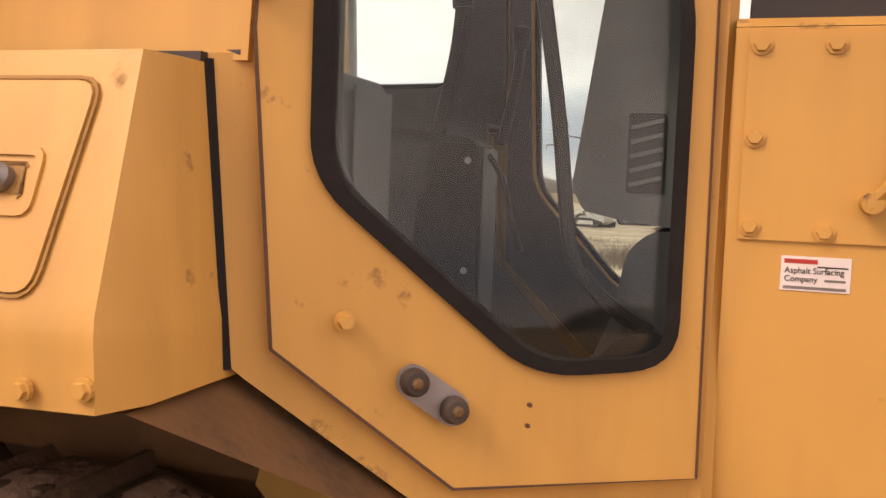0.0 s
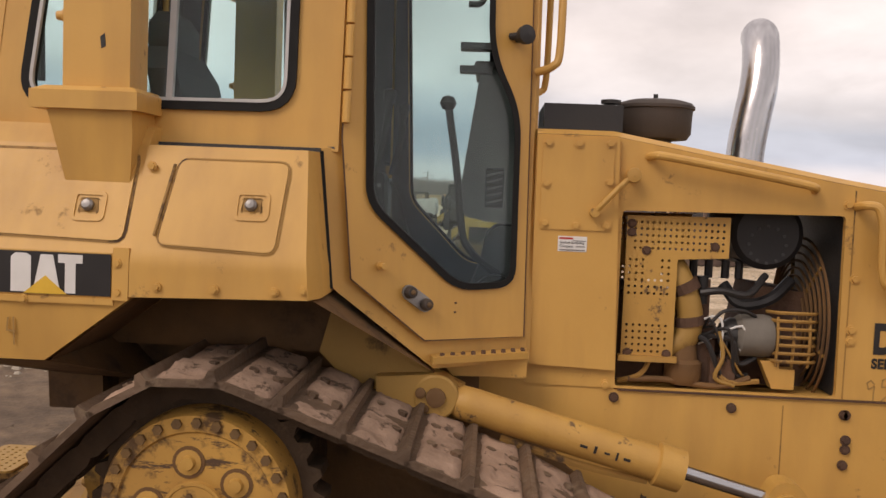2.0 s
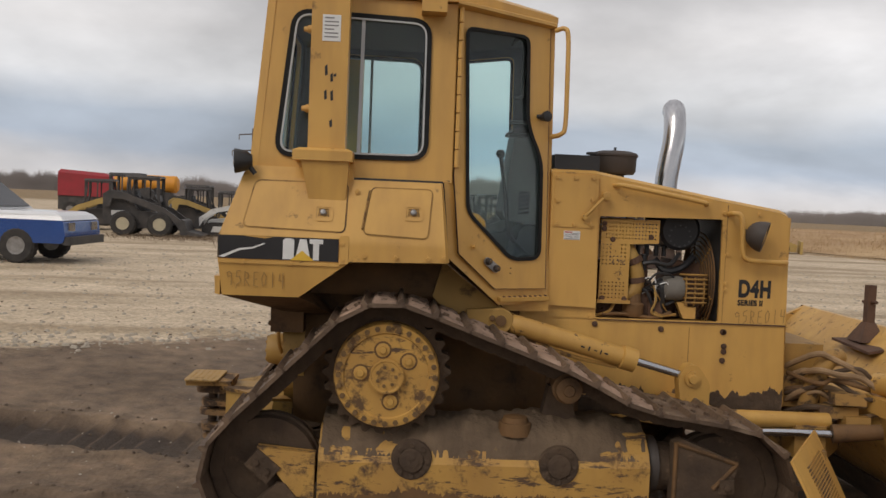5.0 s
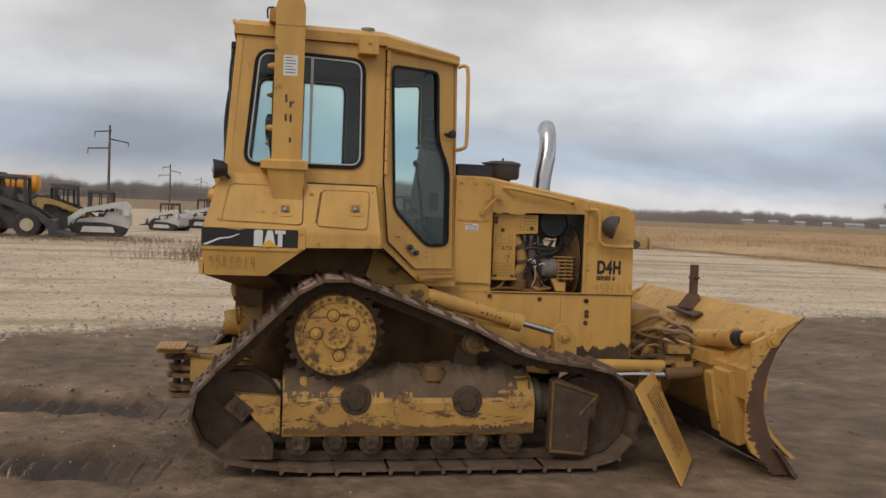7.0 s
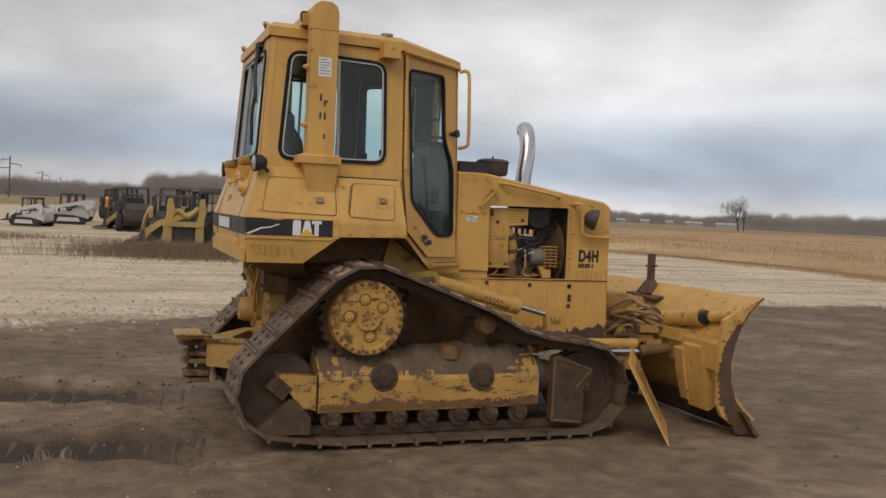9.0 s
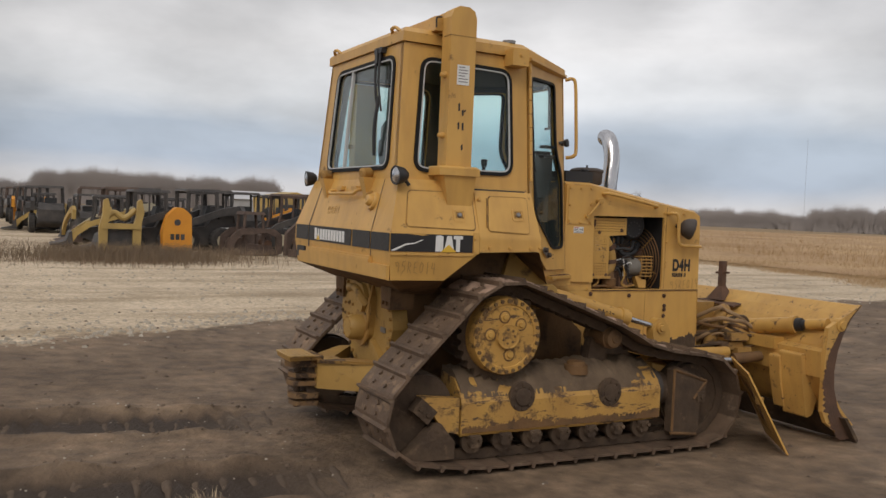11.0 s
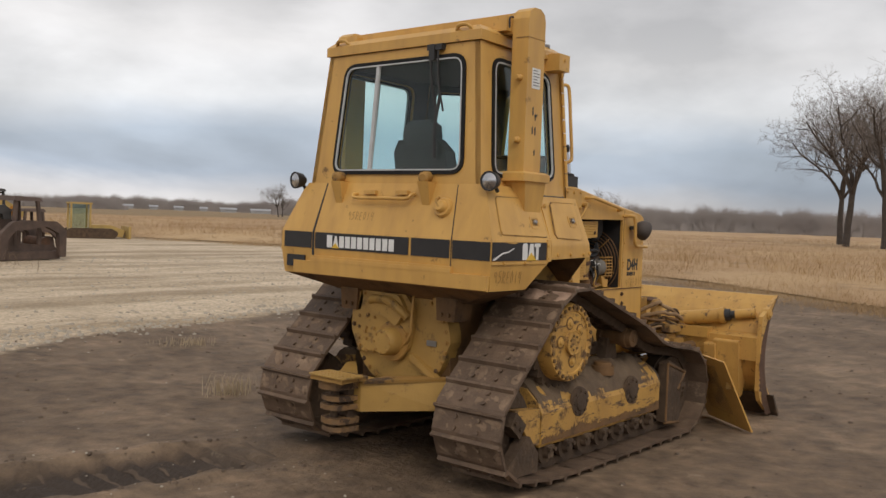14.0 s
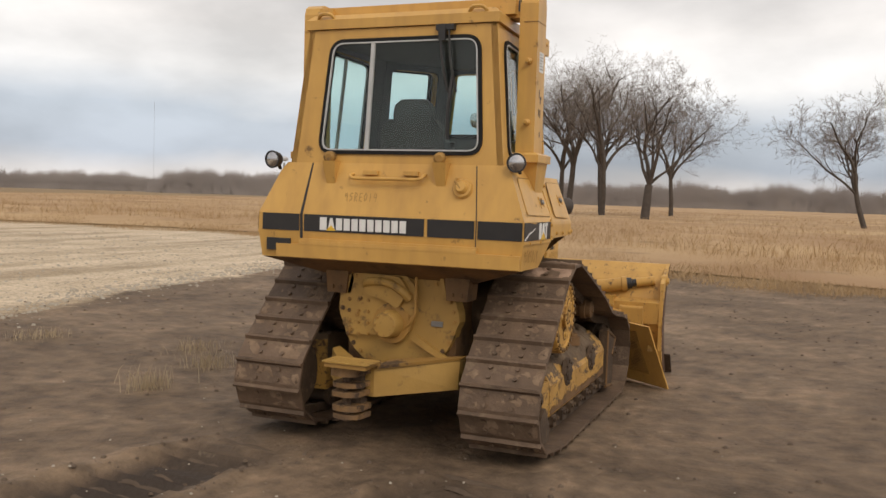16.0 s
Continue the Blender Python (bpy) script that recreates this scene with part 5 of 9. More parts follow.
for k in (0, 1):
    f = mir if k else (lambda y: y)
    s = 1 if k else -1
    cp = side_plate("cowl_panel", [(0.852, 1.158), (1.125, 1.15), (1.105, 1.878), (0.852, 1.878)], hood_y, 0.0, 0.022, YEL, dozer, "yellow bolted cowl panel ahead of the door", f)
    up = side_plate("cowl_cover", rect(0.868, 1.090, 1.588, 1.870), hood_y, 0.022, 0.027, YEL, dozer, "yellow bolted inspection cover", f)
    for x, z in ((0.885, 1.857), (0.98, 1.857), (1.075, 1.86), (0.883, 1.73), (0.883, 1.607), (0.98, 1.603), (1.075, 1.605), (1.078, 1.74)):
        bolt(up, (x, f(-0.317), z), (0, s, 0))
    if not k:
        stk = side_plate("sticker", rect(0.928, 1.018, 1.520, 1.568), hood_y, 0.0225, 0.0235, WHITE, cp, "small white paper sticker with red and black print")
        RED = shader("red_print", ((0.5, 0.05, 0.04), (0.42, 0.05, 0.04)), 20, 0.5, bump=0)
        side_plate("print_bar", rect(0.932, 0.975, 1.558, 1.564), hood_y, 0.0235, 0.024, RED, stk)
        side_plate("print_bar", rect(0.975, 1.014, 1.553, 1.555), hood_y, 0.0235, 0.024, BLACK, stk)
        text_mesh("print_text", "Asphalt Surfacing", 0.012, facing_right(0.933, -0.3138, 1.5445), BLACK, stk, 0.92)
        text_mesh("print_text", "Company", 0.012, facing_right(0.933, -0.3138, 1.533), BLACK, stk, 0.92)
        side_plate("print_bar", rect(0.985, 1.012, 1.534, 1.5375), hood_y, 0.0235, 0.024, STEEL, stk)
        side_plate("print_bar", rect(0.932, 1.013, 1.5225, 1.5265), hood_y, 0.0235, 0.024, STEEL, stk)
        text_mesh("model_writing", "D4H", 0.128, facing_right(1.922, -0.2915, 1.243), DECAL, dozer, 0.70, 0.006, 1.1)
        text_mesh("model_writing", "SERIES II", 0.042, facing_right(1.922, -0.2915, 1.194), DECAL, dozer, 0.88, 0.0019, 1.08)
        handwriting("95RE014", lambda u, v: Vector((1.905 + u * 0.30, -0.2908, 1.085 + v * 0.075 + u * 0.02)), Vector((0, -1, 0)), dozer)
        handwriting("95RE014", lambda u, v: Vector((-0.782 + u * 0.285, -0.8712 - (0.055 + v * 0.07) * 0.115, 1.262 + v * 0.07 - u * 0.012)), Vector((0, -1, 0)), dozer)
        handwriting("95RE014", lambda u, v: Vector((tail_x(1.592 + v * 0.052) - 0.0008, 0.33 - u * 0.24, 1.592 + v * 0.052)), Vector((-1, 0, 0)), dozer)
    # hood latch, side rail, seam, bolts
    bm = BM()
    tube(bm, [(1.035, f(-0.335), 1.645), (1.06, f(-0.345), 1.675), (1.10, f(-0.345), 1.72), (1.135, f(-0.335), 1.755)], 0.009, 8)
    lathe(bm, (1.15, f(-0.29), 1.765), (0, s, 0), [(0, 0.018), (0.03, 0.017), (0.045, 0.024), (0.055, 0.022), (0.058, 0.001)], 12)
    lathe(bm, (1.035, f(-0.31), 1.645), (0, s, 0), [(0, 0.015), (0.035, 0.015), (0.036, 0.001)], 12)
    part("hood_latch", bm, YEL_WORN, dozer, "worn yellow rubber hood latch", smooth=True)
    bm = BM()
    tube(bm, [(1.20, f(-0.285), 1.825), (1.215, f(-0.335), 1.828), (1.26, f(-0.345), 1.823), (1.50, f(-0.345), 1.785), (1.66, f(-0.345), 1.757), (1.70, f(-0.335), 1.748), (1.715, f(-0.285), 1.742)], 0.013, 10)
    part("hood_rail", bm, YEL, dozer, "yellow hood grab rail", smooth=True)
    bm = BM()
    tube(bm, [(1.845, f(-0.285), 1.695), (1.855, f(-0.34), 1.70), (1.885, f(-0.36), 1.69), (1.90, f(-0.365), 1.62), (1.905, f(-0.365), 1.50), (1.93, f(-0.365), 1.455), (2.0, f(-0.36), 1.445), (2.15, f(-0.35), 1.442), (2.17, f(-0.285), 1.442)], 0.014, 10)
    part("lamp_rail", bm, YEL, dozer, "yellow tubular rail round the head lamp", smooth=True)
    bm = BM()
    lathe(bm, (1.925, f(-0.36), 1.605), (1, s * 0.5, -0.32), [(0, 0.001), (0, 0.025), (0.012, 0.05), (0.04, 0.072), (0.075, 0.083), (0.088, 0.085), (0.10, 0.083), (0.10, 0.074), (0.088, 0.066)], 24)
    hl = part("head_lamp", bm, DUSTY, dozer, "black bell-shaped head lamp", smooth=True)
    bm = BM()
    lathe(bm, Vector((1.925, f(-0.36), 1.605)) + Vector((1, s * 0.5, -0.32)).normalized() * 0.086, (1, s * 0.5, -0.32), [(0, 0.001), (0, 0.073), (0.01, 0.055), (0.015, 0.001)], 16)
    part("lens", bm, CHROME, hl, "clear lamp lens", smooth=True)
    bm = BM()
    cyl(bm, (1.95, f(-0.28), 1.60), (1.95, f(-0.37), 1.60), 0.018, seg=10)
    part("lamp_stem", bm, BLACK, hl)
    side_plate("panel_joint", rect(1.838, 1.842, 1.09, 1.745), hood_y, 0.0, 0.0015, YEL_DIRTY, dozer, "", f)
    side_plate("panel_joint", rect(1.14, 2.2, 1.083, 1.089), hood_y, 0.0, 0.004, RUST, dozer, "rusty sill under the engine bay", f)
    side_plate("panel_joint", rect(1.66, 1.664, 0.66, 1.06), lambda x, z: -0.285, 0.0, 0.001, YEL_DIRTY, dozer, "", f)
    for x, z in ((1.82, 1.70), (1.852, 1.31), (1.852, 1.275), (1.855, 1.04), (1.86, 0.96), (1.86, 0.93), (1.50, 1.045), (1.13, 1.06), (1.855, 0.88), (1.853, 1.47), (1.10, 1.10), (1.85, 1.04), (2.02, 1.70)):
        bolt(dozer, (x, f(-0.290), z), (0, s, 0), 0.012, 0.010, RUST if z < 1.1 else YEL)
    # lift cylinder, rod and lugs
    pin = Vector((0.577, f(-0.515), 1.092))
    lug = Vector((1.60, f(-0.515), 0.823))
    d = (lug - pin).normalized()
    bm = BM()
    lathe(bm, pin + d * 0.05, d, [(0, 0.001), (0, 0.035), (0.02, 0.05), (0.05, 0.052), (0.62, 0.052), (0.625, 0.064), (0.70, 0.064), (0.705, 0.03), (0.705, 0.001)], 24)
    lc = part("lift_cylinder", bm, YEL_WORN, dozer, "scuffed yellow hydraulic lift cylinder", smooth=True)
    side = d.cross(Vector((0, s, 0))).normalized()
    for t, w, h in ((0.40, 0.022, 0.008), (0.435, 0.008, 0.022), (0.47, 0.016, 0.006), (0.50, 0.006, 0.024), (0.53, 0.02, 0.008)):
        c = pin + d * (0.05 + t) + Vector((0, s * 0.0525, 0)) + side * 0.004
        bm = BM()
        loft(bm, [[c + d * a + side * e + Vector((0, s * o, 0)) for a, e in ((-w / 2, -h / 2), (w / 2, -h / 2), (w / 2, h / 2), (-w / 2, h / 2))] for o in (-0.003, 0.0008)])
        part("print_bar", bm, DECAL, lc)
    bm = BM()
    cyl(bm, pin + d * 0.70, lug - d * 0.03, 0.021, seg=16)
    part("piston_rod", bm, CHROME, lc, "bright chrome piston rod", smooth=True)
    bm = BM()
    tube(bm, [pin + d * 0.65 + Vector((0, s * 0.0, -0.06)), pin + d * 0.45 + Vector((0, 0, -0.075)), pin + d * 0.2 + Vector((0, 0, -0.07))], 0.012, 6)
    part("oil_pipe", bm, YEL_DIRTY, lc)
    bm = BM()
    lathe(bm, pin - Vector((0, s * 0.04, 0)), (0, s, 0), [(0, 0.066), (0.08, 0.066), (0.085, 0.06), (0.085, 0.001)], 24)
    prism(bm, [(0.40, 1.145), (0.575, 1.158), (0.575, 1.026), (0.40, 1.02)], "y", f(-0.555), f(-0.40))
    tm = part("cylinder_mount", bm, STAINED_SHADED, dozer, "dirty yellow cylinder trunnion", smooth=True)
    for dx, dz, r_ in ((0.0, 0.0, 0.03), (-0.045, 0.012, 0.016), (-0.03, -0.035, 0.012)):
        bm = BM()
        lathe(bm, pin + Vector((dx, s * 0.042, dz)), (0, s, 0), [(0, r_), (0.012, r_ * 0.95), (0.014, r_ * 0.6), (0.014, 0.001)], 12)
        part("trunnion_bolt", bm, GRIME, tm, "greasy dark bolt")
    bm = BM()
    prism(bm, rounded([(1.55, 0.66), (1.70, 0.64), (1.70, 0.80), (1.63, 0.895), (1.57, 0.895), (1.53, 0.82)], 0.03, 3), "y", f(-0.475), f(-0.555))
    lathe(bm, lug + Vector((0, s * 0.03, 0)), (0, s, 0), [(0, 0.04), (0.03, 0.04), (0.03, 0.025), (0.045, 0.022), (0.045, 0.001)], 16)
    prism(bm, [(1.52, 0.70), (1.75, 0.66), (1.75, 0.60), (1.52, 0.60)], "y", f(-0.29), f(-0.555))
    part("cylinder_lug", bm, YEL_WORN, dozer, "chipped yellow lug at the rod end", bevel=0.004)

# ---- engine bay ----
bm = BM()
prism(bm, [(1.10, 0.75), (1.79, 0.75), (1.79, 1.40), (1.62, 1.42), (1.58, 1.24), (1.50, 1.22), (1.44, 1.36), (1.20, 1.40), (1.10, 1.35)], "y", -0.09, mir(-0.13))
engine = part("engine_block", bm, RUST, dozer, "brown oily engine block", bevel=0.015)
bm = BM()
box(bm, 1.13, 1.50, -0.13, -0.07, 1.00, 1.16)
box(bm, 1.34, 1.46, -0.20, -0.09, 1.08, 1.30)
box(bm, 1.40, 1.44, -0.18, -0.10, 1.30, 1.44)
part("fuel_pump", bm, RUST, engine, "rusty brown pump body", bevel=0.012)
bm = BM()
lathe(bm, (1.62, -0.16, 1.595), (0, 1, 0), [(0, 0.001), (0, 0.10), (0.015, 0.118), (0.36, 0.118), (0.37, 0.001)], 28)
part("air_filter", bm, BLACK, engine, "black air filter drum", smooth=True)
bm = BM()
for i in range(12):
    a = 2 * math.pi * i / 12
    cyl(bm, (1.62 + 0.06 * math.cos(a), -0.163, 1.56 + 0.06 * math.sin(a)), (1.62 + 0.06 * math.cos(a), -0.16, 1.56 + 0.06 * math.sin(a)), 0.006, seg=6)
part("filter_holes", bm, INTERIOR, engine)
bm = BM()
tube(bm, [(1.30, -0.16, 1.50), (1.325, -0.19, 1.46), (1.36, -0.20, 1.38), (1.375, -0.20, 1.30), (1.35, -0.20, 1.235), (1.28, -0.18, 1.215)], 0.043, 14)
part("exhaust_elbow", bm, STAINED_SHADED, engine, "tan exhaust elbow pipe", smooth=True)
for a, b, r in (((1.345, -0.2, 1.43), (1.36, -0.2, 1.40), 0.049), ((1.37, -0.2, 1.32), (1.375, -0.2, 1.29), 0.049)):
    bm = BM()
    cyl(bm, a, b, r, seg=16)
    part("pipe_clamp", bm, RUST, engine)
# alternator
DULLGREY = shader("dull_grey_casting", ((0.20, 0.185, 0.16), (0.12, 0.105, 0.085)), 8, 0.75, 0.0, bump=0.1)
bm = BM()
lathe(bm, (1.515, -0.19, 1.265), (1, 0, 0), [(0, 0.02), (0.0, 0.05), (0.02, 0.068), (0.10, 0.07), (0.12, 0.066), (0.13, 0.05), (0.15, 0.03)], 22)
part("alternator", bm, DULLGREY, engine, "grey alternator drum", smooth=True)
bm = BM()
lathe(bm, (1.475, -0.19, 1.265), (1, 0, 0), [(0, 0.001), (0, 0.035), (0.03, 0.055), (0.05, 0.055)], 16)
part("alternator_cap", bm, BLACK, engine, "", smooth=True)
# belt guard: slats in yellow darkened for dirt and the bay's shade
for i in range(7):
    bm = BM()
    z = 1.345 - i * 0.026
    tube(bm, [(1.625, -0.185, z), (1.65, -0.245, z + 0.004), (1.745, -0.245, z + 0.004), (1.78, -0.20, z)], 0.006, 6)
    part("guard_slat", bm, YEL_DIRTY, engine)
for x in (1.645, 1.695, 1.745):
    bm = BM()
    tube(bm, [(x, -0.238, 1.335), (x, -0.248, 1.26), (x, -0.238, 1.175)], 0.005, 6)
    part("guard_slat", bm, YEL_DIRTY, engine)
bm = BM()
prism(bm, [(1.56, 1.10), (1.64, 1.10), (1.60, 1.19), (1.66, 1.19), (1.66, 1.165), (1.71, 1.165), (1.71, 1.10)], "y", -0.23, -0.18)
part("guard_bracket", bm, YEL, engine, "yellow guard bracket", bevel=0.004)
# fan guard: wire rings, their yellow darkened for dirt and shade
for i in range(8):
    r = 0.10 + i * 0.026
    bm = BM()
    pts = [(1.79 - 0.004 * (7 - i) ** 1.0, CY - 0.02 + r * math.cos(a) * 1.02, 1.30 + r * math.sin(a)) for a in [2 * math.pi * j / 24 for j in range(25)]]
    tube(bm, pts, 0.005, 5)
    part("guard_ring", bm, GRIME, engine, "dirty yellow fan guard wire, darkened for shade")
for j in range(6):
    a = 2 * math.pi * j / 6 + 0.3
    bm = BM()
    cyl(bm, (1.77, CY, 1.30), (1.79, CY + 0.285 * math.cos(a), 1.30 + 0.285 * math.sin(a)), 0.006, seg=6)
    part("guard_spoke", bm, YEL_DIRTY, engine)
bm = BM()
lathe(bm, (1.36, -0.20, 1.10), (0, 0, 1), [(0, 0.001), (0, 0.05), (0.02, 0.06), (0.07, 0.06), (0.08, 0.045), (0.13, 0.04), (0.14, 0.001)], 16)
part("oil_filter", bm, GRIME, engine, "oily brown filter canister", smooth=True)
bm = BM()
box(bm, 1.44, 1.52, -0.235, -0.12, 1.095, 1.19)
part("cast_bracket", bm, RUST, engine, "oily cast bracket", bevel=0.015)
for pts, r_, m_ in (([(1.18, -0.23, 1.11), (1.30, -0.235, 1.115), (1.46, -0.235, 1.10), (1.57, -0.225, 1.13)], 0.010, GRIME), ([(1.43, -0.235, 1.30), (1.47, -0.245, 1.345), (1.53, -0.24, 1.35), (1.58, -0.22, 1.33)], 0.006, BLACK),
                    ([(1.40, -0.22, 1.40), (1.46, -0.235, 1.41), (1.55, -0.22, 1.40), (1.62, -0.16, 1.46)], 0.012, BLACK), ([(1.46, -0.24, 1.28), (1.475, -0.25, 1.20), (1.455, -0.245, 1.13), (1.52, -0.235, 1.105)], 0.007, STAINED_SHADED),
                    ([(1.50, -0.10, 1.42), (1.55, -0.14, 1.36), (1.64, -0.15, 1.38), (1.72, -0.10, 1.44)], 0.02, BLACK)):
    bm = BM()
    tube(bm, pts, r_, 8)
    part("hose", bm, m_, engine, "", smooth=True)
# radiator behind the guard
bm = BM()
box(bm, 1.825, 1.92, -0.262, mir(-0.262), 1.09, 1.69)
part("radiator", bm, BLACK, dozer, "black radiator core and shroud", bevel=0.01)
bm = BM()
box(bm, 1.115, 1.125, -0.262, mir(-0.262), 1.09, 1.86)
part("firewall", bm, YEL_DIRTY, dozer, "grimy firewall")
# hoses and wires
rw = random.Random(11)
for i in range(9):
    bm = BM()
    x0, z0 = 1.40 + rw.uniform(-0.03, 0.05), 1.26 + rw.uniform(-0.06, 0.05)
    x1, z1 = 1.53 + rw.uniform(-0.03, 0.07), 1.10 + rw.uniform(0.0, 0.2)
    tube(bm, [(x0, -0.20, z0), ((x0 + x1) / 2 + rw.uniform(-0.04, 0.04), -0.235 - rw.uniform(0, 0.02), max(z0, z1) + rw.uniform(-0.02, 0.05)), ((x0 + x1) / 2 + 0.03, -0.23, (z0 + z1) / 2 - 0.05), (x1, -0.20, z1)], rw.choice((0.004, 0.006, 0.009)), 6)
    part("wire", bm, rw.choice((BLACK, YEL_DIRTY, WHITE, BLACK)), engine)
for a, b, c in (((1.46, 1.16), (1.50, 1.115), (1.60, 1.12)), ((1.15, 1.10), (1.22, 1.13), (1.26, 1.20))):
    bm = BM()
    tube(bm, [(a[0], -0.22, a[1]), (b[0], -0.235, b[1]), (c[0], -0.22, c[1])], 0.009, 6)
    part("hose", bm, YEL_DIRTY, engine)
for x in (1.40, 1.45, 1.505, 1.55):
    bm = BM()
    cyl(bm, (x, -0.10, 1.50), (x, -0.10, 1.44), 0.014, seg=8)
    cyl(bm, (x, -0.10, 1.50), (x, 0.12, 1.50), 0.008, seg=6)
    part("injector", bm, BLACK, engine)
bm = BM()
lathe(bm, (1.415, -0.17, 1.45), (0, 0, -1), [(0, 0.001), (0, 0.02), (0.09, 0.02), (0.095, 0.001)], 12)
part("sensor", bm, BLACK, engine, "", smooth=True)

# perforated heat shield: an L-shaped plate with rows of holes
for k in (0, 1):
    f = mir if k else (lambda y: y)
    s = 1 if k else -1
    Lpts = [(1.15, 1.185), (1.315, 1.185), (1.315, 1.505), (1.475, 1.515), (1.475, 1.645), (1.15, 1.640)]
    holes = []
    for i in range(16):
        for j in range(5):
            x, z = 1.178 + i * 0.0185, 1.620 - j * 0.0205
            if x < 1.462 and not (z < 1.535 and x > 1.30 and False):
                holes.append((x, z))
    for i in range(7):
        for j in range(6):
            x, z = 1.165 + i * 0.0205, 1.500 - j * 0.0215
            if not (1.208 < x < 1.25 and j < 3):
                holes.append((x, z))
    for i in range(7):
        for j in range(5):
            holes.append((1.165 + i * 0.0205, 1.290 - j * 0.021))
    hs = side_plate("heat_shield", Lpts, lambda x, z: -0.245, 0.0, 0.004, YEL_WORN, dozer, "worn yellow perforated heat shield in the engine bay", f,
                    [[(x + 0.0048 * math.cos(a), z + 0.0048 * math.sin(a)) for a in (0.4, 1.45, 2.5, 3.54, 4.6, 5.64)] for x, z in holes])
    for x, z in ((1.165, 1.615), (1.165, 1.587), (1.215, 1.53), (1.43, 1.55), (1.17, 1.20), (1.295, 1.20)):
        bolt(hs, (x, f(-0.249), z), (0, s, 0), 0.011, 0.009, RUST)
    bm = BM()
    box(bm, 1.14, 1.325, f(-0.27), f(-0.245), 1.175, 1.193)
    part("shield_lip", bm, YEL_WORN, hs)

# ---- on the hood: air tank, precleaner, exhaust stack ----
bm = BM()
box(bm, 0.87, 1.118, -0.26, 0.10, 1.90, 1.985)
tk = part("air_box", bm, BLACK, dozer, "black box behind the precleaner", bevel=0.015)
bm = BM()
lathe(bm, (1.085, -0.20, 1.98), (0, 0, 1), [(0, 0.014), (0.012, 0.014), (0.014, 0.032), (0.026, 0.032), (0.03, 0.001)], 14)
part("cap", bm, BLACK, tk, "small black cap", smooth=True)
bm = BM()
lathe(bm, (1.265, 0.02, 1.85), (0, 0, 1), [(0, 0.06), (0.045, 0.06), (0.05, 0.112), (0.07, 0.124), (0.13, 0.126), (0.15, 0.128), (0.152, 0.134), (0.162, 0.134), (0.172, 0.125), (0.182, 0.09), (0.188, 0.001)], 32)
pc = part("precleaner", bm, DUSTY, dozer, "dusty brown-black mushroom air precleaner", smooth=True)
bm = BM()
cyl(bm, (1.265, 0.02, 2.03), (1.265, 0.02, 2.055), 0.008, seg=8)
part("wing_nut", bm, BLACK, pc)
bm = BM()
spine = [(1.625, 0.20, 1.62), (1.63, 0.205, 1.86), (1.65, 0.218, 2.0), (1.670, 0.232, 2.1), (1.682, 0.255, 2.19), (1.688, 0.285, 2.26), (1.694, 0.32, 2.305), (1.702, 0.365, 2.325), (1.708, 0.395, 2.325)]
tube(bm, spine, 0.067, 24)
part("exhaust_pipe", bm, CHROME, dozer, "chrome exhaust stack with a curved tip", smooth=True)
bm = BM()
box(bm, 1.53, 1.73, 0.10, 0.27, 1.50, 1.74)
part("stack_base", bm, YEL, dozer, "yellow stack base", bevel=0.02)

# ---- cab interior ----
bm = BM()
loft(bm, [[(-0.32, -0.20, 1.24), (0.16, -0.20, 1.24), (0.16, 0.26, 1.24), (-0.32, 0.26, 1.24)], [(-0.34, -0.22, 1.60), (0.18, -0.22, 1.62), (0.18, 0.28, 1.62), (-0.34, 0.28, 1.60)]])
seat = part("seat_base", bm, INTERIOR, dozer, "dark seat pedestal", bevel=0.02)
bm = BM()
loft(bm, [[(-0.30, -0.22, 1.60), (0.2, -0.22, 1.62), (0.2, 0.28, 1.62), (-0.30, 0.28, 1.60)], [(-0.30, -0.22, 1.70), (0.22, -0.22, 1.74), (0.22, 0.28, 1.74), (-0.30, 0.28, 1.70)]])
part("seat_cushion", bm, SEATCLOTH, seat, "black vinyl seat cushion", bevel=0.04)
bm = BM()
loft(bm, [[(-0.36, -0.20, 1.66), (-0.24, -0.20, 1.66), (-0.24, 0.26, 1.66), (-0.36, 0.26, 1.66)], [(-0.44, -0.20, 2.06), (-0.34, -0.20, 2.06), (-0.34, 0.26, 2.06), (-0.44, 0.26, 2.06)], [(-0.46, -0.14, 2.14), (-0.38, -0.14, 2.14), (-0.38, 0.20, 2.14), (-0.46, 0.20, 2.14)]])
part("seat_back", bm, SEATCLOTH, seat, "black vinyl seat back", bevel=0.035)
bm = BM()
loft(bm, [[(-0.46, -0.10, 2.10), (-0.38, -0.10, 2.10), (-0.38, 0.14, 2.10), (-0.46, 0.14, 2.10)], [(-0.47, -0.12, 2.16), (-0.38, -0.12, 2.16), (-0.38, 0.15, 2.16), (-0.47, 0.15, 2.16)], [(-0.47, -0.11, 2.23), (-0.38, -0.11, 2.23), (-0.38, 0.14, 2.23), (-0.47, 0.14, 2.23)], [(-0.455, -0.07, 2.27), (-0.40, -0.07, 2.27), (-0.40, 0.10, 2.27), (-0.455, 0.10, 2.27)]])
part("headrest", bm, SEATCLOTH, seat, "black headrest", smooth=True, bevel=0.025)
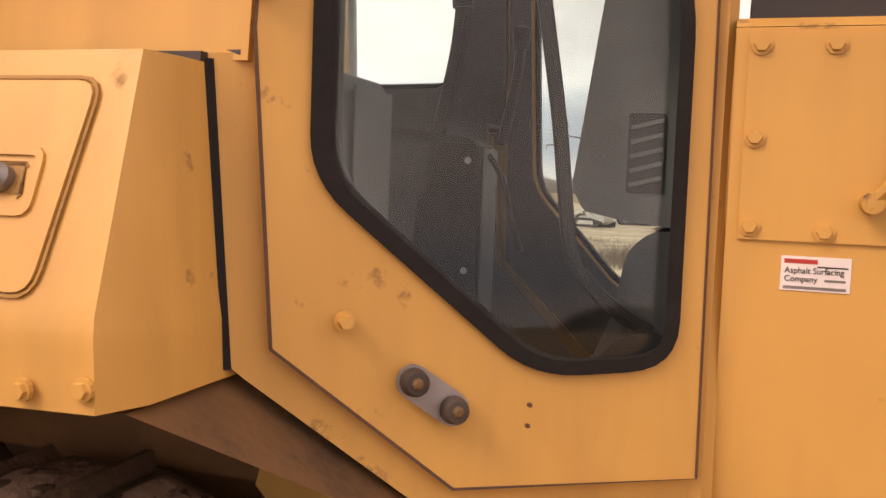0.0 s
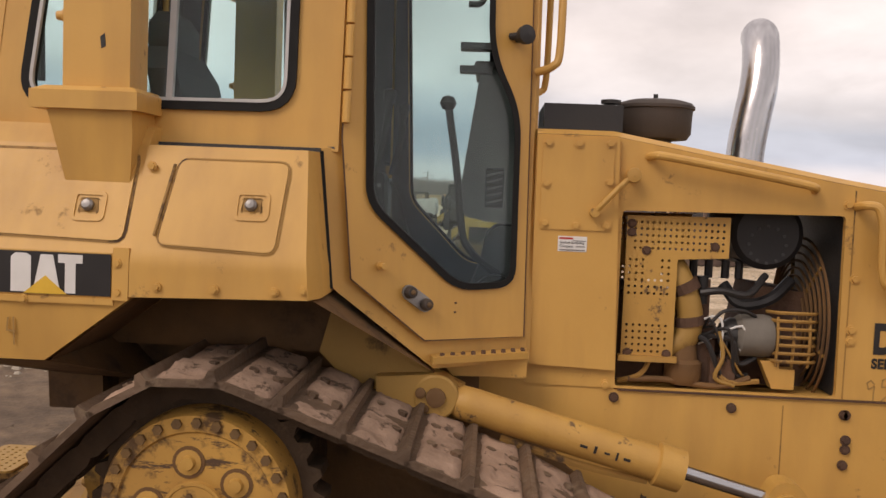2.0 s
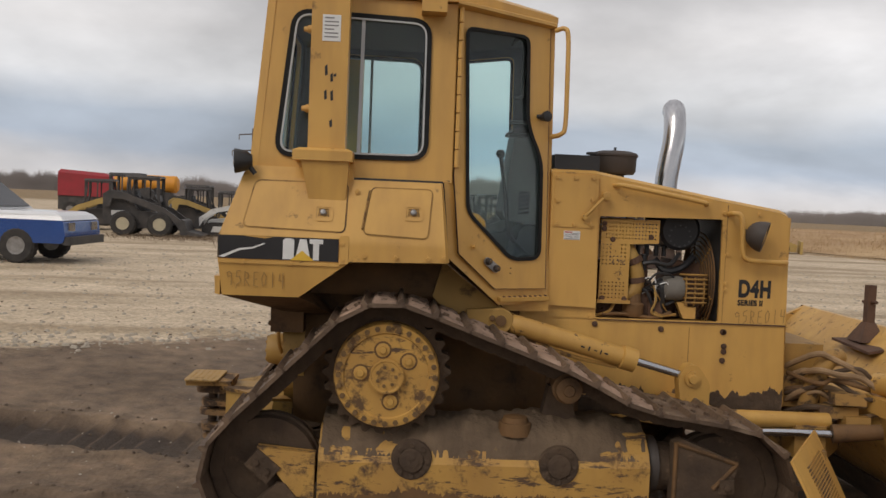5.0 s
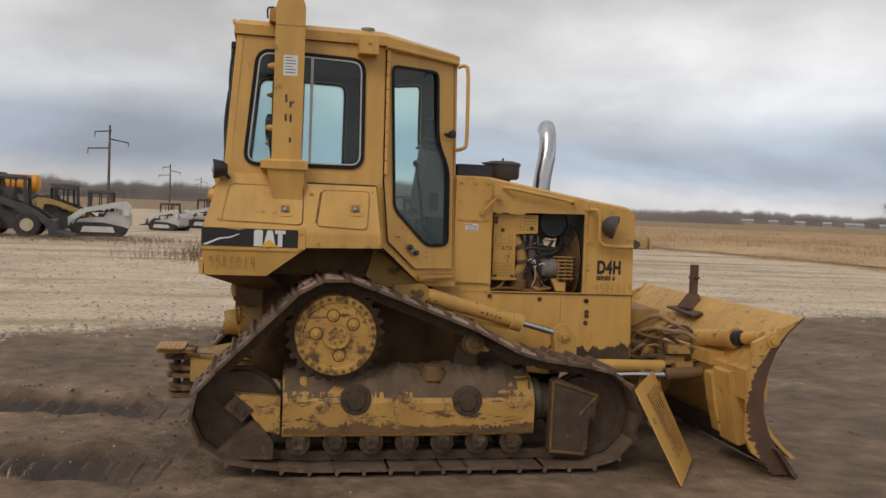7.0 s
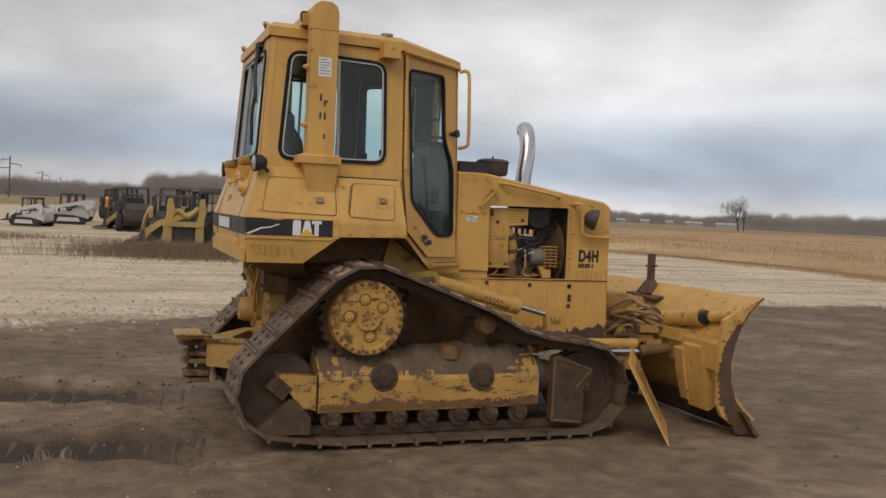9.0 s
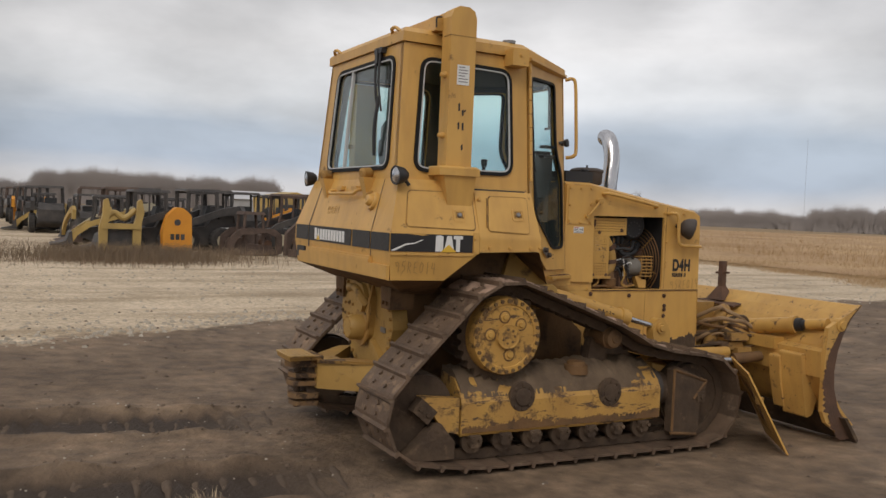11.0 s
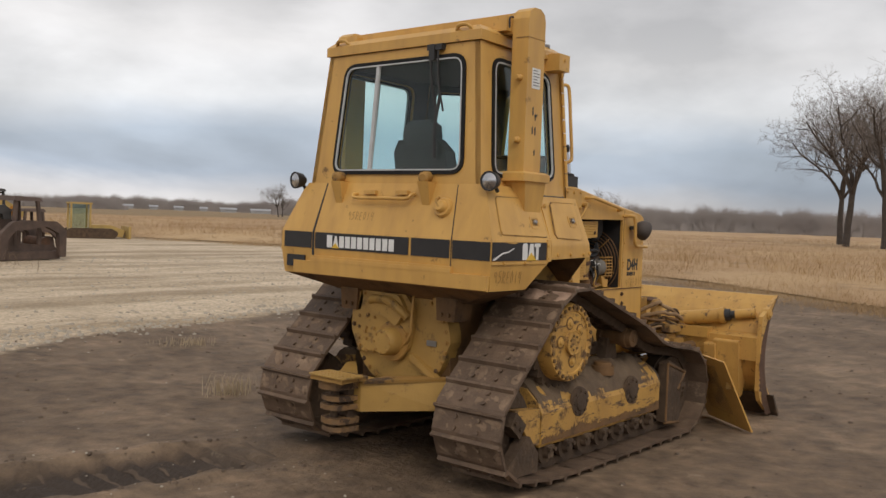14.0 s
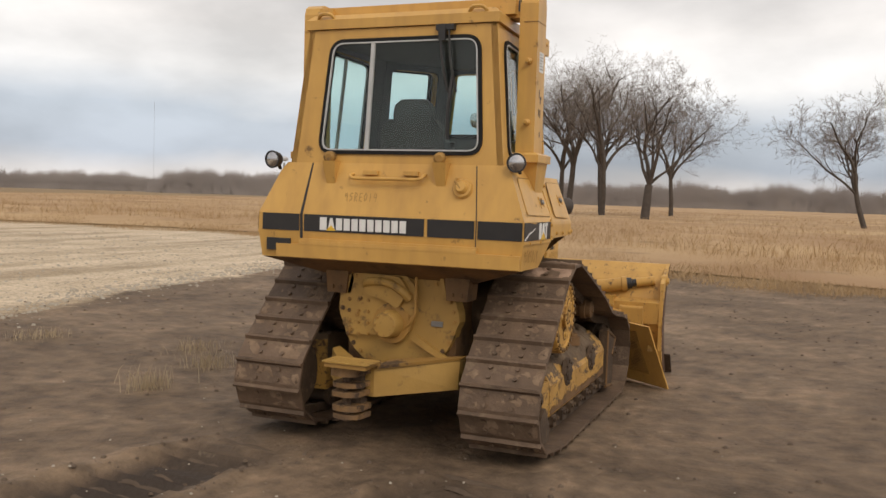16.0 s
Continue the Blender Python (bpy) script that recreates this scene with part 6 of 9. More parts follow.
# consoles
DARKPANEL = shader("dark_brown_panel", ((0.055, 0.05, 0.048), (0.038, 0.036, 0.035)), 4, 0.6, bump=0.0)
for yy0, yy1, x1, z0, z1, mat, txt in ((0.35, 0.495, 0.295, 1.80, 1.755, DARKPANEL, "dark side console in the cab"), (-0.42, -0.25, 0.305, 1.86, 1.81, GREYPANEL, "grey side console in the cab")):
    bm = BM()
    prism(bm, rounded([(-0.45, 1.242), (x1 + 0.012, 1.242), (x1, z1), (-0.1, z0), (-0.45, z0)], [0.001, 0.001, 0.025, 0.05, 0.001], 4), "y", yy0, yy1)
    cn = part("console", bm, mat, dozer, txt, bevel=0.008)
    for z in (1.45, z1 - 0.05):
        bolt(cn, (x1 - 0.02, min(yy0, yy1), z), (0, -1, 0), 0.006, 0.004, STEEL)
    bm = BM()
    box(bm, x1 + 0.013, x1 + 0.016, yy0 + 0.012, yy1 - 0.012, 1.30, z1 - 0.02)
    part("front_plate", bm, GREYPANEL, cn, "grey front plate")
bm = BM()
tube(bm, [(0.312, 0.40, 1.72), (0.35, 0.395, 1.66), (0.37, 0.39, 1.58), (0.40, 0.385, 1.50)], 0.008, 6)
part("hose", bm, BLACK, dozer, "thin black hose beside the console", smooth=True)
bm = BM()
prism(bm, rounded([(0.603, 1.653), (0.624, 1.613), (0.70, 1.598), (0.81, 1.588), (0.82, 2.10), (0.662, 2.10), (0.64, 1.937)], [0.01, 0.01, 0.01, 0.01, 0.01, 0.02, 0.02], 3), "y", -0.15, 0.21)
dash = part("dashboard", bm, GREYPANEL, dozer, "grey wedge-shaped dashboard housing", bevel=0.01)
bm = BM()
prism(bm, rounded(rect(0.640, 0.79, 2.098, 2.122), 0.01, 3), "y", -0.165, 0.225)
part("top_lip", bm, BLACK, dash, "black top lip", bevel=0.004)
bm = BM()
sheet(bm, [(x, -0.154, z) for x, z in rounded(rect(0.692, 0.752, 1.645, 1.775), 0.006, 3)], [], (0, 0.003, 0))
vt = part("vent", bm, BLACK, dash, "dark louvred vent")
for i in range(5):
    bm = BM()
    prism(bm, [(0.697, 1.655 + i * 0.023), (0.747, 1.668 + i * 0.023), (0.747, 1.675 + i * 0.023), (0.697, 1.662 + i * 0.023)], "y", -0.162, -0.154)
    part("vent_slat", bm, GREYPANEL, vt)
bm = BM()
prism(bm, rounded([(0.60, 1.242), (0.82, 1.242), (0.82, 1.585), (0.735, 1.585), (0.70, 1.55), (0.68, 1.44)], [0.001, 0.001, 0.001, 0.04, 0.04, 0.03], 4), "y", -0.16, 0.16)
part("pedestal", bm, INTERIOR, dozer, "dark dashboard pedestal", bevel=0.015)
bm = BM()
tube(bm, [(0.745, -0.205, 1.43), (0.70, -0.235, 1.46), (0.655, -0.262, 1.505), (0.626, -0.275, 1.56), (0.602, -0.282, 1.75), (0.567, -0.287, 1.96)], 0.012, 10)
lv = part("lever", bm, BLACK, dozer, "black control lever with a ball knob", smooth=True)
bm = BM()
lathe(bm, (0.565, -0.287, 1.945), (0, 0, 1), [(0, 0.001), (0.006, 0.018), (0.025, 0.027), (0.044, 0.018), (0.05, 0.001)], 14)
part("knob", bm, BLACK, lv, "round black knob", smooth=True)
bm = BM()
cyl(bm, (0.74, -0.24, 1.36), (0.74, -0.20, 1.36), 0.07, seg=20)
part("pedal_disc", bm, BLACK, dozer, "black round fitting beside the pedals")
bm = BM()
for x, h in ((0.45, 0.10), (0.55, 0.07), (0.66, 0.06)):
    box(bm, x, x + 0.07, -0.30, -0.18, 1.24, 1.24 + h)
part("floor_pedals", bm, INTERIOR, dozer, "dark foot pedals", bevel=0.015)
for yy in (0.56, 0.05):
    bm = BM()
    tube(bm, [(0.30, yy, 1.75), (0.33, yy, 1.9), (0.34, yy, 2.0)], 0.014, 8)
    lathe(bm, (0.34, yy, 1.99), (0, 0, 1), [(0, 0.001), (0.0, 0.02), (0.05, 0.026), (0.06, 0.001)], 12)
    part("grip_lever", bm, BLACK, dozer, "black hand lever", smooth=True)
# headlining and inside mirror
bm = BM()
prism(bm, [(-0.62, -0.58), (-0.62, mir(-0.58)), (0.26, mir(-0.54)), (0.79, mir(-0.17)), (0.79, -0.17), (0.26, -0.54)], "z", 2.64, 2.66)
part("headliner", bm, INTERIOR, dozer, "dark cab headliner")
bm = BM()
tube(bm, [(0.60, -0.30, 2.55), (0.62, -0.31, 2.58), (0.66, -0.30, 2.56), (0.665, -0.31, 2.35), (0.66, -0.32, 2.28), (0.62, -0.33, 2.27)], 0.010, 8)
part("inner_rail", bm, BLACK, dozer, "black grab loop inside the door", smooth=True)
for zz_ in (2.13, 2.06):
    bm = BM()
    box(bm, 0.60, 0.70, -0.36, -0.30, zz_, zz_ + 0.02)
    part("latch_arm", bm, BLACK, dozer, "", bevel=0.004)
# dark lining on the inside of the cab walls
for k in (0, 1):
    f = mir if k else (lambda y: y)
    s = 1 if k else -1
    bm = BM()
    sheet(bm, [(x, f(side_y(x, z) + 0.045), z) for x, z in rect(-0.66, 0.28, 1.79, 2.68)], [[(x, f(side_y(x, z) + 0.045), z) for x, z in grow(SIDE_WIN, 0.0)]], (0, -s * 0.01, 0))
    part("wall_lining", bm, INTERIOR, dozer, "dark inside lining of the cab wall")
    bm = BM()
    prism(bm, [(-0.64, 1.242), (0.52, 1.242), (0.31, 1.46), (0.275, 1.80), (-0.64, 1.80)], "y", f(-0.452), f(-0.446))
    part("inner_lining", bm, INTERIOR, dozer, "dark lower lining of the cab")
    bm = BM()
    prism(bm, [(-0.66, 1.19), (0.57, 1.19), (0.57, 1.235), (0.315, 1.47), (0.28, 1.785), (-0.66, 1.785)], "y", f(-0.458), f(-0.4525))
    part("inner_fender", bm, GRIME, dozer, "grimy brown inner fender wall")
    bm = BM()
    prism(bm, [(-0.64, f(-0.45)), (0.275, f(-0.45)), (0.275, f(-0.66)), (-0.64, f(-0.68))], "z", 1.795, 1.803)
    part("ledge", bm, INTERIOR, dozer, "dark ledge under the side window")
    bm = BM()
    sheet(bm, [(x, f(door_y(x, z) + 0.045), z) for x, z in [(0.29, 1.45), (0.55, 1.245), (0.82, 1.245), (0.82, 2.68), (0.29, 2.68)]], [[(x, f(door_y(x, z) + 0.045), z) for x, z in grow(DOOR_WIN, 0.0)]], (0, -s * 0.01, 0))
    part("door_lining", bm, INTERIOR, dozer, "dark inside lining of the door")
bm = BM()
sheet(bm, [(rear_x(z) + 0.045, y, z) for y, z in [(-0.69, 1.30), (mir(-0.69), 1.30), (mir(-0.61), 2.68), (-0.61, 2.68)]], [[(rear_x(z) + 0.045, y, z) for y, z in REAR_WIN]], (0.01, 0, 0))
part("wall_lining", bm, INTERIOR, dozer, "dark inside lining of the cab rear wall")
bm = BM()
sheet(bm, [(0.806, y, z) for y, z in [(-0.34, 1.245), (mir(-0.34), 1.245), (mir(-0.20), 2.64), (-0.20, 2.64)]], [[(0.806, y, z) for y, z in grow(FH, 0.006)]], (-0.008, 0, 0))
part("wall_lining", bm, INTERIOR, dozer, "dark inside lining of the cab front wall")

# ---- transmission rear, hitch ----
bm = BM()
out = [(CY + 0.0 + 0.44 * math.cos(a) * (0.98 if math.sin(a) > 0 else 0.93), 0.835 + 0.36 * math.sin(a)) for a in [2 * math.pi * i / 36 for i in range(36)]]
prism(bm, out, "x", -0.56, -0.45)
cs = part("rear_housing", bm, STAINED_SHADED, dozer, "round yellow transmission rear cover", bevel=0.012)
for i in range(30):
    a = 2 * math.pi * i / 30
    bolt(cs, (-0.562, CY + 0.40 * math.cos(a), 0.835 + 0.325 * math.sin(a)), (-1, 0, 0), 0.012, 0.012, YEL_DIRTY)
bm = BM()
outl = [(CY - 0.10, 0.74), (CY + 0.0, 0.70), (CY + 0.14, 0.72), (CY + 0.34, 0.70), (CY + 0.42, 0.85), (CY + 0.40, 1.08), (CY + 0.20, 1.16), (CY - 0.05, 1.14), (CY - 0.14, 1.05), (CY - 0.13, 0.90)]
prism(bm, rounded(outl, 0.05, 3), "x", -0.60, -0.56)
pt = part("output_cover", bm, STAINED_SHADED, cs, "bolted yellow gear cover", bevel=0.01)
for y, z in [(CY + 0.38, 1.0), (CY + 0.39, 0.88), (CY + 0.33, 0.74), (CY + 0.30, 1.10), (CY + 0.12, 1.13), (CY - 0.02, 1.10), (CY - 0.10, 1.0), (CY - 0.09, 0.86), (CY + 0.26, 0.95), (CY + 0.28, 0.84)]:
    bolt(pt, (-0.60, y, z), (-1, 0, 0), 0.013, 0.014, YEL_DIRTY)
bm = BM()
lathe(bm, (-0.58, CY + 0.03, 0.80), (-1, 0, 0), [(0, 0.095), (0.07, 0.09), (0.11, 0.085), (0.125, 0.075), (0.13, 0.001)], 28)
oc = part("output_cap", bm, STAINED_SHADED, pt, "round yellow end cap", smooth=True)
for i in range(8):
    a = 2 * math.pi * i / 8
    bolt(oc, (-0.706, CY + 0.03 + 0.068 * math.cos(a), 0.80 + 0.068 * math.sin(a)), (-1, 0, 0), 0.007, 0.006, YEL_DIRTY)
bm = BM()
lathe(bm, (-0.596, CY + 0.03, 0.80), (-1, 0, 0), [(0, 0.135), (0.012, 0.13), (0.012, 0.098)], 28)
part("cap_collar", bm, YEL_DIRTY, pt, "grimy collar round the end cap", smooth=True)
for y, z in [(CY + 0.20 + 0.07 * i, 0.94 - 0.075 * j) for i in range(3) for j in range(4)]:
    bolt(pt, (-0.60, y, z), (-1, 0, 0), 0.010, 0.010, YEL_DIRTY)
bm = BM()
prism(bm, rounded([(CY - 0.10, 1.02), (CY - 0.02, 0.90), (CY + 0.08, 0.96), (CY + 0.20, 0.98), (CY + 0.24, 1.08), (CY + 0.10, 1.12), (CY - 0.04, 1.11)], 0.03, 3), "x", -0.632, -0.60)
part("raised_cover", bm, STAINED_SHADED, pt, "raised yellow cast cover", bevel=0.01)
for dy in (-0.30, 0.30):
    bm = BM()
    prism(bm, [(CY + dy - 0.012, 1.20), (CY + dy + 0.012, 1.20), (CY + dy * 1.15 + 0.012, 0.98), (CY + dy * 1.15 - 0.012, 0.98)], "x", -0.60, -0.57)
    part("housing_rib", bm, STAINED_SHADED, cs, "", bevel=0.004)
bm = BM()
tube(bm, [(-0.60, CY + 0.22, 1.04), (-0.64, CY + 0.18, 1.07), (-0.64, CY + 0.04, 1.07), (-0.64, CY - 0.06, 1.02), (-0.61, CY - 0.10, 0.97)], 0.028, 10)
part("cast_pipe", bm, STAINED_SHADED, pt, "yellow cast oil passage", smooth=True)
bm = BM()
tube(bm, [(-0.58, CY - 0.13, 1.14), (-0.62, CY - 0.15, 0.98), (-0.62, CY - 0.14, 0.86), (-0.60, CY - 0.05, 0.76)], 0.011, 8)
part("oil_line", bm, YEL_DIRTY, pt, "", smooth=True)
bm = BM()
prism(bm, [(CY - 0.12, 0.70), (CY - 0.14, 0.735), (CY - 0.38, 0.60), (CY - 0.38, 0.56)], "x", -0.60, -0.56)
part("housing_rib", bm, STAINED_SHADED, cs, "", bevel=0.006)
bm = BM()
box(bm, -0.568, -0.562, CY - 0.32, CY - 0.24, 0.80, 0.835)
part("maker_plate", bm, STEEL, cs, "small grey metal plate")
for yy in (CY + 0.43, CY - 0.43):
    bm = BM()
    prism(bm, [(yy - 0.07, 0.98), (yy + 0.07, 0.98), (yy + 0.09, 1.2), (yy - 0.09, 1.2)], "x", -0.62, -0.45)
    bolts(bm, [(-0.62, yy - 0.03, 1.02), (-0.62, yy + 0.03, 1.02)], (-1, 0, 0), 0.014, 0.016)
    part("body_mount", bm, GRIME, dozer, "dirty yellow body mounting", bevel=0.008)
# drawbar beam and hitch
HITCH = shader("scraped_rusty_hitch", ((0.27, 0.15, 0.055), (0.12, 0.075, 0.045)), 9, 0.7, bump=0.4, fine=60, dirt=(0.07, 0.045, 0.03), dirt_at=0.53, dirt_scale=12)
bm = BM()
loft(bm, [[(-0.62, CY - 0.46, 0.42), (-0.60, CY - 0.46, 0.60), (-0.50, CY - 0.46, 0.60), (-0.50, CY - 0.46, 0.42)], [(-0.93, CY - 0.02, 0.385), (-0.93, CY - 0.02, 0.565), (-0.72, CY - 0.02, 0.565), (-0.72, CY - 0.02, 0.385)],
          [(-0.93, CY + 0.22, 0.385), (-0.93, CY + 0.22, 0.565), (-0.72, CY + 0.22, 0.565), (-0.72, CY + 0.22, 0.385)], [(-0.62, CY + 0.46, 0.42), (-0.60, CY + 0.46, 0.60), (-0.50, CY + 0.46, 0.60), (-0.50, CY + 0.46, 0.42)]])
hb = part("drawbar_beam", bm, STAINED_SHADED, dozer, "scraped yellow drawbar beam", bevel=0.012)
bm = BM()
loft(bm, [[(-0.94, CY - 0.05, 0.566), (-0.60, CY - 0.46, 0.603), (-0.50, CY - 0.46, 0.603), (-0.70, CY - 0.02, 0.566)], [(-0.95, CY - 0.05, 0.588), (-0.60, CY - 0.47, 0.62), (-0.50, CY - 0.47, 0.62), (-0.70, CY - 0.02, 0.588)]])
part("beam_flange", bm, YEL_DIRTY, hb, "dirty top flange")
for i, (z0, z1, dx) in enumerate(((0.53, 0.585, 0.0), (0.455, 0.485, 0.03), (0.40, 0.43, 0.02), (0.31, 0.345, 0.03), (0.26, 0.29, 0.04))):
    bm = BM()
    prism(bm, rounded([(-1.10 + dx, CY + 0.02), (-0.90, CY + 0.0), (-0.90, CY + 0.20), (-1.10 + dx, CY + 0.20), (-1.13 + dx, CY + 0.11)], 0.03, 3), "z", z0, z1)
    part("hitch_plate", bm, HITCH, hb, "rusty yellow hitch jaw plate", bevel=0.004)
bm = BM()
cyl(bm, (-1.03, CY + 0.11, 0.24), (-1.03, CY + 0.11, 0.60), 0.026, seg=14)
box(bm, -0.98, -0.90, CY + 0.04, CY + 0.17, 0.28, 0.56)
part("hitch_pin", bm, MUDDY, hb, "rusty hitch pin")
hol = [[(-1.13 + 0.032 * i + 0.007 * math.cos(a), CY - 0.06 + 0.032 * j + 0.007 * math.sin(a)) for a in (0.5, 1.55, 2.6, 3.64, 4.7, 5.74)] for i in range(5) for j in range(9)]
bm = BM()
sheet(bm, [(x, y, 0.617) for x, y in rounded([(-1.16, CY - 0.09), (-0.97, CY - 0.09), (-0.97, CY + 0.23), (-1.16, CY + 0.23)], 0.03, 3)], [[(x, y, 0.617) for x, y in h] for h in hol], (0, 0, 0.008))
part("step_plate", bm, STAINED_SHADED, hb, "perforated yellow step plate on the hitch")
bm = BM()
prism(bm, [(-1.15, CY + 0.21), (-1.15, CY - 0.07), (-0.9, CY - 0.05), (-0.9, CY + 0.21)], "z", 0.588, 0.612)
part("step_base", bm, YEL_DIRTY, hb)

# ---- blade, push frame and cylinders ----
DUSTHOSE = shader("dust_caked_hose", ((0.33, 0.215, 0.115), (0.22, 0.14, 0.075)), 9, 0.85, bump=0.2, fine=50)
bm = BM()
crv = [(2.985, 0.02), (2.90, 0.15), (2.815, 0.28), (2.765, 0.42), (2.755, 0.56), (2.78, 0.70), (2.83, 0.83), (2.91, 0.95), (3.02, 1.055)]
prism(bm, crv + [(2.665, 0.885), (2.645, 0.60), (2.65, 0.25), (2.70, 0.16), (2.86, 0.06)], "y", -1.20, -1.165)
part("end_plate", bm, BLADE_PAINT, blade, "worn yellow blade end plate", bevel=0.004)
bm = BM()
prism(bm, crv + [(2.665, 0.885), (2.645, 0.60), (2.65, 0.25), (2.70, 0.16), (2.86, 0.06)], "y", mir(-1.165), mir(-1.20))
part("end_plate", bm, BLADE_PAINT, blade, "worn yellow blade end plate", bevel=0.004)
# bare rust where the paint has worn off the leading edge
for yy in (-1.2025, mir(-1.2025)):
    bm = BM()
    rows = []
    for i in range(320):
        t = i / 319
        k = t * (len(crv) - 1)
        n0 = min(int(k), len(crv) - 2)
        x = crv[n0][0] + (crv[n0 + 1][0] - crv[n0][0]) * (k - n0)
        z = crv[n0][1] + (crv[n0 + 1][1] - crv[n0][1]) * (k - n0)
        w = (0.15 * max(0, 1 - t * 1.2) ** 0.55 + 0.014) * (1 + 0.3 * noise.noise(Vector((t * 9, yy, 2))) + 0.22 * noise.noise(Vector((t * 47, yy, 4))) + 0.18 * noise.noise(Vector((t * 131, yy, 6))))
        w = max(w, 0.004)
        rows.append([bm.verts.new((x - 0.002 - d, yy + e, z)) for d, e in ((0, 0.002), (0, -0.001), (w, -0.001), (w, 0.002))])
    for i in range(319):
        for j in range(4):
            k = (j + 1) % 4
            bm.faces.new((rows[i][j], rows[i + 1][j], rows[i + 1][k], rows[i][k]))
    part("rust_edge", bm, RUST, blade, "rusty worn edge of the end plate")
bm = BM()
lathe(bm, (2.80, -1.155, 0.905), (0, -1, 0), [(0, 0.05), (0.055, 0.05), (0.058, 0.03), (0.07, 0.028), (0.07, 0.001)], 20)
part("blade_pin", bm, YEL_WORN, blade, "greasy pin in the end plate", smooth=True)
for yy0, yy1, z0, z1, xb in ((-1.02, -0.80, 0.20, 0.66, 2.60), (-0.82, -0.72, 0.24, 0.62, 2.58), (0.55, 0.75, 0.2, 0.66, 2.60)):
    bm = BM()
    prism(bm, rounded([(xb, z1), (2.80, z1 + 0.02), (2.80, 0.3), (2.76, z0 - 0.02), (xb + 0.09, z0 - 0.04), (xb + 0.03, (z0 + z1) / 2)], 0.02, 3), "y", yy0, yy1)
    part("blade_rib", bm, BLADE_PAINT, blade, "scraped yellow rib on the blade back", bevel=0.008)
bm = BM()
prism(bm, [(2.64, 0.70), (2.80, 0.74), (2.80, 0.50), (2.66, 0.50)], "y", -1.165, mir(-1.165))
part("blade_rail", bm, BLADE_PAINT, blade, "yellow box rail across the blade back", bevel=0.01)
# centre post on its bracket
bm = BM()
box(bm, 2.905, 2.955, 0.155, 0.205, 1.05, 1.30)
loft(bm, [[(2.84, 0.09, 0.955), (3.0, 0.09, 0.955), (3.0, 0.27, 0.955), (2.84, 0.27, 0.955)], [(2.90, 0.15, 1.07), (2.96, 0.15, 1.07), (2.96, 0.21, 1.07), (2.90, 0.21, 1.07)]])
cyl(bm, (2.93, 0.10, 1.20), (2.93, 0.26, 1.19), 0.010, seg=8)
part("sight_post", bm, RUST, blade, "rusty brown upright post on the blade")
bm = BM()
loft(bm, [[(2.78, -0.12, 0.915), (2.87, -0.12, 0.935), (2.98, 0.33, 0.94), (2.78, 0.33, 0.935)], [(2.78, -0.12, 0.93), (2.87, -0.12, 0.95), (2.98, 0.33, 0.955), (2.78, 0.33, 0.95)]])
part("post_bracket", bm, RUST, blade, "bent dark steel plate")
# tilt cylinder along the blade back
bm = BM()
c0, c1 = Vector((2.66, -0.42, 0.80)), Vector((2.80, -1.12, 0.905))
d = (c1 - c0).normalized()
lathe(bm, c0, d, [(0, 0.001), (0, 0.045), (0.02, 0.062), (0.38, 0.062), (0.385, 0.072), (0.43, 0.072), (0.435, 0.001)], 24)
tc = part("tilt_cylinder", bm, YEL_WORN, dozer, "yellow hydraulic tilt cylinder on the blade", smooth=True)
bm = BM()
lathe(bm, c0 + d * 0.43, d, [(0, 0.055), (0.045, 0.052), (0.05, 0.035), (0.10, 0.035)], 18)
part("cylinder_gland", bm, BLACK, tc, "black cylinder gland", smooth=True)
bm = BM()
cyl(bm, c0 + d * 0.52, c0 + d * 0.69, 0.042, seg=18)
part("rod_eye", bm, YEL_WORN, tc, "yellow rod end", smooth=True)
bm = BM()
box(bm, 2.61, 2.72, -0.74, -0.42, 0.66, 0.75)
part("valve_block", bm, YEL_WORN, dozer, "yellow valve block below the cylinder", bevel=0.006)
# C-frame arms and nose
for yy in (-0.45, mir(-0.45)):
    bm = BM()
    cyl(bm, (1.55, yy, 0.60), (2.40, yy, 0.595), 0.045, seg=18)
    part("push_arm", bm, YEL_WORN, dozer, "yellow tubular push frame arm", smooth=True)
bm = BM()
prism(bm, [(2.20, -0.50), (2.36, -0.52), (2.62, -0.20), (2.62, 0.26), (2.36, 0.58), (2.20, 0.56)], "z", 0.40, 0.58)
part("push_frame_nose", bm, YEL_DIRTY, dozer, "dirty yellow push frame nose", bevel=0.02)
for yy, z in ((-0.50, 0.53), (mir(-0.50), 0.53)):
    bm = BM()
    cyl(bm, (1.9, yy * 0.9, z), (2.40, yy * 1.1, z + 0.02), 0.022, seg=12)
    ac = part("angle_rod", bm, CHROME, dozer, "chrome angle cylinder rod", smooth=True)
    bm = BM()
    cyl(bm, (2.38, yy * 1.09, z + 0.02), (2.62, yy * 1.2, z + 0.05), 0.05, 0.04, seg=14)
    part("rod_clevis", bm, GRIME, ac, "grimy rod end", smooth=True)
bm = BM()
box(bm, 2.22, 2.46, -0.22, 0.28, 0.62, 0.98)
part("blade_stand", bm, YEL_DIRTY, dozer, "dirty yellow trunnion support ahead of the grille", bevel=0.03)
bm = BM()
tube(bm, [(2.34, -0.30, 0.62), (2.36, -0.33, 0.75), (2.40, -0.34, 0.86), (2.46, -0.32, 0.92), (2.52, -0.28, 0.92)], 0.05, 12)
part("casting_arm", bm, YEL_DIRTY, dozer, "muddy curved casting", smooth=True)
rh = random.Random(3)
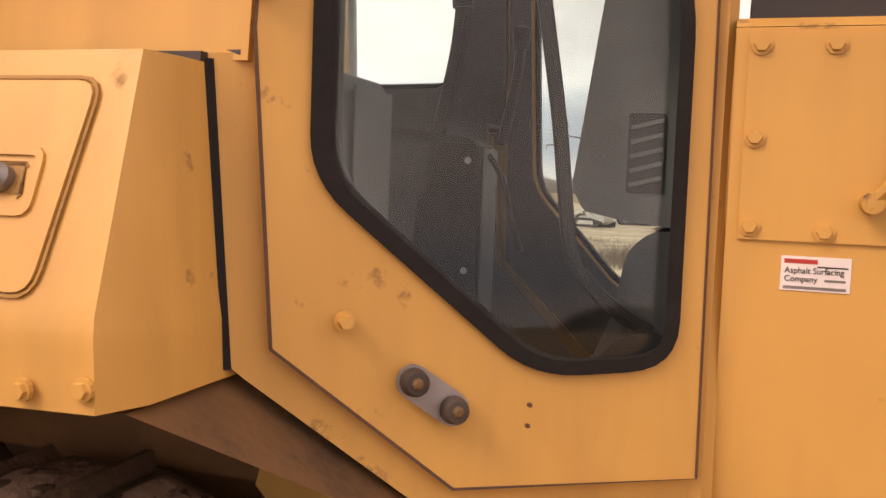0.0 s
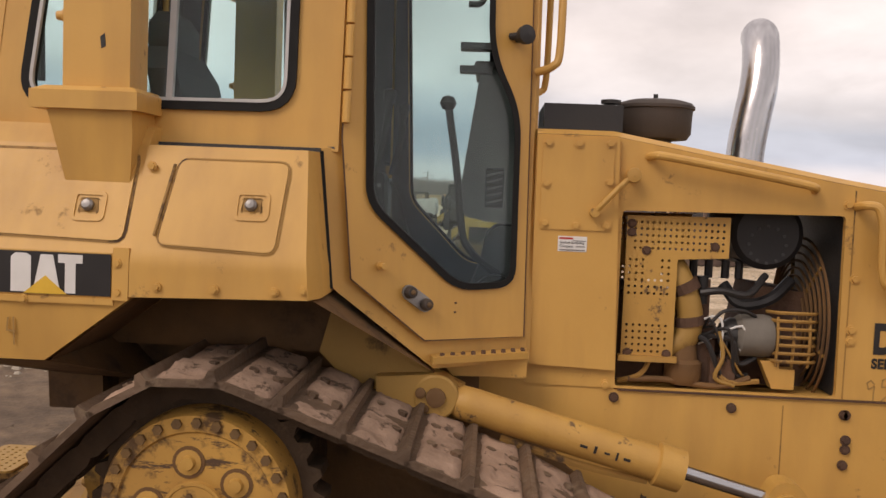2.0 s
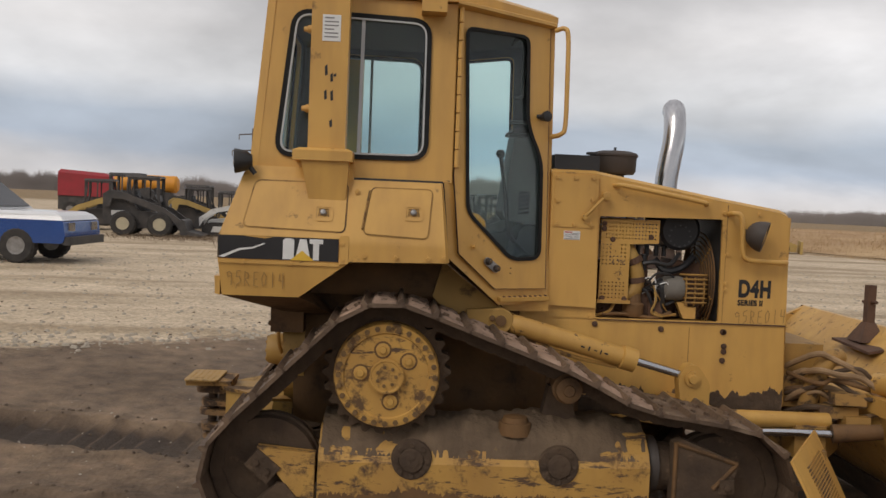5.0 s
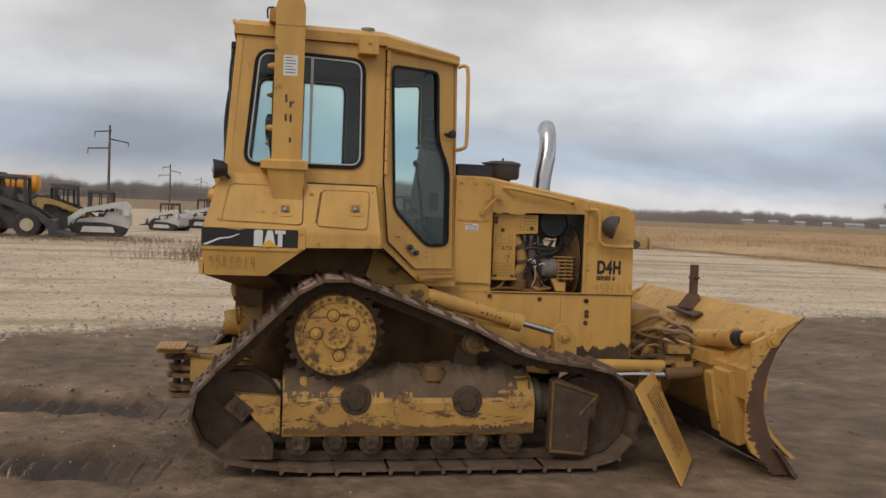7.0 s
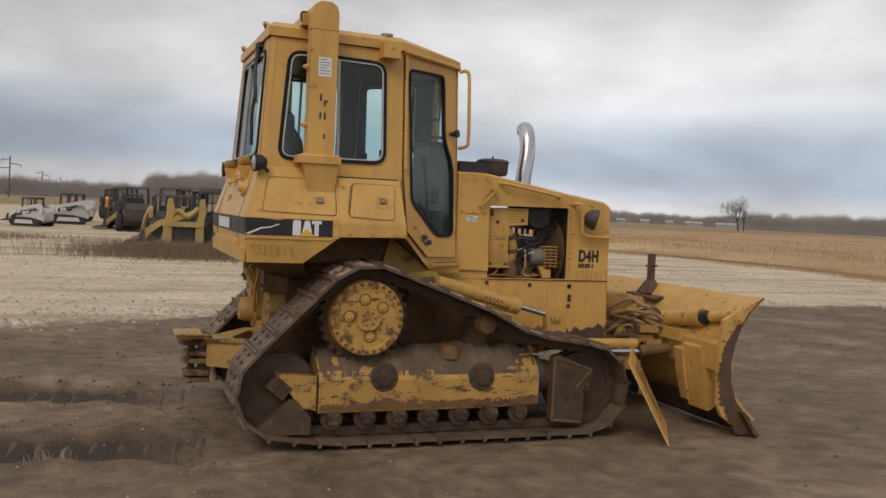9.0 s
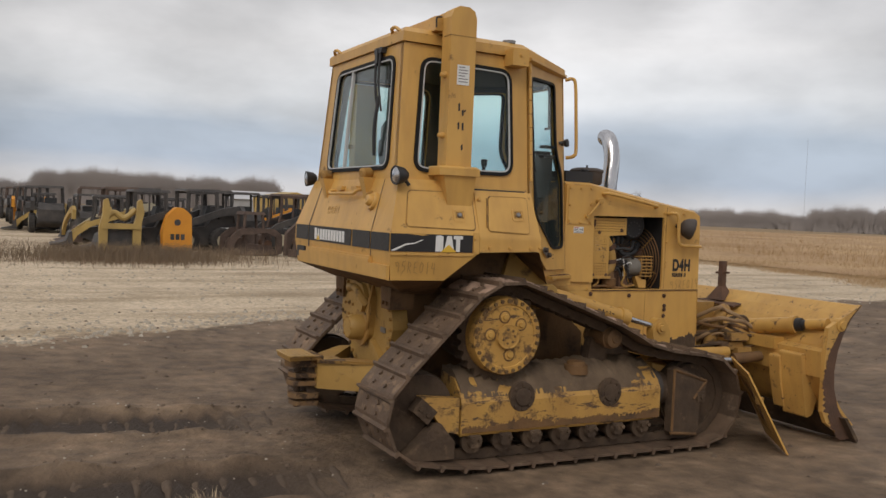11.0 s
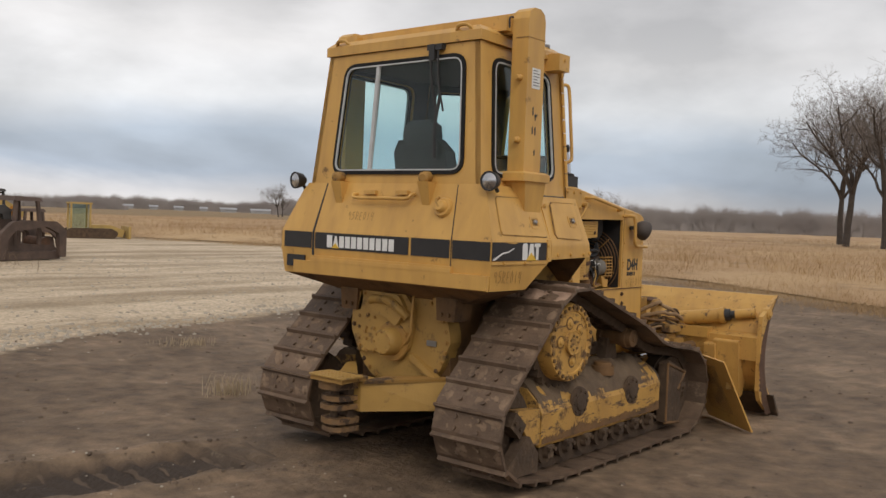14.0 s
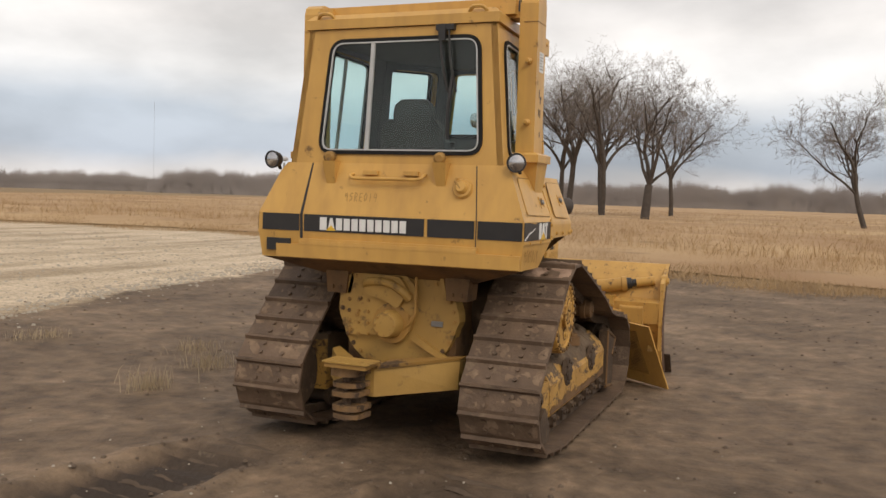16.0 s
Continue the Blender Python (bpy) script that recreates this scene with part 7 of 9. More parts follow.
for i in range(11):
    bm = BM()
    z = 0.66 + 0.026 * i + rh.uniform(-0.02, 0.02)
    y0 = -0.26 - rh.uniform(0, 0.12)
    tube(bm, [(2.24 + rh.uniform(0, 0.06), -0.2, z - rh.uniform(0.02, 0.12)), (2.34 + rh.uniform(-0.03, 0.03), y0 - 0.05, z + rh.uniform(-0.05, 0.06)), (2.44, y0 - rh.uniform(0, 0.1), z + rh.uniform(-0.07, 0.03)), (2.56, y0 - rh.uniform(0.02, 0.14), z + rh.uniform(-0.06, 0.0)), (2.66, -0.42 - rh.uniform(0, 0.1), 0.66 + 0.014 * i)], rh.choice((0.010, 0.013, 0.017)), 8)
    part("hydraulic_hose", bm, (DUSTHOSE, MUDDY, DUSTHOSE, GRIME)[i % 4], dozer, "dusty hydraulic hose", smooth=True)
for x, y, z, l in ((2.50, -0.44, 0.72, 0.16), (2.46, -0.40, 0.64, 0.2), (2.54, -0.46, 0.60, 0.12)):
    bm = BM()
    loft(bm, [[(x - l / 2, y - 0.04, z - 0.03), (x + l / 2, y - 0.07, z - 0.025), (x + l / 2, y + 0.05, z - 0.025), (x - l / 2, y + 0.05, z - 0.03)], [(x - l / 2, y - 0.03, z + 0.03), (x + l / 2, y - 0.06, z + 0.035), (x + l / 2, y + 0.05, z + 0.035), (x - l / 2, y + 0.05, z + 0.03)]])
    part("link_casting", bm, YEL_DIRTY, dozer, "grimy yellow link casting", bevel=0.012)
bm = BM()
box(bm, 2.24, 2.34, 0.28, 0.44, 0.85, 1.12)
part("front_bracket", bm, RUST, dozer, "rusty bracket ahead of the grille", bevel=0.01)
# front grille face
bm = BM()
box(bm, 2.18, 2.205, -0.27, mir(-0.27), 0.64, 1.69)
gr = part("grille_frame", bm, YEL, dozer, "yellow grille shell front", bevel=0.006)
for i in range(14):
    bm = BM()
    box(bm, 2.204, 2.214, -0.24, mir(-0.24), 1.0 + i * 0.045, 1.02 + i * 0.045)
    part("grille_slat", bm, BLACK, gr)

# ---- loose engine side panel leaning on the track ----
panel = new("engine_side_panel")
tagged(panel, "loose yellow louvred engine panel leaning against the front of a track", "machine panel")
P = {"tl": Vector((1.858, -1.203, 0.577)), "tr": Vector((2.205, -0.69, 0.60)), "bl": Vector((2.131, -1.351, 0.004)), "br": Vector((2.45, -0.85, 0.025))}
U, V = P["tr"] - P["tl"], P["bl"] - P["tl"]


def on_panel(u, v, d=0.0):
    n = U.cross(V).normalized()
    p = P["tl"] * (1 - u) * (1 - v) + P["tr"] * u * (1 - v) + P["bl"] * (1 - u) * v + P["br"] * u * v
    return p + n * d


bm = BM()
loft(bm, [[on_panel(u, v, -0.012) for u, v in ((0, 0), (1, 0), (1, 1), (0, 1))], [on_panel(u, v, 0.0) for u, v in ((0, 0), (1, 0), (1, 1), (0, 1))]])
part("panel_sheet", bm, YEL, panel, "", bevel=0.003)
for i in range(26):
    v = 0.12 + i * 0.027
    for d0 in (-0.018, 0.0):
        bm = BM()
        loft(bm, [[on_panel(u, w, d0) for u, w in ((0.28, v), (0.80, v), (0.80, v + 0.013), (0.28, v + 0.013))], [on_panel(u, w, d0 + 0.006) for u, w in ((0.28, v + 0.004), (0.80, v + 0.004), (0.80, v + 0.013), (0.28, v + 0.013))]])
        part("louvre", bm, YEL_DIRTY, panel)
for v in (0.18, 0.35):
    bm = BM()
    c = on_panel(0.1 if v > 0.3 else 0.9, v)
    box(bm, c.x - 0.02, c.x + 0.02, c.y - 0.02, c.y + 0.02, c.z - 0.025, c.z + 0.025)
    part("panel_lug", bm, YEL_DIRTY, panel, "", bevel=0.004)

# ---- ground: one sheet with mud, gravel, ruts ----
def mud_edge(x):
    """y at which the mud ends and the pale gravel begins."""
    return 4.2 + 2.0 / (1 + math.exp(-(x + 1.6) * 1.2)) + 1.7 / (1 + math.exp(-(x - 4) * 0.6))


FIELD = [(12.4, -60.0), (12.8, -12.0), (13.6, -4.0), (15.0, 0.5), (19.5, 7.0), (22.5, 14.0), (23.2, 22.0), (22.0, 30.0), (19.0, 38.0), (15.0, 44.0), (6.0, 52.0), (-2.0, 72.0), (-4.0, 100.0)]


def field_x(y):
    """x at which the reed field begins, for a given y."""
    if y <= FIELD[0][1]:
        return FIELD[0][0]
    for (x0, y0), (x1, y1) in zip(FIELD, FIELD[1:]):
        if y0 <= y <= y1:
            return x0 + (x1 - x0) * (y - y0) / (y1 - y0)
    return FIELD[-1][0] - 0.3 * (y - FIELD[-1][1])


def steps(fine0, fine1, d):
    v = list(np.arange(fine0, fine1 + 1e-6, d))
    g, a, b = d, fine0, fine1
    while b < 2600:
        g = min(g * 1.12, 400)
        b += g
        v.append(b)
        a -= g
        v.insert(0, a)
    return v


def rut_y(yc, x):
    """Middle of a rut at x: the machine came in on a slight bend."""
    return yc + 0.19 * max(-x - 1.0, 0) - 0.006 * max(-x - 1.0, 0) ** 2


def ground_z(x, y):
    p = Vector((x, y, 0))
    far = min(1.0, max(0.0, (math.hypot(x - 1, y) - 2.6) / 3))
    z = 0.022 * noise.noise(p * 0.55) * far + (0.010 * noise.noise(p * 2.3 + Vector((7, 3, 0))) + 0.005 * noise.noise(p * 6.1)) * max(0.0, min(1.0, (11 - max(abs(x), abs(y))) / 4))
    if x < -0.9:
        fade = min(1, (-0.9 - x) / 0.6) * max(0, min(1, (x + 11) / 4))
        for yc in (-0.778, mir(-0.778)):
            wob = rut_y(yc, x) + 0.05 * noise.noise(Vector((x * 0.4, yc, 2)))
            d = abs(y - wob)
            if d < 0.34:
                w = 1 if d < 0.25 else 1 - (d - 0.25) / 0.09
                z += fade * (w * (-0.05 + 0.036 * math.sin(x * 2 * math.pi / 0.166 + 1.5 * noise.noise(Vector((x * 0.6, y, 4)))) * (0.7 + 0.9 * noise.noise(Vector((x * 1.1, y * 2, 9))))))
            elif d < 0.50:
                z += fade * 0.045 * (0.5 + noise.noise(Vector((x * 3, y * 3, 5))))
    # shallow wheel marks across the yard
    m = math.sin(y * 1.35 + 0.18 * x + 1.2 * noise.noise(p * 0.12))
    if y > 5.5:
        z += 0.004 * m
    return z - 0.004


xs, ys = steps(-7.5, 7.5, 0.075), steps(-6.0, 9.0, 0.075)
verts = [(x, y, ground_z(x, y) if abs(x) < 60 and abs(y) < 80 else 0.0) for x in xs for y in ys]
nx, ny = len(xs), len(ys)
faces = [(i * ny + j, (i + 1) * ny + j, (i + 1) * ny + j + 1, i * ny + j + 1) for i in range(nx - 1) for j in range(ny - 1)]
gm = bpy.data.meshes.new("ground")
gm.from_pydata(verts, [], faces)


def smooth_step(a, b, v):
    t = max(0.0, min(1.0, (v - a) / (b - a)))
    return t * t * (3 - 2 * t)


grav, reed, rut_shade = (gm.attributes.new(k, "FLOAT", "POINT") for k in ("gravel", "reed", "rut_mask"))
gv, rv, dv = [], [], []
for x, y, z in verts:
    w = 0.8 * noise.noise(Vector((x * 0.35, y * 0.35, 4)))
    a = smooth_step(-0.5, 0.7, y + w - mud_edge(x)) if -200 < x < 200 else 1.0
    a *= 1 - 0.75 * smooth_step(8, 14, x) * (1 - smooth_step(1.5, 6.5, y))
    gv.append(a)
    d = min(abs(y - rut_y(-0.778, x)), abs(y - rut_y(mir(-0.778), x))) + 0.12 * noise.noise(Vector((x * 1.3, y * 1.3, 8)))
    dv.append((1 - smooth_step(0.2, 0.42, d)) * smooth_step(0.7, 1.6, -x) * (1 - smooth_step(6, 10, -x)) if x < -0.7 else 0.0)
    rv.append(smooth_step(-0.4, 0.8, x + 0.8 * w - field_x(y)) if y < 100 else 1.0)
grav.data.foreach_set("value", gv)
reed.data.foreach_set("value", rv)
rut_shade.data.foreach_set("value", dv)
for p in gm.polygons:
    p.use_smooth = True


def ground_material():
    m = bpy.data.materials.new("yard_ground")
    m.use_nodes = True
    nt = m.node_tree
    N, L = nt.nodes.new, nt.links.new
    b = nt.nodes["Principled BSDF"]
    tc = N("ShaderNodeTexCoord")

    def nz(scale, detail=8, rough=0.6):
        n = N("ShaderNodeTexNoise")
        n.inputs["Scale"].default_value, n.inputs["Detail"].default_value, n.inputs["Roughness"].default_value = scale, detail, rough
        L(tc.outputs["Object"], n.inputs["Vector"])
        return n.outputs["Fac"]

    def ramp(src, stops):
        r = N("ShaderNodeValToRGB")
        for i, (p, c) in enumerate(stops):
            e = r.color_ramp.elements[i] if i < 2 else r.color_ramp.elements.new(p)
            e.position, e.color = p, (*c, 1)
        L(src, r.inputs[0])
        return r.outputs[0]

    def mix(f, a, bb, mode="MIX"):
        x = N("ShaderNodeMix")
        x.data_type, x.blend_type = "RGBA", mode
        if isinstance(f, float):
            x.inputs["Factor"].default_value = f
        else:
            L(f, x.inputs["Factor"])
        L(a, x.inputs["A"])
        L(bb, x.inputs["B"])
        return x.outputs["Result"]

    def math_(op, a, v, clamp=True):
        x = N("ShaderNodeMath")
        x.operation, x.use_clamp = op, clamp
        L(a, x.inputs[0])
        if isinstance(v, (int, float)):
            x.inputs[1].default_value = v
        else:
            L(v, x.inputs[1])
        return x.outputs[0]

    mud = ramp(nz(0.5, 10, 0.62), [(0.33, (0.132, 0.092, 0.060)), (0.68, (0.285, 0.205, 0.137)), (0.52, (0.193, 0.137, 0.092))])
    mud2 = ramp(nz(5.5, 8, 0.7), [(0.3, (0.58, 0.58, 0.58)), (0.7, (1.28, 1.25, 1.2))])
    mud = mix(1.0, mud, mud2, "MULTIPLY")
    mud3 = ramp(nz(1.4, 7, 0.68), [(0.38, (0.74, 0.73, 0.72)), (0.62, (1.14, 1.13, 1.12))])
    mud = mix(1.0, mud, mud3, "MULTIPLY")
    straw = ramp(nz(46, 4, 0.8), [(0.66, (0, 0, 0)), (0.73, (1, 1, 1))])
    sc = N("ShaderNodeRGB")
    sc.outputs[0].default_value = (0.30, 0.235, 0.16, 1)
    mud = mix(math_("MULTIPLY", straw, 0.55), mud, sc.outputs[0])
    gravel = ramp(nz(0.8, 8, 0.6), [(0.3, (0.43, 0.345, 0.243)), (0.7, (0.61, 0.505, 0.375))])
    vor = N("ShaderNodeTexVoronoi")
    vor.inputs["Scale"].default_value = 22
    L(tc.outputs["Object"], vor.inputs["Vector"])
    sep = N("ShaderNodeSeparateColor")
    L(vor.outputs["Color"], sep.inputs[0])
    g2 = ramp(sep.outputs[0], [(0.0, (0.76, 0.75, 0.73)), (1.0, (1.22, 1.21, 1.19))])
    gravel = mix(1.0, gravel, g2, "MULTIPLY")
    mp = N("ShaderNodeMapping")
    mp.inputs["Scale"].default_value = (0.10, 0.8, 1)
    mp.inputs["Rotation"].default_value = (0, 0, 0.1)
    L(tc.outputs["Object"], mp.inputs[0])
    sn = N("ShaderNodeTexNoise")
    sn.inputs["Scale"].default_value, sn.inputs["Detail"].default_value = 1.0, 7
    L(mp.outputs[0], sn.inputs["Vector"])
    gravel = mix(1.0, gravel, ramp(sn.outputs["Fac"], [(0.36, (0.70, 0.66, 0.60)), (0.54, (1.06, 1.05, 1.04))]), "MULTIPLY")
    # ruts darkened in the base colour for the shade lying in them
    rut_dark = N("ShaderNodeRGB")
    rut_dark.outputs[0].default_value = (0.050, 0.035, 0.025, 1)
    at3 = N("ShaderNodeAttribute")
    at3.attribute_name = "rut_mask"
    mud = mix(math_("MULTIPLY", at3.outputs["Fac"], math_("MULTIPLY", nz(2.6, 8, 0.7), 2.5)), mud, rut_dark.outputs[0])
    at = N("ShaderNodeAttribute")
    at.attribute_name = "gravel"
    brk = math_("SUBTRACT", nz(1.7, 9, 0.7), 0.5, False)
    fac = math_("ADD", at.outputs["Fac"], math_("MULTIPLY", brk, 2.3, False))
    mm = N("ShaderNodeMapRange")
    mm.inputs["From Min"].default_value, mm.inputs["From Max"].default_value = 0.28, 0.74
    L(fac, mm.inputs["Value"])
    col = mix(mm.outputs[0], mud, gravel)
    at2 = N("ShaderNodeAttribute")
    at2.attribute_name = "reed"
    straw_col = ramp(nz(0.9, 8, 0.65), [(0.3, (0.17, 0.115, 0.06)), (0.7, (0.34, 0.235, 0.12))])
    col = mix(at2.outputs["Fac"], col, straw_col)
    L(col, b.inputs["Base Color"])
    r = N("ShaderNodeMapRange")
    r.inputs["To Min"].default_value, r.inputs["To Max"].default_value = 0.62, 0.98
    L(nz(3.1), r.inputs["Value"])
    L(r.outputs[0], b.inputs["Roughness"])
    b.inputs["Specular IOR Level"].default_value = 0.3
    bp = N("ShaderNodeBump")
    bp.inputs["Strength"].default_value, bp.inputs["Distance"].default_value = 0.55, 0.03
    h = math_("ADD", nz(16, 8, 0.7), math_("MULTIPLY", vor.outputs["Distance"], 0.5, False), False)
    h = math_("ADD", h, math_("MULTIPLY", nz(4.2, 6, 0.65), 1.6, False), False)
    L(h, bp.inputs["Height"])
    L(bp.outputs[0], b.inputs["Normal"])
    return m


gm.materials.append(ground_material())
tagged(new("ground", gm), "brown mud yard turning to pale gravel, with rutted track marks", "ground", kind="structure")


# ---- loose stones and clods ----
def scatter(name, spots, material, label, category):
    """Many small lumps in one mesh. spots: (x, y, size)."""
    V, F = [], []
    r = random.Random(5)
    for x, y, s in spots:
        b = len(V)
        z = ground_z(x, y)
        a = r.uniform(0, 6.28)
        k = [r.uniform(0.6, 1.0) * s for _ in range(6)]
        for i in range(5):
            t = a + i * 1.2566
            V.append((x + k[i] * math.cos(t), y + k[i] * math.sin(t), z - 0.002))
        for i in range(5):
            t = a + i * 1.2566 + 0.4
            V.append((x + 0.55 * k[i] * math.cos(t), y + 0.55 * k[i] * math.sin(t), z + s * r.uniform(0.35, 0.6)))
        for i in range(5):
            j = (i + 1) % 5
            F += [(b + i, b + j, b + 5 + i), (b + j, b + 5 + j, b + 5 + i)]
        F.append(tuple(b + 5 + i for i in range(5)))
    me = bpy.data.meshes.new(name)
    me.from_pydata(V, [], F)
    me.materials.append(material)
    return tagged(new(name, me), label, category, kind="stuff")


STONE = shader("pale_limestone", ((0.44, 0.39, 0.32), (0.30, 0.26, 0.20)), 9, 0.85, bump=0.4, fine=60)
CLOD = shader("mud_clod", ((0.15, 0.108, 0.075), (0.10, 0.072, 0.052)), 9, 0.95, bump=0.6, fine=40)
rs = random.Random(21)
spots = []
while len(spots) < 5200:
    x, y = rs.uniform(-14, 20), rs.uniform(4, 22)
    if y > mud_edge(x) - 0.6 + rs.gauss(0, 0.25) and x < field_x(y) - 0.5:
        spots.append((x, y, rs.choice((0.012, 0.018, 0.018, 0.03, 0.045))))
for i in range(1500):
    x = rs.uniform(-10, 12)
    spots.append((x, mud_edge(x) + abs(rs.gauss(0.1, 0.55)) + 0.3 * noise.noise(Vector((x * 0.7, 3, 1))), rs.choice((0.018, 0.025, 0.035, 0.05))))
for i in range(150):
    spots.append((rs.gauss(-1.7, 1.2), rs.gauss(-0.3, 1.6), rs.choice((0.006, 0.009, 0.013))))
scatter("gravel_stones", spots, STONE, "loose pale gravel stones on the yard", "gravel")
spots = []
for i in range(1600):
    x, y = rs.uniform(-8, 13), rs.uniform(-6, 8)
    if not (-1.0 < x < 2.2 and -1.1 < y < 1.2):
        spots.append((x, y, rs.choice((0.008, 0.012, 0.02, 0.03))))
for i in range(600):
    x = rs.uniform(-9, -0.9)
    yc = rut_y(rs.choice((-0.778, mir(-0.778))), x) + rs.choice((-0.36, 0.36)) + rs.gauss(0, 0.1)
    spots.append((x, yc, rs.choice((0.008, 0.012, 0.018, 0.026))))
scatter("mud_clods", spots, CLOD, "loose dark mud clods along the ruts", "mud clods")

# cleat prints: broken ridges of mud across each rut
V, F = [], []
rc = random.Random(41)
for yc in (-0.778, mir(-0.778)):
    for i in range(52):
        x0 = -1.02 - i * 0.166
        if rc.random() < 0.05:
            continue
        h = rc.uniform(0.014, 0.03) * (1 - i / 75)
        ya_, yb_ = rut_y(yc, x0) - rc.uniform(0.15, 0.27), rut_y(yc, x0) + rc.uniform(0.15, 0.27)
        n = 9
        k0 = len(V)
        for j in range(n):
            t = j / (n - 1)
            y = ya_ + (yb_ - ya_) * t
            x = x0 + 0.19 * (t - 0.5) * 0.25 + rc.gauss(0, 0.005)
            hh = max(h * (0.55 + 0.9 * noise.noise(Vector((x * 5, y * 7, 1)))), 0.004) * (0.3 if j in (0, n - 1) else 1)
            w = rc.uniform(0.02, 0.036)
            g = ground_z(x, y)
            V += [(x - w, y, g - 0.006), (x - w * 0.35, y + rc.gauss(0, 0.006), g + hh), (x + w * 0.3, y, g + hh * 0.8), (x + w, y, g - 0.006)]
        for j in range(n - 1):
            for q in range(3):
                a0 = k0 + j * 4 + q
                F.append((a0, a0 + 4, a0 + 5, a0 + 1))
me = bpy.data.meshes.new("cleat_prints")
me.from_pydata(V, [], F)
for p in me.polygons:
    p.use_smooth = True
me.materials.append(shader("damp_mud_ridge", ((0.125, 0.088, 0.060), (0.078, 0.055, 0.038)), 9, 0.95, bump=0.6, fine=40))
tagged(new("cleat_prints", me), "dark ridges of mud pressed up by the track cleats", "mud", kind="stuff")


# ---- reeds, weeds ----
def blades(name, roots, material, label, category):
    """Thin bent leaves in one mesh. roots: (x, y, z, height, width, lean)."""
    r = random.Random(8)
    V, F = [], []
    for x, y, z, h, w, lean in roots:
        a = r.uniform(0, 6.28)
        dx, dy = math.cos(a) * w / 2, math.sin(a) * w / 2
        t = r.uniform(0, 6.28)
        lx, ly = math.cos(t) * lean * h, math.sin(t) * lean * h
        b = len(V)
        V += [(x - dx, y - dy, z), (x + dx, y + dy, z), (x + dx * 0.8 + lx * 0.35, y + dy * 0.8 + ly * 0.35, z + h * 0.6), (x - dx * 0.8 + lx * 0.35, y - dy * 0.8 + ly * 0.35, z + h * 0.6), (x + lx, y + ly, z + h)]
        F += [(b, b + 1, b + 2, b + 3), (b + 3, b + 2, b + 4)]
    me = bpy.data.meshes.new(name)
    me.from_pydata(V, [], F)
    me.materials.append(material)
    return tagged(new(name, me), label, category, kind="stuff")


def straw_material(name, c0, c1, c2):
    m = shader(name, (c0, c1), 0.35, 0.85, bump=0.0)
    nt = m.node_tree
    N, L = nt.nodes.new, nt.links.new
    b = nt.nodes["Principled BSDF"]
    g = N("ShaderNodeNewGeometry")
    src = b.inputs["Base Color"].links[0].from_socket
    mx = N("ShaderNodeMix")
    mx.data_type = "RGBA"
    mr = N("ShaderNodeMapRange")
    mr.inputs["To Max"].default_value = 0.5
    L(g.outputs["Random Per Island"], mr.inputs["Value"])
    L(mr.outputs[0], mx.inputs["Factor"])
    L(src, mx.inputs["A"])
    mx.inputs["B"].default_value = (*c2, 1)
    L(mx.outputs["Result"], b.inputs["Base Color"])
    return m


REED = straw_material("dry_reed", (0.47, 0.325, 0.17), (0.31, 0.195, 0.10), (0.42, 0.29, 0.16))
WEED = straw_material("dead_weed", (0.19, 0.135, 0.085), (0.12, 0.085, 0.056), (0.28, 0.205, 0.135))
TUFT = straw_material("dry_grass", (0.40, 0.31, 0.20), (0.30, 0.23, 0.145), (0.52, 0.43, 0.29))
rr = random.Random(77)
roots = []
while len(roots) < 170000:
    y = rr.uniform(-30, 60) if rr.random() < 0.75 else rr.uniform(-12, 20)
    depth = rr.random() ** 2.2 * 26
    x = field_x(y) + depth - 0.8 + rr.gauss(0, 0.5) + 1.6 * noise.noise(Vector((y * 0.3, 2, 7)))
    clump = 0.5 + noise.noise(Vector((x * 0.35, y * 0.35, 1)))
    if rr.random() > 0.45 + clump * 0.7:
        continue
    roots.append((x, y, 0, rr.uniform(0.2, 1.0) ** 1.4 * (0.3 + 0.75 * clump) * min(1, 0.2 + depth * 0.07), rr.uniform(0.005, 0.010), rr.uniform(0.3, 1.3)))
blades("reed_field", roots, REED, "tall dry golden reeds along the yard edge", "reeds")
# the field behind: a rolling straw canopy
fx = [0.8 * 1.09 ** i for i in range(0, 92)]
fy = list(np.arange(-60, 100, 1.0))
V = []
for y in fy:
    for d in fx:
        x = field_x(y) + d
        V.append((x, y, min(0.42, 0.02 + d * 0.035) * (0.85 + 0.35 * noise.noise(Vector((x * 0.22, y * 0.22, 3))) + 0.25 * noise.noise(Vector((x * 0.9, y * 0.9, 5))))))
n = len(fx)
me = bpy.data.meshes.new("reed_canopy")
me.from_pydata(V, [], [(i * n + j, (i + 1) * n + j, (i + 1) * n + j + 1, i * n + j + 1) for i in range(len(fy) - 1) for j in range(n - 1)])
CANOPY = shader("reed_canopy", ((0.50, 0.345, 0.185), (0.31, 0.185, 0.095)), 0.10, 0.95, bump=1.0, fine=9, dirt=(0.27, 0.18, 0.10), dirt_at=0.56, dirt_scale=0.5, dirt_soft=0.12)
me.materials.append(CANOPY)
tagged(new("reed_canopy", me), "wide field of dry golden reeds", "reeds", kind="stuff")
# long tufts standing out of the canopy farther back
roots = []
while len(roots) < 60000:
    y = rr.uniform(-40, 95)
    depth = 6 + rr.random() ** 1.6 * 110
    x = field_x(y) + depth
    roots.append((x, y, 0.22, rr.uniform(0.15, 0.5), rr.uniform(0.010, 0.028), rr.uniform(0.2, 1.0)))
blades("reed_plumes", roots, REED, "dry reed plumes above the field", "reeds")


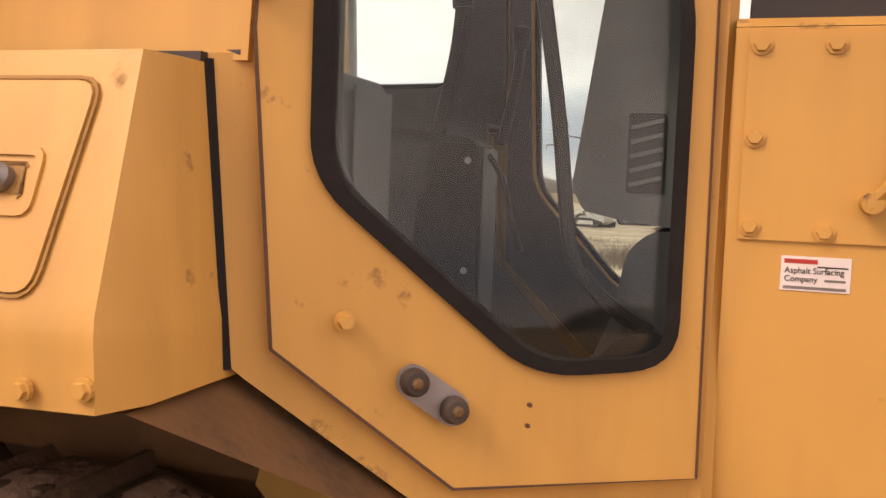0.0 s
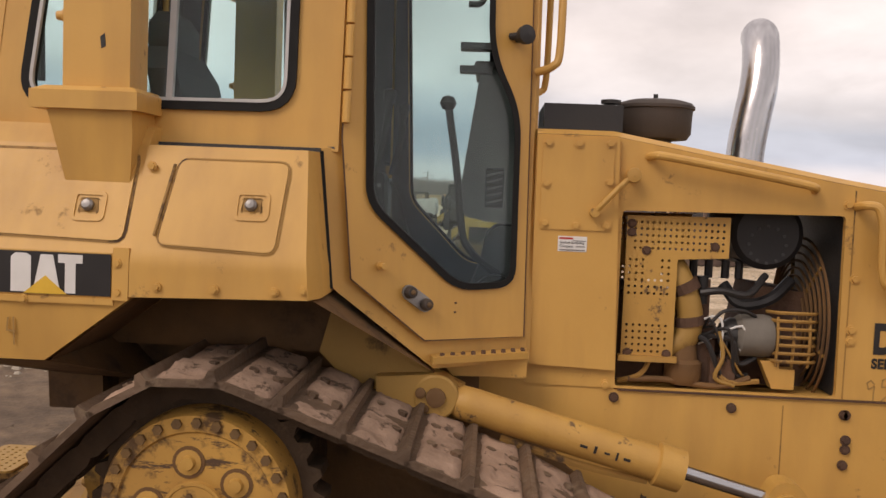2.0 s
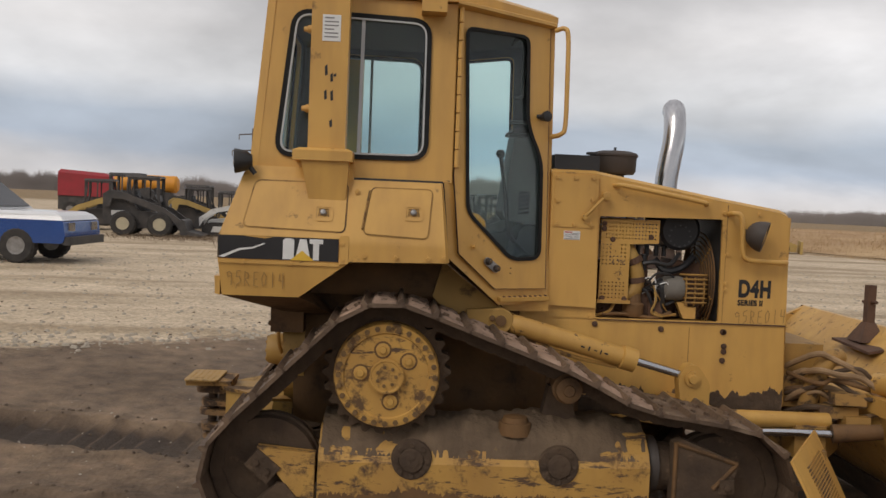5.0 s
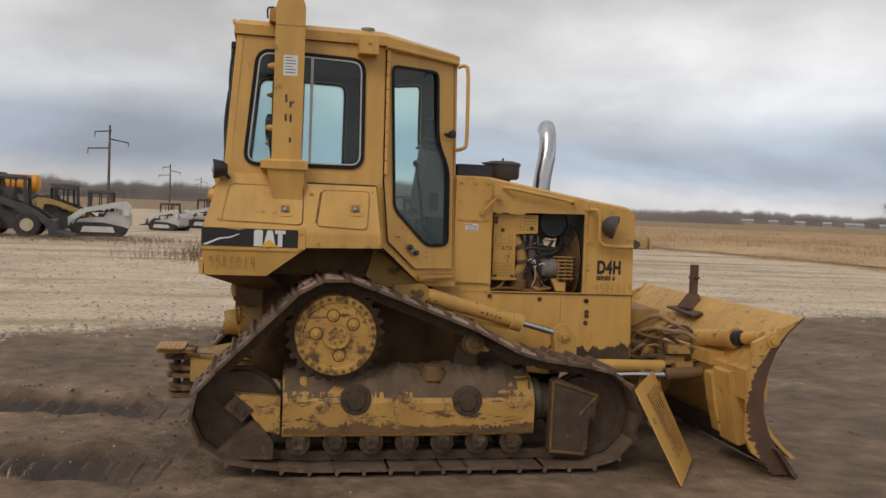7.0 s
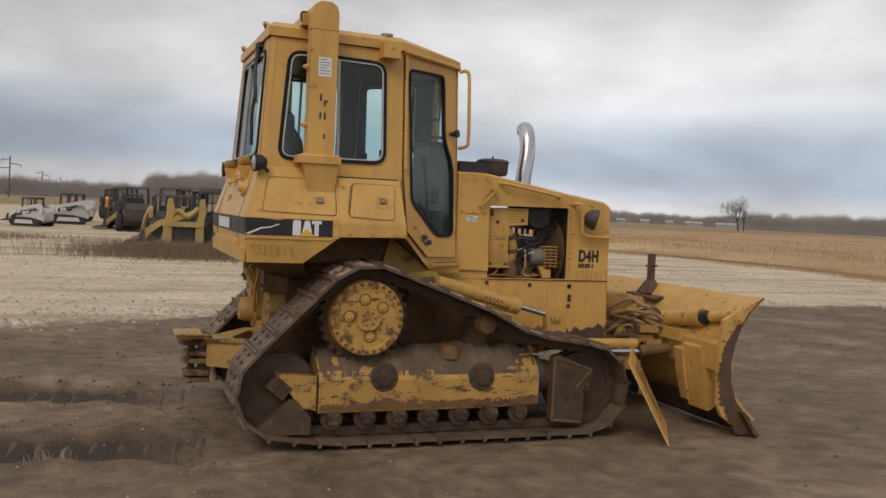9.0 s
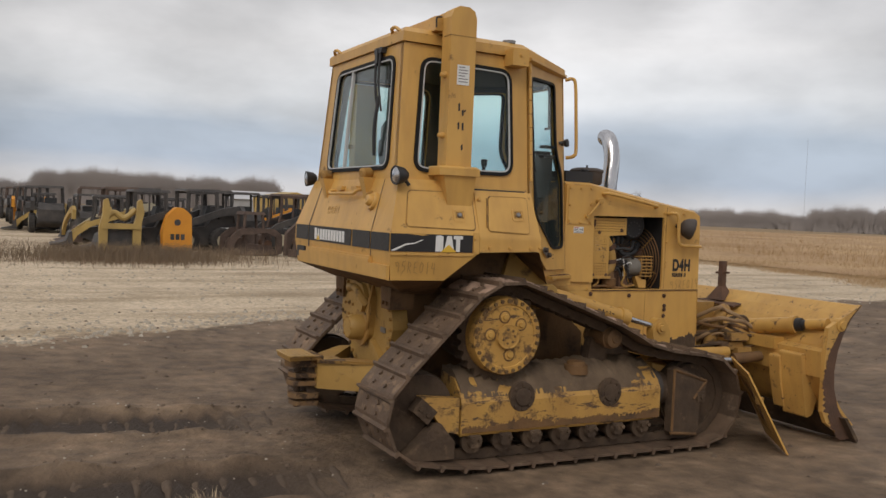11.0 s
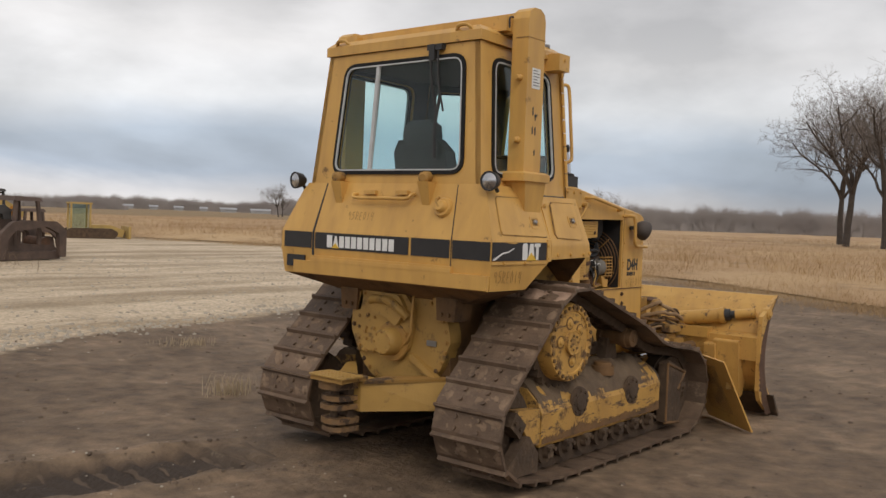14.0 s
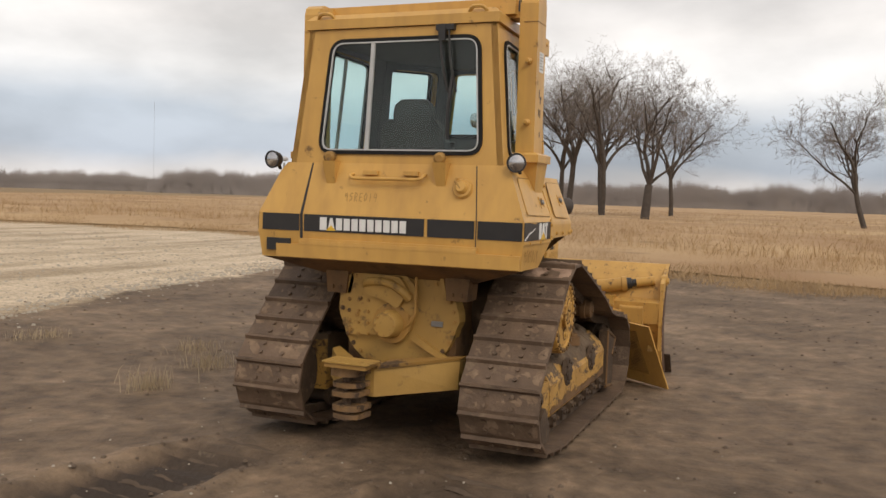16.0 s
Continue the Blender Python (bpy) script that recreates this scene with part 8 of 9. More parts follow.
def weed_patch(name, cx, cy, sx, sy, count, h, material, label):
    r = random.Random(int(cx * 10 + cy * 100))
    roots = []
    for i in range(count):
        x, y = r.gauss(cx, sx), r.gauss(cy, sy)
        roots.append((x, y, ground_z(x, y), r.uniform(0.3, 1.0) * h, r.uniform(0.003, 0.007) * (1 + max(cy - 5, 0) * 0.06), r.uniform(0.1, 0.8)))
    return blades(name, roots, material, label, "weeds")


weed_patch("weeds", 0.55, 19.2, 1.55, 1.1, 8000, 0.5, WEED, "low dead brown weeds round the parked loaders")
weed_patch("weeds", -6.5, 27.0, 2.2, 1.2, 2600, 0.2, WEED, "low dead weeds before the white loader")
weed_patch("dry_tuft", -0.05, 2.5, 0.10, 0.08, 170, 0.2, TUFT, "small dry grass tuft on the mud")
weed_patch("dry_tuft", 0.95, 2.65, 0.12, 0.10, 170, 0.18, TUFT, "small dry grass tuft on the mud")
weed_patch("dry_tuft", 1.3, 5.1, 0.16, 0.14, 160, 0.12, TUFT, "small dry grass tuft on the mud")
weed_patch("dry_tuft", 1.6, 3.3, 0.16, 0.12, 150, 0.14, TUFT, "small dry grass tuft on the mud")
weed_patch("dry_tuft", -1.9, -0.95, 0.06, 0.06, 50, 0.08, TUFT, "small dry grass tuft on the mud")

# ---- bare trees ----
BARK = shader("grey_bark", ((0.10, 0.082, 0.068), (0.065, 0.053, 0.045)), 3, 0.95, bump=0.6, fine=12)
TWIG = shader("bare_twigs", ((0.23, 0.195, 0.17), (0.17, 0.145, 0.128)), 2, 0.95, bump=0.0)


def limb_mesh(name, segs, sides, material):
    """Tapered sticks: (start, end, radius at start, radius at end)."""
    V, F = [], []
    for a, b, r0, r1 in segs:
        d = (b - a).normalized()
        u = d.orthogonal().normalized()
        w = d.cross(u)
        k = len(V)
        for p, r in ((a, r0), (b, r1)):
            for i in range(sides):
                t = 2 * math.pi * i / sides
                V.append(p + (u * math.cos(t) + w * math.sin(t)) * r)
        for i in range(sides):
            j = (i + 1) % sides
            F.append((k + i, k + j, k + sides + j, k + sides + i))
    me = bpy.data.meshes.new(name)
    me.from_pydata([tuple(v) for v in V], [], F)
    for p in me.polygons:
        p.use_smooth = True
    me.materials.append(material)
    return me


def grow_tree(seed, height, spread, lean=0.0, fork=0.28, trunks=1):
    """Skeleton of a bare tree: gnarled leaders out of a short trunk, side branches all along them, fine twigs at the ends."""
    r = random.Random(seed)
    thick, thin = [], []

    def branch(p, d, length, rad, level):
        n = (4, 9, 7, 5, 4, 2)[level]
        turn = r.uniform(0, 6.28)
        r_end = rad * (0.78 if level == 0 else 0.25)
        for i in range(n):
            wob = (0.05, 0.17, 0.2, 0.22, 0.24, 0.2)[level]
            d = (d + Vector((r.gauss(0, wob), r.gauss(0, wob), r.gauss(0.05 if level < 3 else -0.01, wob * 0.6)))).normalized()
            q = p + d * (length / n)
            ra, rb = rad + (r_end - rad) * i / n, rad + (r_end - rad) * (i + 1) / n
            (thick if ra > 0.035 else thin).append((p, q, ra, rb))
            p = q
            if 0 < level < 5 and i >= (2 if level == 1 else 1) and (level < 4 or r.random() < 0.38):
                for _ in range(1 if r.random() < 0.7 else 2):
                    turn += 2.4 + r.gauss(0, 0.5)
                    u = d.orthogonal().normalized()
                    side = u * math.cos(turn) + d.cross(u) * math.sin(turn)
                    ang = r.uniform(0.55, 1.05)
                    nd = (d * math.cos(ang) + side * math.sin(ang) + Vector((0, 0, 0.12))).normalized()
                    branch(p, nd, length * r.uniform(0.46, 0.74) * (1 - 0.45 * i / n), max(rb * 0.55, 0.010), level + 1)
        return p, d

    for t in range(trunks):
        a = r.uniform(0, 6.28) + t * 2.2
        out = Vector((math.cos(a), math.sin(a), 0))
        p, d = branch(out * (0.55 * t), (Vector((lean, 0, 1)) + out * (0.16 * t)).normalized(), height * fork, height * (0.034 if spread > 0.9 else 0.022), 0)
        for k in range(5):
            b_ = 2 * math.pi * k / 5 + r.uniform(-0.4, 0.4)
            tilt = spread * (0.12, 0.75, 0.55, 0.9, 0.4)[k]
            nd = (d + Vector((math.cos(b_), math.sin(b_), 0)) * tilt).normalized()
            branch(p, nd, height * (1 - fork) * r.uniform(0.72, 0.95) * (1.05 if k == 0 else 0.92), height * (0.017, 0.013, 0.014, 0.011, 0.013)[k] / (1 + 0.4 * t), 1)
    return thick, thin


def make_tree(seed, height, spread, lean, fork, trunks, label):
    thick, thin = grow_tree(seed, height, spread, lean, fork, trunks)
    top = max(b.z for a, b, _, _ in thick + thin)
    k = height / top
    sc = lambda segs: [(a * k, b * k, r0 * k, r1 * k) for a, b, r0, r1 in segs]
    tree = tagged(new("bare_tree"), label, "tree", "bare trees by the field")
    t = new("trunk", limb_mesh("trunk", sc(thick), 6, BARK))
    t.parent = tree
    c = new("crown", limb_mesh("crown", [(a, b, max(r0 * 0.85, 0.008), max(r1 * 0.85, 0.006)) for a, b, r0, r1 in sc(thin)], 3, TWIG))
    c.parent = tree
    return tree


T1 = make_tree(5, 13.8, 1.05, 0.0, 0.27, 1, "large bare spreading tree with a thick dark trunk")
T1.matrix_basis = pose(66.5, 9.9, 0, 0, 0, 40)
T2 = make_tree(12, 17.6, 0.5, 0.08, 0.34, 1, "tall bare tree with slanting trunks among the reeds")
T2.matrix_basis = pose(80.0, 19.6, 0, 0, 0, 0)
T3 = make_tree(23, 10.6, 0.75, -0.32, 0.3, 1, "leaning bare tree with a one-sided crown")
T3.matrix_basis = pose(60.9, -5.9, 0, 0, 0, -90)
copy_thing(T2, pose(84.0, 17.2, 0, 0, 0, 130))
copy_thing(T2, pose(74.0, 15.0, 0, 0, 0, 250) @ Matrix.Scale(0.86, 4))
copy_thing(T2, pose(86.0, 10.6, 0, 0, 0, 200) @ Matrix.Scale(0.8, 4))
copy_thing(T2, pose(92.0, 23.5, 0, 0, 0, 75))
copy_thing(T3, pose(99.0, 56.0, 0, 0, 0, 90) @ Matrix.Scale(0.62, 4))
copy_thing(T3, pose(150.0, 182.0, 0, 0, 0, 20) @ Matrix.Scale(0.9, 4))
copy_thing(T1, pose(158.0, 190.0, 0, 0, 0, 20) @ Matrix.Scale(0.5, 4))


# ---- far woods: many bare stems and twig fans ----
def woods(name, az0, az1, dist, height, count, label, seed, depth=30):
    r = random.Random(seed)
    V, F = [], []
    for i in range(count):
        az = radians(r.uniform(az0, az1))
        d = dist + r.uniform(0, depth)
        lump = 0.82 + 0.22 * noise.noise(Vector((az * 22, seed, 0))) + 0.22 * noise.noise(Vector((az * 90, seed, 3)))
        h = height * max(0.3, lump) * r.uniform(0.88, 1.0)
        c = Vector((d * math.cos(az), d * math.sin(az), 0))
        side = Vector((-math.sin(az), math.cos(az), 0))
        for k in range(38):
            # a twig: a thin sliver rising out of the crown's middle into a dome
            a = r.uniform(-1.3, 1.3)
            q = r.uniform(0.35, 1.0)
            z0 = h * r.uniform(0.0, 0.55) * q
            tip = side * math.sin(a) * h * 0.42 * q + Vector((0, 0, max(z0 + 0.06 * h, h * q * (0.45 + 0.55 * math.cos(a)))))
            root = side * (math.sin(a) * h * 0.14 * q) + Vector((0, 0, z0))
            w = h * r.uniform(0.004, 0.011)
            b = len(V)
            V += [tuple(c + root - side * w), tuple(c + root + side * w), tuple(c + tip)]
            F.append((b, b + 1, b + 2))
        for k in range(14):
            # brush at the foot
            b = len(V)
            o = side * r.uniform(-0.7, 0.7) * h
            w = h * r.uniform(0.02, 0.05)
            V += [tuple(c + o - side * w), tuple(c + o + side * w), tuple(c + o + side * r.uniform(-0.12, 0.12) * h + Vector((0, 0, h * r.uniform(0.15, 0.42))))]
            F.append((b, b + 1, b + 2))
    me = bpy.data.meshes.new(name)
    me.from_pydata(V, [], F)
    me.materials.append(WOODS)
    return tagged(new(name, me), label, "woods", kind="stuff")


# aerial haze is mixed into this colour, so it is paler than near bark
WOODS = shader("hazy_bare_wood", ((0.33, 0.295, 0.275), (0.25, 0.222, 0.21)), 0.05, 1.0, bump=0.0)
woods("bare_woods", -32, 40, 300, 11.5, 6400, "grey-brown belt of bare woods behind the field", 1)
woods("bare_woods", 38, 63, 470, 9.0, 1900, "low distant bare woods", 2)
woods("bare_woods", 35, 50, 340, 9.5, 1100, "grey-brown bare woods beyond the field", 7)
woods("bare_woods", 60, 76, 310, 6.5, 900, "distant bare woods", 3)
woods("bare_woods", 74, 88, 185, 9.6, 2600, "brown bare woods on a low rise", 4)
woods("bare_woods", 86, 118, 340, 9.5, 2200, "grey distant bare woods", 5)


# ---- sheds and houses far off ----
ROOFWHITE = shader("white_sheet_roof", ((0.55, 0.55, 0.55), (0.45, 0.45, 0.46)), 0.3, 0.6, bump=0.0)
SIDING = shader("pale_siding", ((0.38, 0.38, 0.38), (0.30, 0.30, 0.30)), 0.4, 0.8, bump=0.0)
DARKPANE = shader("dark_pane", ((0.03, 0.035, 0.04), (0.05, 0.05, 0.055)), 2, 0.2, bump=0.0)


FARROOF = shader("grey_far_roof", ((0.36, 0.36, 0.37), (0.28, 0.28, 0.29)), 0.3, 0.7, bump=0.0)


def shed(x, y, rz, l, w, h, label, roof=None):
    base = tagged(new("shed"), label, "shed", "distant buildings")
    bm = BM()
    box(bm, -l / 2, l / 2, -w / 2, w / 2, 0, h)
    part("wall", bm, SIDING, base)
    bm = BM()
    prism(bm, [(-w / 2 - 0.3, h), (w / 2 + 0.3, h), (0, h + w * 0.22)], "x", -l / 2 - 0.3, l / 2 + 0.3)
    part("roof", bm, roof or ROOFWHITE, base, "pale sheet-metal roof")
    for i in range(0 if roof else max(int(l / 6), 1)):
        bm = BM()
        xx = -l / 2 + (i + 0.5) * l / max(int(l / 6), 1)
        box(bm, xx - 0.6, xx + 0.6, -w / 2 - 0.04, w / 2 + 0.04, 0.9, 1.9)
        part("window", bm, DARKPANE, base)
    base.matrix_basis = pose(x, y, 0, 0, 0, rz)
    return base


shed(34, 112, 160, 15, 5, 2.1, "long grey shed with a white roof behind the loaders")
for az, d, l in ((61.5, 400, 14), (58, 430, 9), (53.5, 420, 18), (51.5, 410, 22), (49.8, 425, 12), (72, 380, 10), (55, 445, 8), (56.5, 435, 10), (59.5, 440, 12)):
    shed(d * math.cos(radians(az)), d * math.sin(radians(az)), az + 95, l * 0.4, 4, 1.3, "small grey house far across the fields", FARROOF)

# ---- utility poles, mast, water tower ----
WOODPOLE = shader("weathered_pole", ((0.16, 0.125, 0.10), (0.11, 0.088, 0.072)), 2, 0.95, bump=0.2)


def utility_pole(x, y, h, rz):
    base = tagged(new("utility_pole"), "weathered wooden utility pole with slanted cross arms", "utility pole", "utility poles")
    bm = BM()
    cyl(bm, (0, 0, 0), (0, 0, h), 0.2, 0.13, seg=10)
    part("pole", bm, WOODPOLE, base)
    for z, a, b in ((h * 0.93, -2.0, 0.2), (h * 0.83, 0.0, 2.6), (h * 0.72, -2.9, 0.1)):
        bm = BM()
        cyl(bm, (0, a, z - 0.25 * (1 if a < -0.1 else 0)), (0, b, z - (0.0 if a < -0.1 else 0.35)), 0.09, seg=8)
        arm = part("cross_arm", bm, WOODPOLE, base)
        bm = BM()
        e = a if a < -0.1 else b
        cyl(bm, (0, e, z - 0.3), (0, e, z - 0.95), 0.08, seg=8)
        part("insulator", bm, STEEL, arm)
    base.matrix_basis = pose(x, y, 0, 0, 0, rz)


utility_pole(-21.2, 122, 10.9, -60)
utility_pole(-23.5, 226, 9.6, -60)
utility_pole(-24.0, 345, 9.2, -60)
utility_pole(-24.4, 480, 9.2, -60)
bm = BM()
for i in range(18):
    cyl(bm, (0, 0, i * 2.2), (0, 0, i * 2.2 + 2.2), 0.035, seg=6)
mast = tagged(new("radio_mast"), "thin grey radio mast far off", "mast")
part("pole", bm, STEEL, mast)
mast.matrix_basis = pose(-3 + 420 * math.cos(radians(40.9)), -5.8 + 420 * math.sin(radians(40.9)), 0)
tower = tagged(new("water_tower"), "pale water tower far off behind the woods", "water tower")
bm = BM()
lathe(bm, (0, 0, 14.2), (0, 0, 1), [(0, 0.5), (0.4, 3.2), (1.2, 3.6), (1.9, 2.4), (2.1, 0.01)], 20)
part("tank", bm, ROOFWHITE, tower, smooth=True)
bm = BM()
cyl(bm, (0, 0, 0), (0, 0, 13.5), 0.9, seg=12)
part("stem", bm, SIDING, tower)
tower.matrix_basis = pose(-4 + 430 * math.cos(radians(32.9)), -5 + 430 * math.sin(radians(32.9)), 0) @ Matrix.Diagonal((0.55, 0.55, 1.12, 1))

# ---- parked machines ----
TYRE = shader("dusty_tyre", ((0.032, 0.030, 0.029), (0.055, 0.05, 0.046)), 6, 0.9, bump=0.3)
ORANGE_Y = shader("orange_yellow_paint", ((0.70, 0.30, 0.03), (0.62, 0.25, 0.03)), 2, 0.5, bump=0.05)
PALE_Y = shader("pale_yellow_paint", ((0.50, 0.34, 0.11), (0.36, 0.245, 0.085)), 2, 0.55, bump=0.1)
OFFWHITE = shader("dirty_white_paint", ((0.66, 0.65, 0.62), (0.5, 0.49, 0.46)), 2, 0.55, bump=0.1, dirt=(0.25, 0.21, 0.17), dirt_at=0.62)
CHAR = shader("burnt_brown_steel", ((0.13, 0.088, 0.068), (0.075, 0.054, 0.045)), 3, 0.85, bump=0.4)
DARKSTEEL = shader("dark_machine_paint", ((0.04, 0.038, 0.038), (0.085, 0.075, 0.068)), 3, 0.6, bump=0.1)
GREYMETAL = shader("weathered_grey_paint", ((0.20, 0.19, 0.18), (0.13, 0.12, 0.11)), 3, 0.6, bump=0.1, dirt=(0.16, 0.10, 0.06), dirt_at=0.56)
RIM = shader("cream_rim", ((0.50, 0.44, 0.30), (0.36, 0.32, 0.24)), 3, 0.6, bump=0.1)


def wheel(parent, x, y, r, w, side, rim):
    bm = BM()
    lathe(bm, (x, y - w / 2, r), (0, 1, 0), [(0, r * 0.5), (0, r * 0.9), (w * 0.15, r), (w * 0.85, r), (w, r * 0.9), (w, r * 0.5)], 40)
    # lugs: every other rim segment stands proud
    for v in bm.verts:
        q = Vector((v.co.x - x, v.co.z - r))
        if q.length > r * 0.97 and round(math.atan2(q.y, q.x) / (2 * math.pi) * 40) % 2:
            v.co.x, v.co.z = x + q.x * 1.05, r + q.y * 1.05
    wh = part("wheel", bm, TYRE, parent, "black lugged tyre")
    bm = BM()
    lathe(bm, (x, y - w * 0.53, r), (0, 1, 0), [(w * 0.02, 0.001), (w * 0.02, r * 0.2), (w * 0.025, r * 0.4), (0, r * 0.52), (w * 1.06, r * 0.52), (w * 1.035, r * 0.4), (w * 1.04, r * 0.2), (w * 1.04, 0.001)], 18)
    part("rim", bm, rim, wh)


def loader(body, arm, frame, label, wheels=True, tracks=False, mark=None, raised=0.0, cab_glass=False):
    """A skid-steer loader, nose towards +x, about 2 m high."""
    base = tagged(new("skid_steer_loader"), label, "loader", "parked loaders")
    bm = BM()
    prism(bm, [(-1.25, 0.42), (-1.3, 0.75), (-1.22, 1.05), (-0.35, 1.1), (-0.2, 0.85), (0.85, 0.72), (0.95, 0.4), (0.6, 0.25), (-0.9, 0.25)], "y", -0.55, 0.55)
    part("body", bm, body, base, bevel=0.03)
    bm = BM()
    prism(bm, [(-1.32, 0.5), (-1.34, 1.0), (-1.22, 1.22), (-0.62, 1.28), (-0.6, 0.9)], "y", -0.5, 0.5)
    part("engine_cover", bm, body, base, bevel=0.05)
    for x0, x1, y in ((-0.45, -0.55, -0.5), (-0.45, -0.55, 0.5), (0.55, 0.42, -0.48), (0.55, 0.42, 0.48)):
        bm = BM()
        tube(bm, [(x0, y, 0.8), (x1, y, 1.4), (x1 * 0.96, y * 0.94, 1.95)], 0.045, 6)
        part("cab_post", bm, frame, base)
    bm = BM()
    loft(bm, [[(-0.66, -0.53, 1.93), (0.52, -0.5, 1.93), (0.52, 0.5, 1.93), (-0.66, 0.53, 1.93)], [(-0.62, -0.48, 2.02), (0.46, -0.45, 2.0), (0.46, 0.45, 2.0), (-0.62, 0.48, 2.02)]])
    part("roof", bm, frame, base, bevel=0.02)
    for y in (-0.49, 0.49):
        bm = BM()
        sheet(bm, [(x, y, z) for x, z in rect(-0.5, 0.48, 1.05, 1.92)], [[(x, y, z) for x, z in rounded(rect(-0.45 + 0.47 * i, -0.03 + 0.47 * i, 1.12, 1.86), 0.06, 2)] for i in range(2)], (0, 0.02, 0))
        part("side_screen", bm, frame, base)
    bm = BM()
    prism(bm, [(-0.35, 0.85), (0.05, 0.85), (0.05, 1.0), (-0.2, 1.0), (-0.3, 1.5), (-0.4, 1.5)], "y", -0.25, 0.25)
    part("seat", bm, SEATCLOTH, base, bevel=0.03)
    for y0, y1 in ((-0.80, -0.66), (0.66, 0.80)):
        bm = BM()
        prism(bm, [(-1.25, 0.95), (-1.28, 1.35 + raised * 0.2), (-1.05, 1.5 + raised * 0.3), (-0.6, 1.42 + raised * 0.35), (0.7, 0.95 + raised), (1.25, 0.55 + raised), (1.38, 0.2 + raised), (1.22, 0.16 + raised), (1.05, 0.45 + raised), (0.6, 0.78 + raised), (-0.65, 1.2 + raised * 0.3), (-0.98, 1.22), (-1.05, 0.95)], "y", y0, y1)
        part("lift_arm", bm, arm, base, bevel=0.015)
    bm = BM()
    prism(bm, [(1.2, 0.08 + raised), (1.95, 0.06 + raised), (2.0, 0.09 + raised), (1.45, 0.22 + raised), (1.35, 0.55 + raised), (1.25, 0.6 + raised)], "y", -0.85, 0.85)
    part("bucket", bm, frame, base, bevel=0.01)
    if wheels:
        for x in (-0.62, 0.55):
            for y in (-0.72, 0.72):
                wheel(base, x, y, 0.40, 0.28, 1, RIM)
    if tracks:
        for y in (-0.76, 0.76):
            bm = BM()
            prism(bm, rounded([(-1.05, 0.02), (0.95, 0.02), (1.15, 0.3), (0.85, 0.62), (-0.2, 0.62), (-1.2, 0.42)], 0.16, 4), "y", y - 0.18, y + 0.18)
            part("track", bm, TYRE, base, "black rubber track")
            bm = BM()
            prism(bm, [(-0.7, 0.2), (0.7, 0.2), (0.6, 0.45), (-0.6, 0.45)], "y", y - 0.2, y + 0.2)
            part("track_frame", bm, body, base)
    if mark:
        for y in (-0.56, 0.553):
            bm = BM()
            box(bm, -1.05, -0.65, y, y + 0.008, 0.66, 0.82)
            part("white_mark", bm, WHITE, base)
        bm = BM()
        box(bm, -1.31, -1.285, -0.2, 0.2, 0.68, 0.84)
        part("white_mark", bm, WHITE, base)
    return base


def hulk(label):
    """A burnt-out loader: bare cab hoop, arched arms and a stripped frame."""
    base = tagged(new("loader_hulk"), label, "loader wreck", "stripped loaders")
    for y in (-0.72, 0.72):
        bm = BM()
        prism(bm, rounded([(-1.3, 0.05), (-1.1, 0.05), (-1.0, 0.7), (-0.7, 1.0), (-0.3, 1.02), (0.5, 1.12), (1.0, 0.9), (1.05, 0.1), (1.3, 0.1), (1.3, 1.0), (0.9, 1.3), (-0.2, 1.32), (-0.8, 1.28), (-1.25, 0.9)], 0.08, 3), "y", y - 0.09, y + 0.09)
        part("arched_arm", bm, CHAR, base, "scorched brown arched arm", bevel=0.02)
    for x, xt in ((-0.5, -0.45), (0.45, 0.38)):
        for y in (-0.48, 0.48):
            bm = BM()
            tube(bm, [(x, y, 0.5), (x, y, 1.3), (xt, y * 0.95, 2.0)], 0.075, 8)
            part("cab_post", bm, CHAR, base)
    bm = BM()
    loft(bm, [[(-0.6, -0.55, 1.95), (0.55, -0.55, 1.95), (0.55, 0.55, 1.95), (-0.6, 0.55, 1.95)], [(-0.5, -0.48, 2.1), (0.45, -0.48, 2.08), (0.45, 0.48, 2.08), (-0.5, 0.48, 2.1)]])
    part("roof", bm, CHAR, base, bevel=0.03)
    bm = BM()
    prism(bm, [(-1.1, 0.3), (-1.0, 0.8), (-0.4, 0.85), (-0.3, 0.55), (0.9, 0.5), (1.0, 0.3)], "y", -0.5, 0.5)
    part("frame", bm, CHAR, base, bevel=0.02)
    bm = BM()
    cyl(bm, (0.7, -0.5, 0.55), (0.7, 0.3, 0.6), 0.2, seg=14)
    part("drum", bm, RUST, base, "rusty drum")
    bm = BM()
    box(bm, -1.2, 1.2, -0.62, 0.62, 0.03, 0.3)
    part("skid", bm, CHAR, base, bevel=0.02)
    return base


def put(ob, x, y, rz, k=1.0):
    ob.matrix_basis = pose(x, y, 0.0, 0, 0, rz) @ Matrix.Scale(k, 4)
    return ob


h1 = put(hulk("burnt brown stripped loader on the gravel"), 6.6, 21.0, 15, 0.84)
copy_thing(h1, pose(4.5, 22.0, 0, 0, 0, 5) @ Matrix.Scale(0.78, 4))
copy_thing(h1, pose(8.3, 24.0, 0, 0, 0, 185) @ Matrix.Scale(0.8, 4))
tower_loader = put(loader(DARKSTEEL, DARKSTEEL, DARKSTEEL, "black skid steer loader with one broad orange side tower", mark=True), 1.35, 22.4, 185, 0.95)
bm = BM()
prism(bm, rounded([(-1.2, 0.12), (-0.28, 0.18), (-0.27, 0.75), (-0.42, 1.25), (-0.68, 1.5), (-0.9, 1.48), (-1.16, 1.25)], 0.08, 4), "y", 0.81, 1.15)
pl = part("side_tower", bm, ORANGE_Y, tower_loader, "broad orange side tower with a round hole", bevel=0.02)
